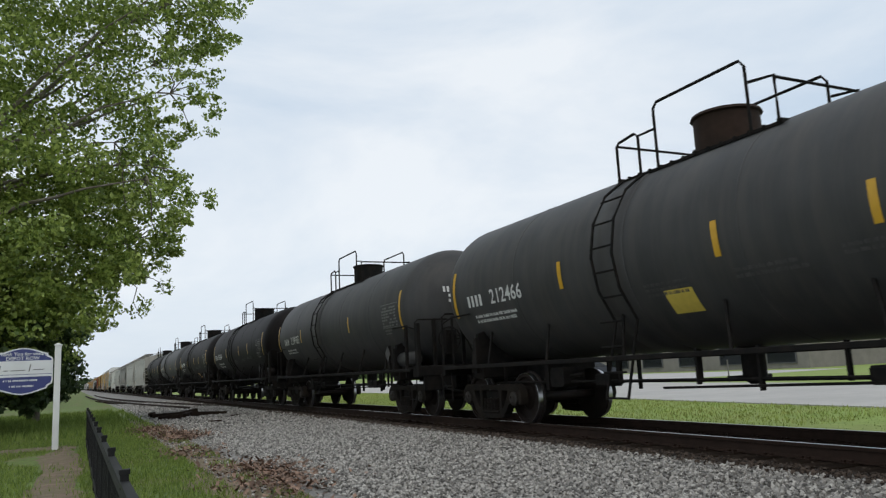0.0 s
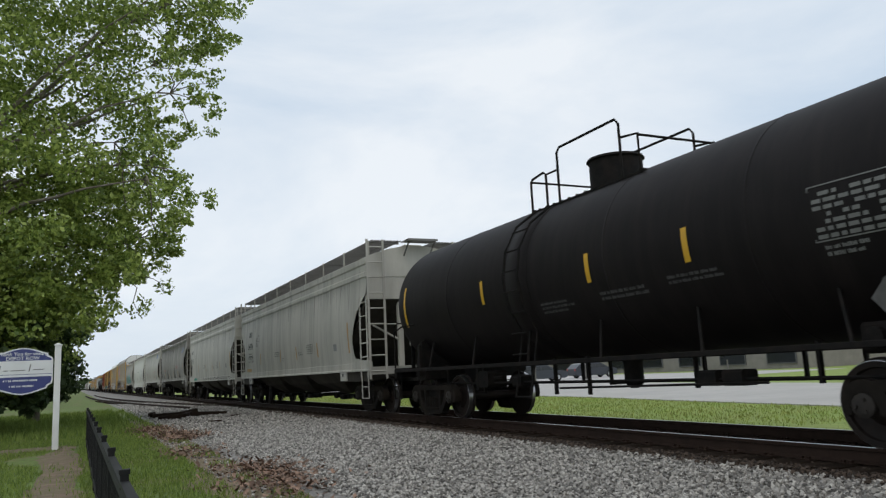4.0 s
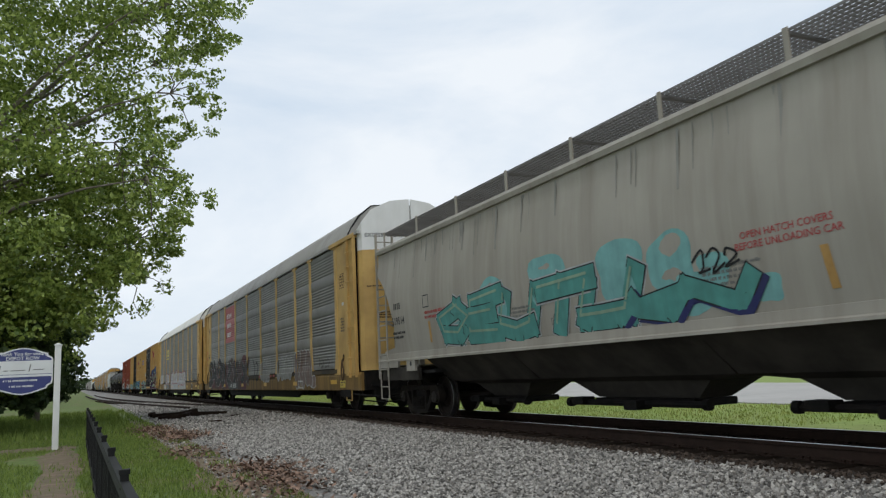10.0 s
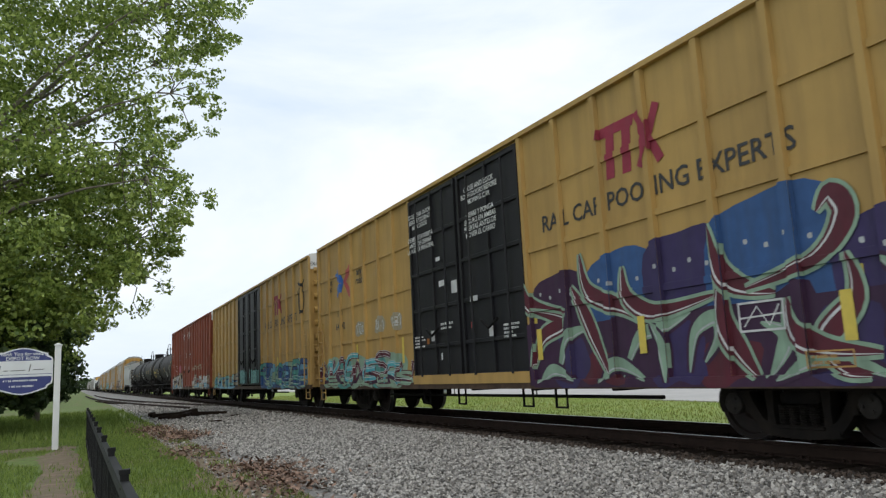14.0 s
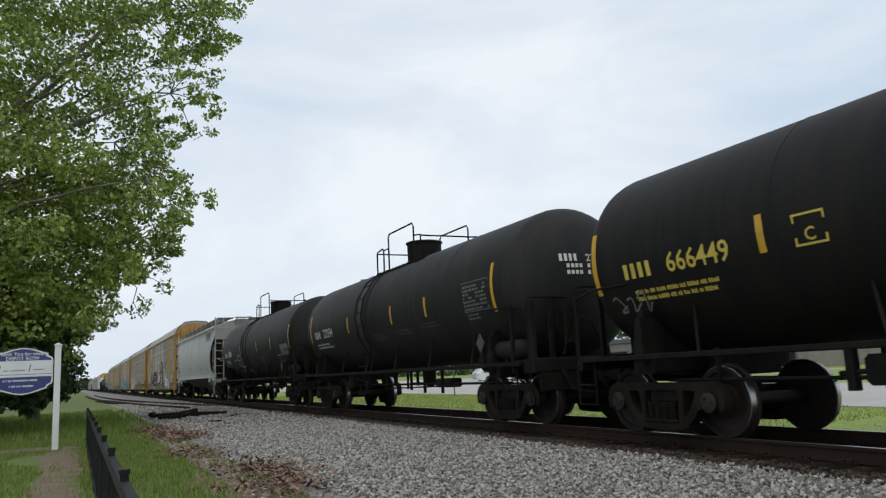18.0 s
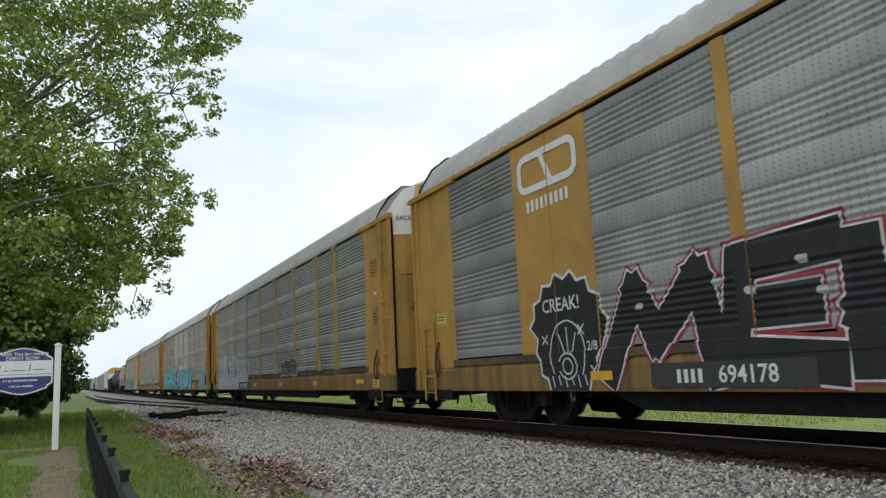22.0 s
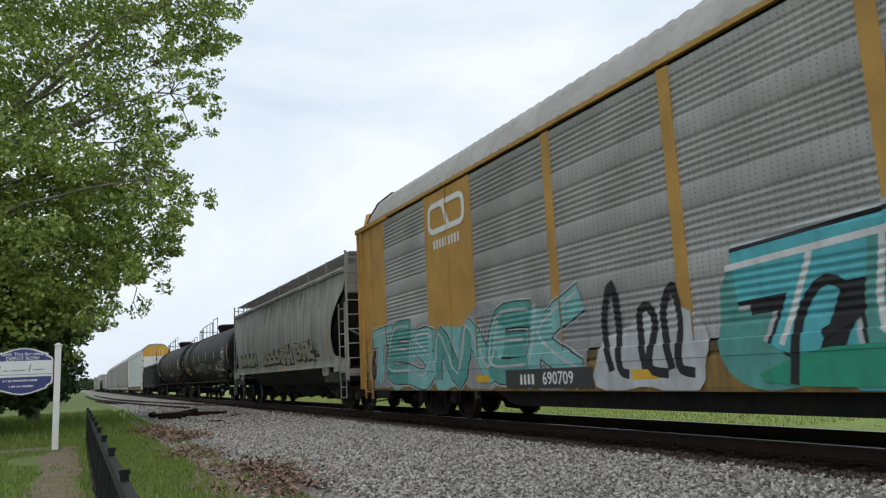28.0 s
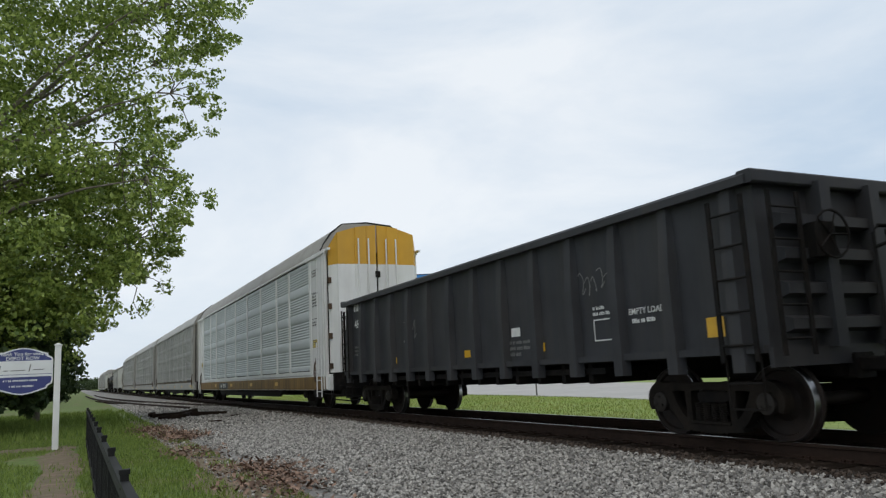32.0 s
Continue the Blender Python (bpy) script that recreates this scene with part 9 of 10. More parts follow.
g.prism_x([(-7.08, 1.49), (-6.92, 1.33), (-7.08, 1.17), (-7.24, 1.33)], -1.43, -1.42)
part("diamond_placard", g, M["ink_red"], c, "red diamond hazard placard")
outline(c, "ink_white", flat(-1.432), -7.14, -7.02, 1.40, 1.43, 0.012)
text_part(c, "1075", 0.11, -7.08, 1.29, "ink_white", flat(-1.432))
g = Geo()
g.box(-1.42, -1.385, -7.11, -7.05, 1.06, 1.46)
part("placard_post", g, M["steel"], c)
c = by_name("car_carrier", 7)
plate(c, "yellow_sill", "sill_yellow", flat(-1.533), -13.4, 13.4, 0.64, 1.04, 0.004)


def excess_height(car, z, y_face):
    """The words on the white band of an end, facing along the line towards -y."""
    vs, fs = letters("EXCESS HEIGHT CAR", 0.17)
    g = Geo()
    g.v = [(a - 0.72, y_face, z + b) for a, b, _ in vs]
    g.f = list(fs)
    tagged(part("end_lettering", g, M["ink_black"], car), kind="stuff")


for k, ln_ in ((0, 20.6), (1, 20.5), (2, 20.4)):
    excess_height(by_name("box_car", k), 4.68, -(ln_ / 2 - 0.55) - 0.036)


# ---- ground, track, road ----
GROUND_Z = -0.34
ground = Geo()
ground.poly([(-900, -300, GROUND_Z), (1500, -300, GROUND_Z), (1500, 2500, GROUND_Z), (-900, 2500, GROUND_Z)])
solid("ground", ground, M["grass_ground"], "grassy ground with bare earthy patches", "ground", kind="structure")
fg = Geo()
fg.poly([(2.6, -60, GROUND_Z + 0.02), (14.0, -60, GROUND_Z + 0.02), (14.0, 900, GROUND_Z + 0.02), (2.6, 900, GROUND_Z + 0.02)])
solid("verge", fg, M["far_grass"], "mown bright green grass verge beside the track", "grass", kind="structure")
rd = Geo()
edges = [(-80, 7.6, 18.0), (5, 8.0, 18.8), (12.5, 8.5, 19.6), (19, 9.3, 20.4), (25, 10.2, 21.4), (32, 10.7, 22.6), (49, 11.0, 25.4), (90, 11.4, 26.4), (900, 12.0, 27.0)]
rd.loft([[(a, y, GROUND_Z - 0.05), (a, y, GROUND_Z + 0.05), (b, y, GROUND_Z + 0.05), (b, y, GROUND_Z - 0.05)] for y, a, b in edges])
solid("road", rd, M["road"], "pale concrete road running beside the railway", "road", kind="structure")
fl = Geo()
fl.poly([(21.0, -80, GROUND_Z + 0.02), (90, -80, GROUND_Z + 0.02), (90, 900, GROUND_Z + 0.02), (21.0, 900, GROUND_Z + 0.02)])
solid("lawn", fl, M["far_grass"], "open grass beyond the road", "grass", kind="structure")
lot = Geo()
lot.box(27.5, 46, 40, 120, GROUND_Z, GROUND_Z + 0.04)
solid("parking_lot", lot, M["lot"], "pale concrete parking lot", "parking lot", kind="structure")

bed = Geo()
bed.prism_y([(-6.3, GROUND_Z - 0.05), (-5.4, GROUND_Z + 0.06), (-2.3, -0.24), (-1.5, -0.19), (1.5, -0.19), (2.0, -0.22), (2.9, GROUND_Z - 0.05)], -60, 1000)
solid("ballast_bed", bed, M["ballast_bed"], "grey crushed-stone ballast bed", "ballast", kind="structure")


def rail_profile(x, s):
    p = [(-0.070, -0.172), (0.070, -0.172), (0.070, -0.160), (0.012, -0.140), (0.010, -0.045), (0.036, -0.036), (0.036, -0.006), (0.028, -0.001), (-0.028, -0.001), (-0.036, -0.006), (-0.036, -0.036), (-0.010, -0.045), (-0.012, -0.140), (-0.070, -0.160)]
    return [(x + a, b) for a, b in p]


track = thing("track", pose(0, 0, 0), "main-line railway track on dark timber ties", "railway track", kind="structure")
for x in (-0.755, 0.755):
    g = Geo()
    g.prism_y(rail_profile(x, 1), -60, 1000)
    r = part("rail", g, M["rail"], track, "rust-brown steel rail with a polished head")
    g = Geo()
    g.box(x - 0.026, x + 0.026, -60, 1000, -0.002, 0.001)
    part("rail_head", g, M["railtop"], r)
# strip under the train: dark soil plus its shadow, as one dark colour
dark_strip = Geo()
dark_strip.prism_y([(-1.56, -0.20), (-1.54, -0.186), (1.58, -0.186), (1.60, -0.20)], -60, 400)
solid("oily_bed", dark_strip, M["oily_bed"], "dark soil between the ties, the train's shadow put into its colour", "ballast", kind="structure")
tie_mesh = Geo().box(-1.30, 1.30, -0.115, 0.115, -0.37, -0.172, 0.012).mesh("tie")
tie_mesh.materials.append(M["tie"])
plate_geo = Geo()
for x in (-0.755, 0.755):
    plate_geo.box(x - 0.17, x + 0.17, -0.09, 0.09, -0.174, -0.158)
    for dx in (-0.11, 0.11):
        plate_geo.box(x + dx - 0.02, x + dx + 0.02, -0.06, -0.03, -0.16, -0.135)
        plate_geo.box(x + dx - 0.02, x + dx + 0.02, 0.03, 0.06, -0.16, -0.135)
plate_mesh = plate_geo.mesh("tie_plate")
plate_mesh.materials.append(M["rail"])
rnd = random.Random(5)
for k in range(150):
    y = 2.0 + k * 0.52 + rnd.uniform(-0.03, 0.03)
    o = part("tie", tie_mesh, None, track)
    o.location, o.rotation_euler = (rnd.uniform(-0.05, 0.05), y, rnd.uniform(-0.006, 0.006)), (0, 0, rnd.uniform(-0.02, 0.02))
    p = part("tie_plate", plate_mesh, None, track)
    p.location = (0, y, 0)

# stub of an old siding that swings in towards the main line
siding = thing("old_siding", pose(0, 0, 0), "rusty end of an abandoned siding half buried in stone", "railway track")
for off in (-0.72, 0.72):
    g = Geo()
    ring = []
    for k in range(31):
        q = k / 30
        y = 40.5 + 110 * q
        xc = -2.45 - 3.7 * (1 - (1 - q) ** 3.0)
        ring.append([(xc + off + a, y, -0.02 + b * 0.9 - 0.1) for a, b in rail_profile(0, 1)])
    g.loft(ring)
    part("rail", g, M["rail"], siding)
for k in range(26):
    q = k / 60
    y = 41 + 110 * q
    xc = -2.45 - 3.7 * (1 - (1 - q) ** 3.0)
    o = part("tie", tie_mesh, None, siding)
    o.location = (xc, y, -0.09)
    o.scale = (0.9, 1, 1)


# ---- loose stone, grass, leaves ----
def loose_stones(name, n, x0, x1, y0, y1, size, ztop, seed, label, ink="stone"):
    """Crushed stone lying on the bed, as one mesh of small uneven lumps."""
    rs = np.random.RandomState(seed)
    base = np.array([(1, 0, 0), (-1, 0, 0), (0, 1, 0), (0, -1, 0), (0, 0, 1), (0, 0, -1)], float)
    tri = np.array([(0, 2, 4), (2, 1, 4), (1, 3, 4), (3, 0, 4), (2, 0, 5), (1, 2, 5), (3, 1, 5), (0, 3, 5)])
    px, py = rs.uniform(x0, x1, n), rs.uniform(y0, y1, n)
    sc = size * rs.uniform(0.5, 1.25, n)
    v = base[None] * rs.uniform(0.55, 1.1, (n, 6, 1)) + rs.normal(0, 0.18, (n, 6, 3))
    v = v * (sc[:, None, None]) * np.array([1, 1, 0.8])
    a, b = rs.uniform(0, 6.28, n), rs.uniform(-0.9, 0.9, n)
    ca, sa, cb, sb = np.cos(a), np.sin(a), np.cos(b), np.sin(b)
    rot = np.stack([np.stack([ca, -sa * cb, sa * sb], 1), np.stack([sa, ca * cb, -ca * sb], 1), np.stack([0 * a, sb, cb], 1)], 1)
    v = np.einsum("nij,nkj->nki", rot, v)
    z = np.array([ztop(q) for q in px]) + rs.uniform(-0.3, 0.45, n) * size
    v += np.stack([px, py, z], 1)[:, None]
    f = (tri[None] + 6 * np.arange(n)[:, None, None]).reshape(-1, 3)
    ob = new(name, raw_mesh(name, v.reshape(-1, 3).tolist(), f.tolist(), M[ink]))
    return tagged(ob, label, "ballast", kind="stuff")


def bed_z(x):
    return float(np.interp(x, [-6.3, -5.4, -2.3, -1.5, 1.5], [GROUND_Z - 0.02, GROUND_Z + 0.06, -0.24, -0.19, -0.19])) + 0.012


loose_stones("ballast_stones", 46000, -5.65, -1.62, 3.0, 22.0, 0.030, bed_z, 11, "grey crushed-stone ballast lying loose beside the rails")
loose_stones("ballast_stones", 15000, -5.7, -1.58, 22.0, 62.0, 0.045, bed_z, 12, "grey crushed-stone ballast farther along the line")
# dark stones carry soil colour and the train's shadow near the rails
loose_stones("ballast_stones", 9000, -1.35, 1.6, 3.0, 24.0, 0.030, lambda x: -0.205, 13, "dark ballast stones between the ties, coloured for soil and shadow", "stone_dark")
loose_stones("ballast_stones", 6500, -1.74, -1.28, 3.0, 30.0, 0.030, bed_z, 15, "dark brown ballast stones along the tie ends, coloured for soil and shadow", "stone_dark")
loose_stones("ballast_stones", 1500, -6.5, -5.5, 5.0, 26.0, 0.028, lambda x: GROUND_Z + 0.02, 14, "stray stones in the dirt along the ballast's edge")


def wavy_patch(name, x0, x1, y0, y1, z, ink, label, seed, wob=0.25, n=40):
    rr = random.Random(seed)
    a, b = [], []
    p, q = rr.uniform(0, 6), rr.uniform(0, 6)
    for k in range(n + 1):
        y = y0 + (y1 - y0) * k / n
        taper = min(1.0, 6 * k / n, 6 * (n - k) / n)
        mid_x = (x0 + x1) / 2
        a.append((mid_x + (x0 - mid_x) * taper + wob * taper * (math.sin(y * 0.9 + p) * 0.5 + rr.uniform(-0.4, 0.4)), y, z))
        b.append((mid_x + (x1 - mid_x) * taper + wob * taper * (math.sin(y * 1.1 + q) * 0.5 + rr.uniform(-0.4, 0.4)), y, z))
    g = Geo()
    g.loft([[u, w] for u, w in zip(a, b)], caps=False, closed=False)
    return solid(name, g, M[ink], label, "earth", kind="structure")


wavy_patch("bare_strip", -8.92, -8.2, 5.0, 21.0, GROUND_Z + 0.006, "bare", "strip of bare brown earth along the fence", 3, 0.18)
wavy_patch("bare_strip", -6.75, -5.55, 4.0, 34.0, GROUND_Z + 0.007, "bare", "dusty earth edge between grass and ballast", 4, 0.5)
cp = Geo()
cp.loft([[(x, 19.7 + 0.22 * math.sin(x * 1.9) + 0.12 * math.sin(x * 5.3), GROUND_Z + 0.011), (x, 21.1 + 0.25 * math.sin(x * 1.3 + 1) + 0.1 * math.sin(x * 6.1), GROUND_Z + 0.011)] for x in np.linspace(-15, -8.3, 40)], caps=False, closed=False)
solid("bare_strip", cp, M["bare"], "trodden earth path in front of the sign", "earth", kind="structure")


def blades(name, n, x0, x1, y0, y1, h, seed, label, keep=None, width=0.006, ink="blade"):
    rs = np.random.RandomState(seed)
    px, py = rs.uniform(x0, x1, n), rs.uniform(y0, y1, n)
    if keep is not None:
        ok = keep(px, py)
        px, py = px[ok], py[ok]
    n = len(px)
    a = rs.uniform(0, 6.28, n)
    hh = h * rs.uniform(0.4, 1.2, n)
    lean = rs.uniform(0.1, 0.7, n) * hh
    la = rs.uniform(0, 6.28, n)
    dx, dy = np.cos(a) * width, np.sin(a) * width
    z0 = np.full(n, GROUND_Z - 0.005)
    p0 = np.stack([px - dx, py - dy, z0], 1)
    p1 = np.stack([px + dx, py + dy, z0], 1)
    p2 = np.stack([px + np.cos(la) * lean, py + np.sin(la) * lean, z0 + hh], 1)
    v = np.stack([p0, p1, p2], 1).reshape(-1, 3)
    f = np.arange(3 * n).reshape(-1, 3)
    ob = new(name, raw_mesh(name, v.tolist(), f.tolist(), M[ink]))
    return tagged(ob, label, "grass", kind="stuff")


def lawn_keep(x, y):
    k = np.sin(x * 1.7 + 1) + np.sin(y * 0.8 + x) + np.sin(x * 0.6 - y * 0.5)
    chance = (np.sin(x * 1271.3 + y * 911.7) * 4375.8) % 1.0
    wob = 0.06 * np.sin(y * 2.3) + 0.04 * np.sin(y * 6.1 + 1)
    on_path = ((x > -8.88 + wob) & (x < -8.24 + wob * 0.5) & (y < 20.5) & (chance > 0.10)) | ((x < -8.5) & (y > 19.75 + wob * 2) & (y < 21.1 + wob * 2) & (chance > 0.08)) | ((x > -6.5) & (np.sin(y * 3) + np.sin(x * 5) < 0.6))
    return (k > -2.3) & ~on_path


blades("grass_blades", 85000, -14, -5.9, 6.0, 24.0, 0.085, 21, "short green grass along the fence and sign", lawn_keep, 0.008)
def verge_keep(x, y):
    return x < np.interp(y, [5, 12.5, 19, 25, 32, 49], [7.9, 8.4, 9.2, 10.1, 10.6, 10.9])


blades("grass_blades", 42000, 2.9, 10.9, 10.0, 60.0, 0.10, 23, "mown grass between the track and the road", verge_keep, 0.018, "blade_far")
blades("grass_blades", 26000, -16, -5.9, 24.0, 48.0, 0.22, 22, "taller rough grass behind the sign", lawn_keep, 0.016)
blades("grass_blades", 18000, 2.5, 10.6, 6.0, 45.0, 0.05, 23, "mown grass on the verge across the track", verge_keep, 0.012, "blade_verge")


def dead_leaves():
    rs = np.random.RandomState(8)
    n = 9000
    y = rs.uniform(7.0, 26.0, n)
    x = -6.0 + 0.25 * np.sin(y * 0.7) + rs.normal(0, 0.34, n)
    keep = (np.sin(y * 1.3) + np.sin(y * 0.55 + 2) + rs.normal(0, 0.5, n)) > 0.1
    x, y = x[keep], y[keep]
    n = len(x)
    s = rs.uniform(0.012, 0.038, n)
    a = rs.uniform(0, 6.28, n)
    t = rs.normal(0, 0.5, (n, 2))
    z = GROUND_Z + 0.02 + rs.uniform(0, 0.11, n)
    quad = []
    for u, w in ((-1, -0.6), (1, -0.6), (1, 0.6), (-1, 0.6)):
        ux, uy = u * s, w * s
        quad.append(np.stack([x + np.cos(a) * ux - np.sin(a) * uy, y + np.sin(a) * ux + np.cos(a) * uy, z + ux * t[:, 0] + uy * t[:, 1]], 1))
    v = np.stack(quad, 1).reshape(-1, 3)
    f = np.arange(4 * n).reshape(-1, 4)
    ob = new("dead_leaves", raw_mesh("dead_leaves", v.tolist(), f.tolist(), M["dead_leaf"]))
    tagged(ob, "drift of dry brown leaves along the ballast's edge", "leaves", kind="stuff")


dead_leaves()


# ---- trees ----
def leaf_cloud(name, centres, radii, per, size, ink, seed, parent, label=""):
    """Many single leaves round clump centres, as one mesh."""
    rs = np.random.RandomState(seed)
    c = np.repeat(np.array(centres), per, 0)
    r = np.repeat(np.array(radii), per)
    n = len(c)
    d = rs.normal(0, 1, (n, 3))
    d /= np.linalg.norm(d, axis=1)[:, None]
    p = c + d * (r * rs.uniform(0.1, 1.0, n) ** 0.6)[:, None] * np.array([1, 1, 0.75])
    s = size * rs.uniform(0.6, 1.3, n)
    u = rs.normal(0, 1, (n, 3))
    u /= np.linalg.norm(u, axis=1)[:, None]
    w = np.cross(u, rs.normal(0, 1, (n, 3)))
    w /= np.linalg.norm(w, axis=1)[:, None]
    s3 = s[:, None]
    pts = [p - u * s3 * 0.55, p + w * s3 * 0.36 - u * s3 * 0.05, p + u * s3 * 0.6, p - w * s3 * 0.36 - u * s3 * 0.05]
    v = np.stack(pts, 1).reshape(-1, 3)
    f = np.arange(4 * n).reshape(-1, 4)
    return part(name, raw_mesh(name, v.tolist(), f.tolist(), M[ink]), None, parent, label)


def limb_path(a, b, rr, sag=0.0, n=6):
    a, b = Vector(a), Vector(b)
    return [a.lerp(b, k / n) + Vector((rr.uniform(-0.12, 0.12), rr.uniform(-0.12, 0.12), rr.uniform(-0.1, 0.1) + sag * math.sin(math.pi * k / n))) * (1 if 0 < k < n else 0) for k in range(n + 1)]


def big_tree():
    """The broad old tree beside the sign: its crown leans out over the line, with open gaps."""
    tree = thing("tree", pose(-13.2, 27.0, GROUND_Z), "large leafy green shade tree leaning over the line", "tree")
    rr = random.Random(17)
    trunk = Geo()
    trunk.tube([(0, 0, -0.1), (0.02, 0.05, 0.5), (0.1, 0, 2.0), (0.15, 0.1, 4.5), (0.3, 0.2, 7.5)], 0.42, 12, 0.26)
    part("trunk", trunk, M["bark"], tree, smooth=60)
    # how far the crown reaches towards the track, by height
    hs = [1.6, 2.4, 3.2, 3.8, 4.4, 5.2, 5.5, 6.3, 7.2, 8.0, 8.6, 9.3, 10.0, 11.0, 11.9, 12.6, 13.4, 14.5, 15.5, 17.5]
    es = [4.4, 4.9, 5.6, 6.7, 7.6, 8.4, 8.6, 8.9, 9.6, 9.5, 9.1, 7.6, 8.8, 9.6, 10.3, 9.6, 9.6, 10.7, 10.8, 10.2]
    mains = []
    for i in range(15):
        z = 3.0 + i * 0.95 + rr.uniform(-0.3, 0.3)
        edge = float(np.interp(z, hs, es))
        for sgn in (1, -1):
            if sgn < 0 and i % 2:
                continue
            tip = (sgn * edge * rr.uniform(0.62, 0.8) if sgn > 0 else -rr.uniform(2.5, 5.0), rr.uniform(-2.6, 2.6), z + rr.uniform(0.2, 0.8))
            path = limb_path((0.15, 0.1, max(1.9, min(z - 1.5, 7.3))), tip, rr, 0.35, 8)
            g = Geo()
            g.tube(path, 0.10, 6, 0.02)
            part("limb", g, M["bark"], tree, smooth=60)
            mains.append(path)
    centres, radii = [], []
    twig_no = 0
    while len(centres) < 2100:
        z = rr.uniform(1.4, 17.8)
        y = rr.gauss(0.3, 1.7)
        edge = float(np.interp(z, hs, es)) - 0.28 - 0.15 * max(0.0, -y)
        x = edge - (edge + 3.0) * rr.random() ** 1.2
        open_to = max(0.0, min(1.0, (x - edge + 5.0) / 5.0))
        hole = noise.noise(Vector((x * 0.62, y * 0.25, z * 0.62))) + 0.5 * noise.noise(Vector((x * 1.5, y * 0.6, z * 1.5 + 7)))
        if hole < -0.52 + 0.55 * open_to and rr.random() < 0.95:
            continue
        centres.append((x, y, z))
        radii.append(rr.uniform(0.42, 0.75) if open_to < 0.5 else rr.uniform(0.24, 0.46))
        if open_to > 0.35 and rr.random() < 0.34 and twig_no < 120:
            # a twig from the nearest limb out to this clump
            p = Vector((x, y, z))
            root = min((q for path in mains for q in path[3:]), key=lambda q: (q - p).length)
            if 0.4 < (root - p).length < 3.2:
                g = Geo()
                g.tube(limb_path(root, p, rr, 0.12, 4), 0.03, 4, 0.008)
                part("twig", g, M["bark"], tree)
                twig_no += 1
    # the dense, shaded heart of the lower crown
    for _ in range(900):
        z = rr.uniform(1.5, 9.0)
        x = rr.uniform(-2.0, 0.70 * float(np.interp(z, hs, es)))
        centres.append((x, rr.gauss(0.6, 1.6), z))
        radii.append(rr.uniform(0.4, 0.7))
    leaf_cloud("crown", centres, radii, 46, 0.145, "leaf", 31, tree, "open crown of mid-green leaves")
    return tree


big_tree()


def plain_tree(name, x, y, h, spread, seed, ink, clumps, per, size, label):
    t = thing(name, pose(x, y, GROUND_Z), label, "tree")
    rr = random.Random(seed)
    g = Geo()
    g.tube([(0, 0, -0.1), (0.05, 0, h * 0.3), (0.1, 0.1, h * 0.62)], 0.02 * h + 0.04, 8, 0.06)
    part("trunk", g, M["bark"], t, smooth=60)
    cs, rs = [], []
    for k in range(clumps):
        a, q = rr.uniform(0, 6.28), rr.random()
        z = h * (0.16 + 0.84 * q)
        w = spread * (0.55 + 0.45 * math.sin(math.pi * (0.15 + 0.8 * q))) * rr.uniform(0.3, 1.0) * (1.0 if q < 0.7 else 1.6 - 0.9 * q)
        cs.append((math.cos(a) * w, math.sin(a) * w, z))
        rs.append(rr.uniform(0.12, 0.24) * spread)
    leaf_cloud("crown", cs, rs, per, size, ink, seed, t)
    for k in range(5):
        g = Geo()
        g.tube(limb_path((0.05, 0, h * rr.uniform(0.2, 0.5)), cs[k], rr), 0.012 * h, 5, 0.02)
        part("limb", g, M["bark"], t)
    return t


# leaf colour darkened here to stand in for shade under the big crown
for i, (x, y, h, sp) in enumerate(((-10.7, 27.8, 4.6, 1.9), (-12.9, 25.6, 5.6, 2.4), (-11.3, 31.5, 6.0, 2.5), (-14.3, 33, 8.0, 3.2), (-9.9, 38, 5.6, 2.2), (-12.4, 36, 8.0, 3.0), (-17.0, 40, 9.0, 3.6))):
    plain_tree("tree", x, y, h, sp, 50 + i, "leaf_dark", 150, 60, 0.22, "bushy green tree behind the sign, shade put into its dark leaf colour")
for i, (x, y, h, sp) in enumerate(((-12.0, 70, 7.0, 3.2), (-11.5, 95, 6.5, 3.0), (-14, 120, 9.0, 4.2), (-11.8, 160, 7.5, 3.6), (-13, 210, 9.0, 4.4), (-18, 90, 10, 4.5), (-22, 60, 10, 4.5))):
    plain_tree("tree", x, y, h, sp, 70 + i, "leaf", 60, 40, 0.35, "green roadside tree beyond the park")


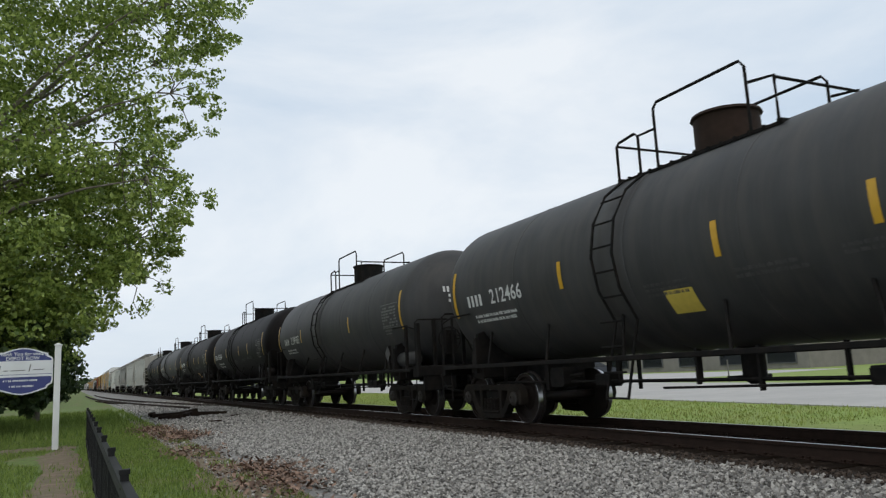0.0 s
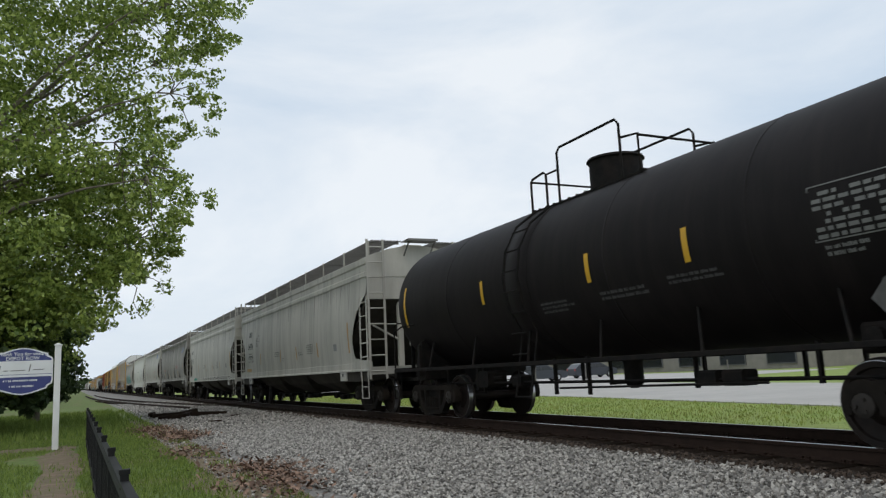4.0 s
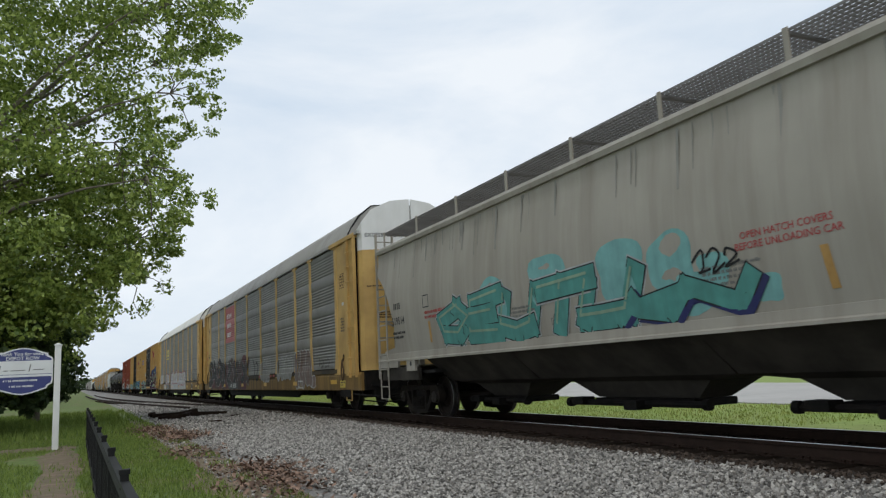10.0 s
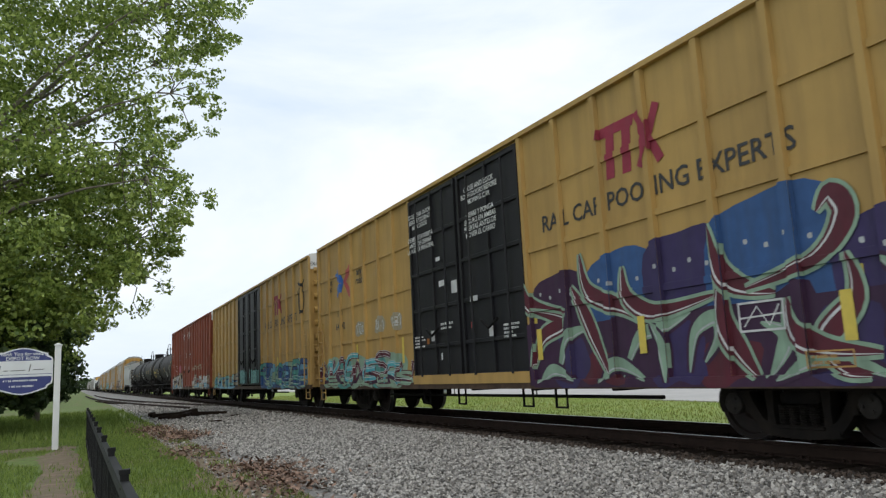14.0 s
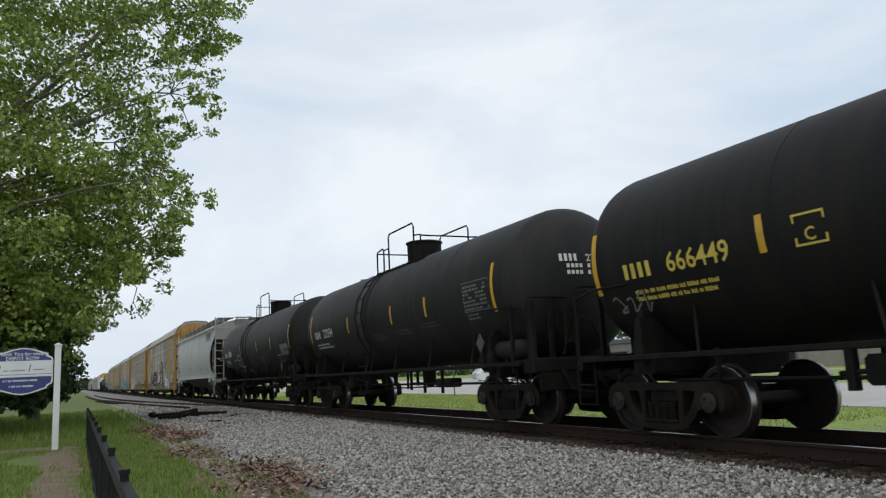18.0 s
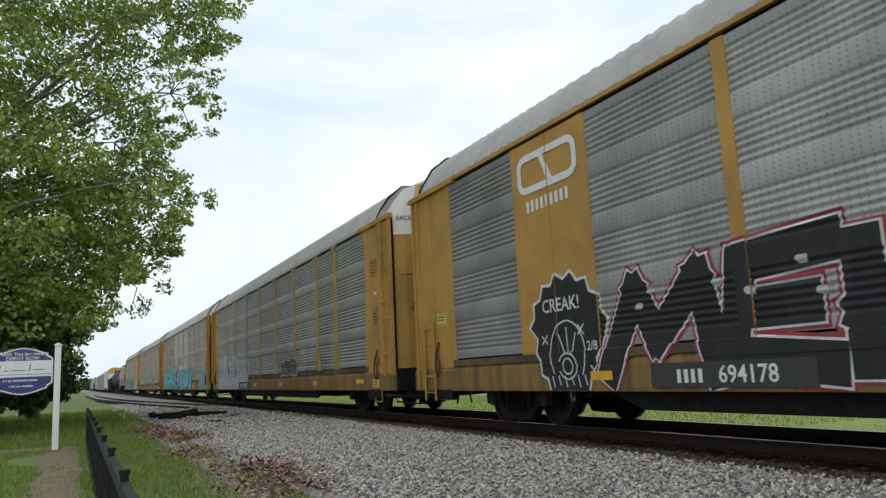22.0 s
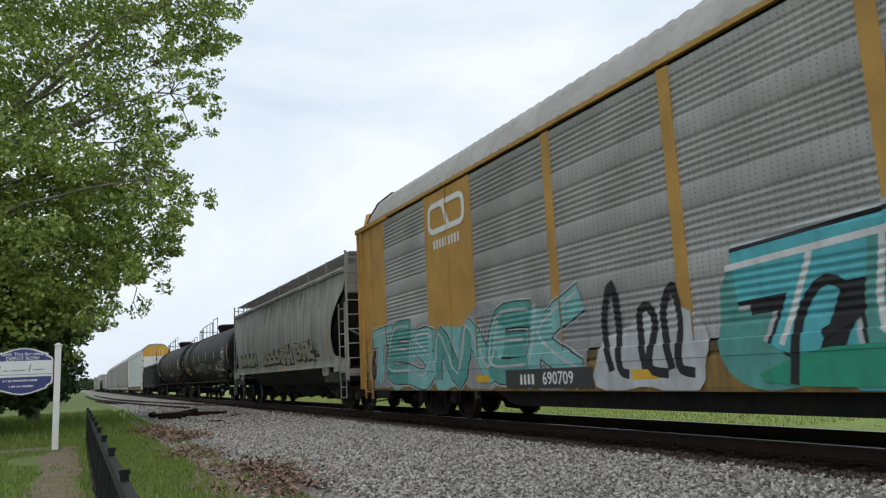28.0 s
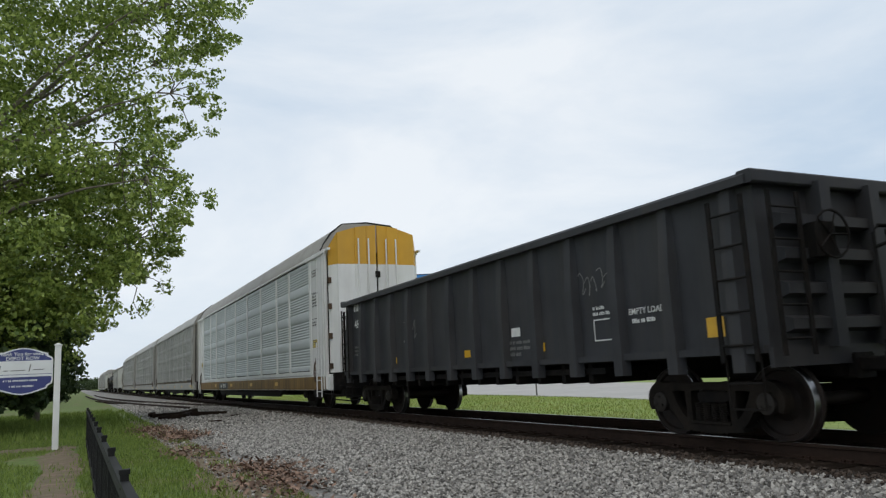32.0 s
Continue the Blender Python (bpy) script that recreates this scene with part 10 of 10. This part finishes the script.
def far_woods():
    """The wood along the skyline on both sides, as one mesh of leafy clumps."""
    rs = np.random.RandomState(4)
    cs, rad = [], []
    for k in range(2600):
        y = rs.uniform(-60, 520)
        x = 74 + rs.uniform(0, 30) + 0.03 * y
        h = 6.5 + 2.5 * math.sin(y * 0.07) + 1.5 * math.sin(y * 0.19 + 1)
        cs.append((x, y, GROUND_Z + rs.uniform(0.0, 1.0) ** 0.8 * h))
        rad.append(rs.uniform(1.0, 1.9))
    for k in range(1500):
        y = rs.uniform(120, 900)
        cs.append((-30 - rs.uniform(0, 40) - (900 - y) * 0.01, y, GROUND_Z + rs.uniform(0, 1) * (8 + 2 * math.sin(y * 0.05))))
        rad.append(rs.uniform(1.2, 2.2))
    for k in range(900):
        cs.append((rs.uniform(-60, 90), rs.uniform(950, 1000), GROUND_Z + rs.uniform(0, 1) * 11))
        rad.append(rs.uniform(2.0, 3.5))
    c, r = np.repeat(np.array(cs), 14, 0), np.repeat(np.array(rad), 14)
    n = len(c)
    p = c + rs.normal(0, 0.5, (n, 3)) * r[:, None]
    p[:, 2] = np.maximum(p[:, 2], GROUND_Z + 0.1)
    u, w = rs.normal(0, 1, (n, 3)), rs.normal(0, 1, (n, 3))
    s = (0.34 * r)[:, None]
    u, w = u / np.linalg.norm(u, axis=1)[:, None] * s, w / np.linalg.norm(w, axis=1)[:, None] * s
    v = np.stack([p - u, p + w, p + u, p - w], 1).reshape(-1, 3)
    ob = new("far_woods", raw_mesh("far_woods", v.tolist(), np.arange(4 * n).reshape(-1, 4).tolist(), M["leaf_dark"]))
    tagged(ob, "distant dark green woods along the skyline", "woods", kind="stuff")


far_woods()


# ---- the sign ----
def sign():
    s = thing("welcome_sign", pose(-8.74, 20.0, GROUND_Z), "blue and white shaped sign board on white square posts", "sign")
    for x in (0.0, -1.44):
        g = Geo()
        g.box(x - 0.068, x + 0.068, -0.068, 0.068, -0.1, 2.40, 0.008)
        post = part("post", g, M["post_white"], s)
        g = Geo()
        g.box(x - 0.088, x + 0.088, -0.088, 0.088, 2.40, 2.425)
        g.loft([[(x - 0.075, -0.075, 2.425), (x + 0.075, -0.075, 2.425), (x + 0.075, 0.075, 2.425), (x - 0.075, 0.075, 2.425)],
                [(x - 0.01, -0.01, 2.46), (x + 0.01, -0.01, 2.46), (x + 0.01, 0.01, 2.46), (x - 0.01, 0.01, 2.46)]])
        part("post_cap", g, M["post_white"], post)

    def shape(d):
        """Board outline: swept top and bottom, notched corners; d: inset."""
        cx, hw, zt, zb = -0.72, 0.625 - d, 2.24 - d, 1.42 + d
        out = []
        for k in range(11):
            q = k / 10
            out.append((cx - hw + 0.12 + (2 * hw - 0.24) * q, zt + 0.125 * math.sin(math.pi * q) ** 1.3))
        out += [(cx + hw - 0.10, zt - 0.06), (cx + hw - 0.02, zt - 0.10), (cx + hw, zt - 0.16)]
        out += [(cx + hw, zb + 0.16), (cx + hw - 0.02, zb + 0.10), (cx + hw - 0.10, zb + 0.06)]
        for k in range(11):
            q = 1 - k / 10
            out.append((cx - hw + 0.12 + (2 * hw - 0.24) * q, zb - 0.125 * math.sin(math.pi * q) ** 1.3))
        out += [(cx - hw + 0.10, zb + 0.06), (cx - hw + 0.02, zb + 0.10), (cx - hw, zb + 0.16), (cx - hw, zt - 0.16), (cx - hw + 0.02, zt - 0.10), (cx - hw + 0.10, zt - 0.06)]
        return out
    g = Geo()
    g.prism_y(shape(0.0), -0.02, 0.02)
    board = part("board", g, M["sign_white"], s)
    g = Geo()
    g.prism_y(shape(0.028), -0.025, -0.0205)
    part("blue_field", g, M["sign_blue"], board)
    g = Geo()
    g.box(-0.72 - 0.60, -0.72 + 0.60, -0.031, -0.026, 1.70, 2.07)
    part("white_band", g, M["sign_white"], board)

    def line(text, size, x, z, ink, shear=0.0):
        vs, fs = letters(text, size)
        q = Geo()
        q.v = [(x + a + shear * b, -0.0335, z + b) for a, b, _ in vs]
        q.f = list(fs)
        part("sign_lettering", q, M[ink], board)
    line("Thank You for visiting", 0.115, -0.72, 2.190, "sign_white", 0.2)
    line("DEPOT ROW", 0.115, -0.72, 2.085, "sign_white")
    g = Geo()
    rr = random.Random(2)
    for x0, x1, z, h in ((-1.24, -0.30, 1.715, 0.028), (-1.10, -0.42, 1.60, 0.038), (-0.98, -0.50, 1.47, 0.038)):
        a = x0
        while a < x1:
            b = a + rr.uniform(0.012, 0.03)
            g.poly([(a, -0.0335, z), (b, -0.0335, z), (b, -0.0335, z + h), (a, -0.0335, z + h)])
            a = b + (0.008 if rr.random() < 0.8 else 0.03)
    part("small_lettering", g, M["sign_white"], board)
    g = Geo()
    for x, z, w, h in ((-1.2, 1.84, 0.02, 0.13), (-1.12, 1.84, 0.1, 0.02), (-0.98, 1.84, 0.3, 0.018), (-0.6, 1.82, 0.025, 0.16), (-0.52, 1.85, 0.22, 0.018)):
        g.poly([(x, -0.0335, z), (x + w, -0.0335, z), (x + w + 0.03, -0.0335, z + h), (x + 0.03, -0.0335, z + h)])
    part("script_lettering", g, M["ink_grey"], board)
    g = Geo()
    g.box(-0.72 - 0.6, -0.72 + 0.6, -0.033, -0.0305, 1.752, 1.762)
    part("blue_rule", g, M["sign_blue"], board)


sign()


# ---- fence ----
def fence():
    f = thing("fence", pose(-8.08, 0, GROUND_Z), "low black metal picket fence along the park", "fence")
    for z in (0.78, 0.15):
        g = Geo()
        g.box(-0.022, 0.022, 2.6, 20.6, z, z + 0.045, 0.004)
        part("rail", g, M["fence"], f)
    g = Geo()
    g.box(-0.024, 0.024, 2.6, 20.6, 0.84, 0.865)
    part("top_rail", g, M["fence"], f)
    pm = Geo()
    pm.box(-0.022, 0.022, -0.022, 0.022, 0.0, 0.90, 0.004)
    pm.box(-0.028, 0.028, -0.028, 0.028, 0.90, 0.925)
    pm = pm.mesh("post")
    pm.materials.append(M["fence"])
    km = Geo().box(-0.009, 0.009, -0.009, 0.009, 0.06, 0.84).mesh("picket")
    km.materials.append(M["fence"])
    y = 2.8
    while y < 20.7:
        o = part("post", pm, None, f)
        o.location = (0, y, 0)
        for k in range(1, 14):
            if y + k * 0.12 < 20.5:
                q = part("picket", km, None, f)
                q.location = (0, y + k * 0.12, 0)
        y += 1.68


fence()

# ---- litter of old track beside the siding ----
rr = random.Random(9)
for k, (x, y, a, l) in enumerate(((-4.9, 33.2, 20, 1.5), (-4.4, 31.8, 75, 1.2), (-5.1, 30.6, -35, 0.9), (-3.6, 31.4, 8, 1.4), (-4.0, 34.6, 50, 1.3), (-5.4, 35.0, 80, 1.1))):
    g = Geo()
    g.box(-l / 2, l / 2, -0.11, 0.11, 0.0, 0.16, 0.02)
    ob = solid("broken_tie", g, M["tie"], "broken dark timber tie lying on the stones", "railway tie", "discarded ties")
    ob.matrix_basis = pose(x, y, bed_z(x) - 0.01, 0, rr.uniform(-4, 4), a)
for k, (x, y, a) in enumerate(((-4.6, 31.0, 10), (-5.0, 32.4, 60), (-3.0, 29.0, 30), (-4.2, 26.0, -20))):
    g = Geo()
    g.box(-0.22, 0.22, -0.1, 0.1, 0.0, 0.02)
    g.box(-0.22, 0.22, -0.02, 0.02, 0.02, 0.05)
    ob = solid("tie_plate", g, M["rail"], "rusty steel tie plate lying loose on the stones", "tie plate", "discarded plates")
    ob.matrix_basis = pose(x, y, bed_z(x) + 0.005, 0, 0, a)


# ---- across the road: posts, cars, a low shop ----
def motor_car(name, m, paint, label, van=False):
    car = thing(name, m, label, "car")
    l, w, h = (4.7, 0.88, 1.62) if van else (4.6, 0.88, 1.45)
    f = l / 2
    side = [(-f, 0.35), (-f, 0.72), (-f + 0.25, 0.86), (-f + 1.05, 0.98), (-f + 1.75, h - 0.06), (-f + 2.2, h), (f - 1.1, h), (f - 0.55, h - 0.12), (f - 0.12, 1.0), (f, 0.9), (f, 0.35), (f - 0.3, 0.24), (-f + 0.3, 0.24)]
    g = Geo()
    g.loft([[(x * (1 - 0.16 * max(0, z - 0.9)), y, z) for y, z in side] for x in (-w, -w * 0.96, w * 0.96, w)])
    body = part("body", g, M[paint], car, smooth=25)
    for sgn in (-1, 1):
        for a, b in ((-f + 1.35, -f + 2.35), (-f + 2.42, f - 1.35), (f - 1.28, f - 0.5)):
            g = Geo()
            pts = [(a, 0.98), (b, 0.98), (b - (0.25 if b > f - 0.8 else 0.0), h - 0.14), (a + (0.42 if a < -f + 1.5 else 0.0), h - 0.14)]
            g.loft([[(sgn * (w * (1 - 0.16 * max(0, z - 0.9)) + d), y, z) for y, z in pts] for d in (-0.01, 0.012)])
            part("window", g, M["glass_dark"], body)
    g = Geo()
    g.loft([[(-0.7, -f + 1.08, 1.0), (0.7, -f + 1.08, 1.0), (0.62, -f + 1.72, h - 0.09), (-0.62, -f + 1.72, h - 0.09)],
            [(-0.7, -f + 1.04, 1.03), (0.7, -f + 1.04, 1.03), (0.62, -f + 1.68, h - 0.06), (-0.62, -f + 1.68, h - 0.06)]])
    part("windscreen", g, M["glass_dark"], body)
    for sgn in (-1, 1):
        g = Geo()
        g.box(sgn * 0.62 - 0.16, sgn * 0.62 + 0.16, -f - 0.015, -f + 0.2, 0.62, 0.76, 0.02)
        part("headlight", g, M["white"], body)
        g = Geo()
        g.box(sgn * 0.7 - 0.1, sgn * 0.7 + 0.1, f - 0.1, f + 0.015, 0.72, 0.92, 0.02)
        part("tail_light", g, M["ink_red"], body)
    wheels = []
    for y in (-f + 0.9, f - 1.0):
        for sgn in (-1, 1):
            g = Geo()
            g.lathe([(-0.11, 0.20), (-0.11, 0.31), (-0.08, 0.33), (0.08, 0.33), (0.11, 0.31), (0.11, 0.20)], "x", 20)
            t = part("wheel", g, M["rubber"], car, smooth=40)
            t.location = (sgn * 0.80, y, 0.33)
            g = Geo()
            g.lathe([(-0.115, 0.0), (-0.115, 0.19), (0.115, 0.19), (0.115, 0.0)], "x", 12)
            for k in range(5):
                a = 1.257 * k
                g.box(-0.125, 0.125, math.cos(a) * 0.1 - 0.03, math.cos(a) * 0.1 + 0.03, math.sin(a) * 0.1 - 0.03, math.sin(a) * 0.1 + 0.03)
            part("rim", g, M["car_silver"], t)
            wheels.append((t, sgn * 0.80, y))
    return car, wheels


LOT_Z, ROAD_Z = GROUND_Z + 0.04, GROUND_Z + 0.05
DRIVE_Y0, DRIVE_V = 136.65, 14.4
passing, passing_wheels = motor_car("passing_car", pose(14.9, DRIVE_Y0, ROAD_Z), "car_silver", "silver estate car driving along the road", True)
for x, y, a, paint, lab in ((29.7, 66.0, 70, "car_white", "white car parked on the lot"), (28.2, 56.5, 75, "car_dark", "dark car parked on the lot"),
                            (33.5, 74.0, 80, "car_silver", "silver car parked on the lot"), (36.5, 60.0, 85, "car_dark", "dark car parked at the back of the lot")):
    motor_car("parked_car", pose(x, y, LOT_Z, 0, 0, a), paint, lab)
for x, y, h in ((10.6, 29.6, 1.3), (9.6, 36.0, 1.6), (23.0, 30.0, 1.2), (24.0, 44.0, 2.0)):
    g = Geo()
    g.box(-0.03, 0.03, -0.03, 0.03, -0.1, h, 0.008)
    g.box(-0.035, 0.035, -0.035, 0.035, h, h + 0.02)
    solid("marker_post", g, M["post_metal"], "thin grey metal marker post beside the road", "post", "marker posts", at=(x, y, GROUND_Z))


def shop():
    b = thing("shop_building", pose(58, 70, GROUND_Z), "low brown shop building beyond the parking lot", "building")
    g = Geo()
    g.box(-6, 6, -22, 22, 0, 3.6)
    w = part("wall", g, M["brick_far"], b)
    g = Geo()
    g.box(-6.3, 6.3, -22.3, 22.3, 3.6, 4.1, 0.05)
    part("roof", g, M["roof_far"], b)
    for k in range(7):
        y = -19 + k * 6
        g = Geo()
        g.box(-6.08, -6.01, y - 1.6, y + 1.6, 0.6, 2.6)
        win = part("window", g, M["glass_dark"], w)
        g = Geo()
        for a, c, d, e in ((y - 1.7, y - 1.6, 0.5, 2.7), (y + 1.6, y + 1.7, 0.5, 2.7), (y - 1.6, y + 1.6, 2.6, 2.7), (y - 1.6, y + 1.6, 0.5, 0.6)):
            g.box(-6.12, -6.0, a, c, d, e)
        part("frame", g, M["roof_far"], win)


shop()


# ---- billboard beyond the parking lot ----
def billboard():
    b = thing("billboard", pose(31.7, 87.6, GROUND_Z, 0, 0, -24.5), "tall roadside billboard with a blue and orange face", "billboard")
    top, low, hw = 13.9, 9.6, 6.7
    g = Geo()
    g.box(-hw, hw, 0.0, 0.35, low, top, 0.02)
    board = part("board", g, M["under"], b, "dark steel billboard frame")
    g = Geo()
    g.box(-hw + 0.08, hw - 0.08, -0.02, 0.0, low + 0.08, top - 0.10)
    part("blue_face", g, M["billboard_blue"], board)
    g = Geo()
    edge = [(-3.9, low + 0.1), (-3.6, low + 1.0), (-4.2, low + 1.7), (-3.9, low + 2.6), (-4.6, low + 3.0), (-4.7, low + 3.5), (-5.3, low + 3.7), (-5.2, top - 0.12)]
    g.loft([[(-hw + 0.1, -0.03, z), (x, -0.03, z)] for x, z in edge], caps=False, closed=False)
    part("orange_art", g, M["billboard_orange"], board)
    vs, fs = letters("A MINIS", 0.62)
    left = min(v[0] for v in vs)
    g = Geo()
    g.v = [(a - left - 3.75, -0.035, top - 0.98 + c) for a, c, _ in vs]
    g.f = list(fs)
    tagged(part("lettering", g, M["ink_white"], board), kind="stuff")
    g = Geo()
    g.box(-hw - 1.55, -hw - 0.06, 0.9, 1.2, low, top - 0.25, 0.02)
    for k in range(4):
        g.box(-hw - 1.58, -hw - 0.06, 0.84, 0.9, low + 0.5 + k, low + 0.62 + k)
    part("rear_board", g, M["board_grey"], b, "dark back of the second face")
    g = Geo()
    g.lathe([(0.0, 0.45), (0.1, 0.40), (low + 0.2, 0.36), (low + 0.3, 0.0)], "z", 14, (0, 0.8, 0))
    g.box(-hw - 1.2, hw, 0.35, 0.9, low + 0.3, low + 0.7)
    part("post", g, M["steel"], b)
    g = Geo()
    g.box(-hw, hw, -0.9, 0.0, low - 0.12, low - 0.06)
    part("catwalk", g, M["steel"], b)


billboard()


# ---- what moves ----
def motions():
    """The train rolls by at an even speed, its wheels turn while they pass, and a car drives along the road."""
    for car, s in CARS:
        walk(car, [(float(t), pose(0, s - SPEED * t, 0)) for t in range(0, 33, 2)])
    spin = math.degrees(SPEED / FPS / 0.457)
    for w, dy, s in WHEELS:
        t0, t1 = (s - 40.0) / SPEED, (s + 1.0) / SPEED
        k0, k1 = max(0, math.floor(t0 * FPS)), min(32 * FPS, math.ceil(t1 * FPS))
        if k1 - k0 < 2:
            continue
        rows = [] if k0 == 0 else [(0.0, pose(0, dy, 0.457))]
        rows += [(k / FPS, pose(0, dy, 0.457, (spin * (k - k0)) % 360)) for k in range(k0, k1 + 1)]
        if k1 < 32 * FPS:
            rows.append((32.0, pose(0, dy, 0.457, (spin * (k1 - k0)) % 360)))
        walk(w, rows)
    walk(passing, [(float(t), pose(14.9, DRIVE_Y0 - DRIVE_V * t, ROAD_Z)) for t in range(0, 33, 2)])
    spin = math.degrees(DRIVE_V / FPS / 0.33)
    for w, x, y in passing_wheels:
        rows = [(0.0, pose(x, y, 0.33))]
        rows += [(k / FPS, pose(x, y, 0.33, (spin * (k - 180)) % 360)) for k in range(180, 271)]
        walk(w, rows + [(32.0, pose(x, y, 0.33, (spin * 90) % 360))])


motions()
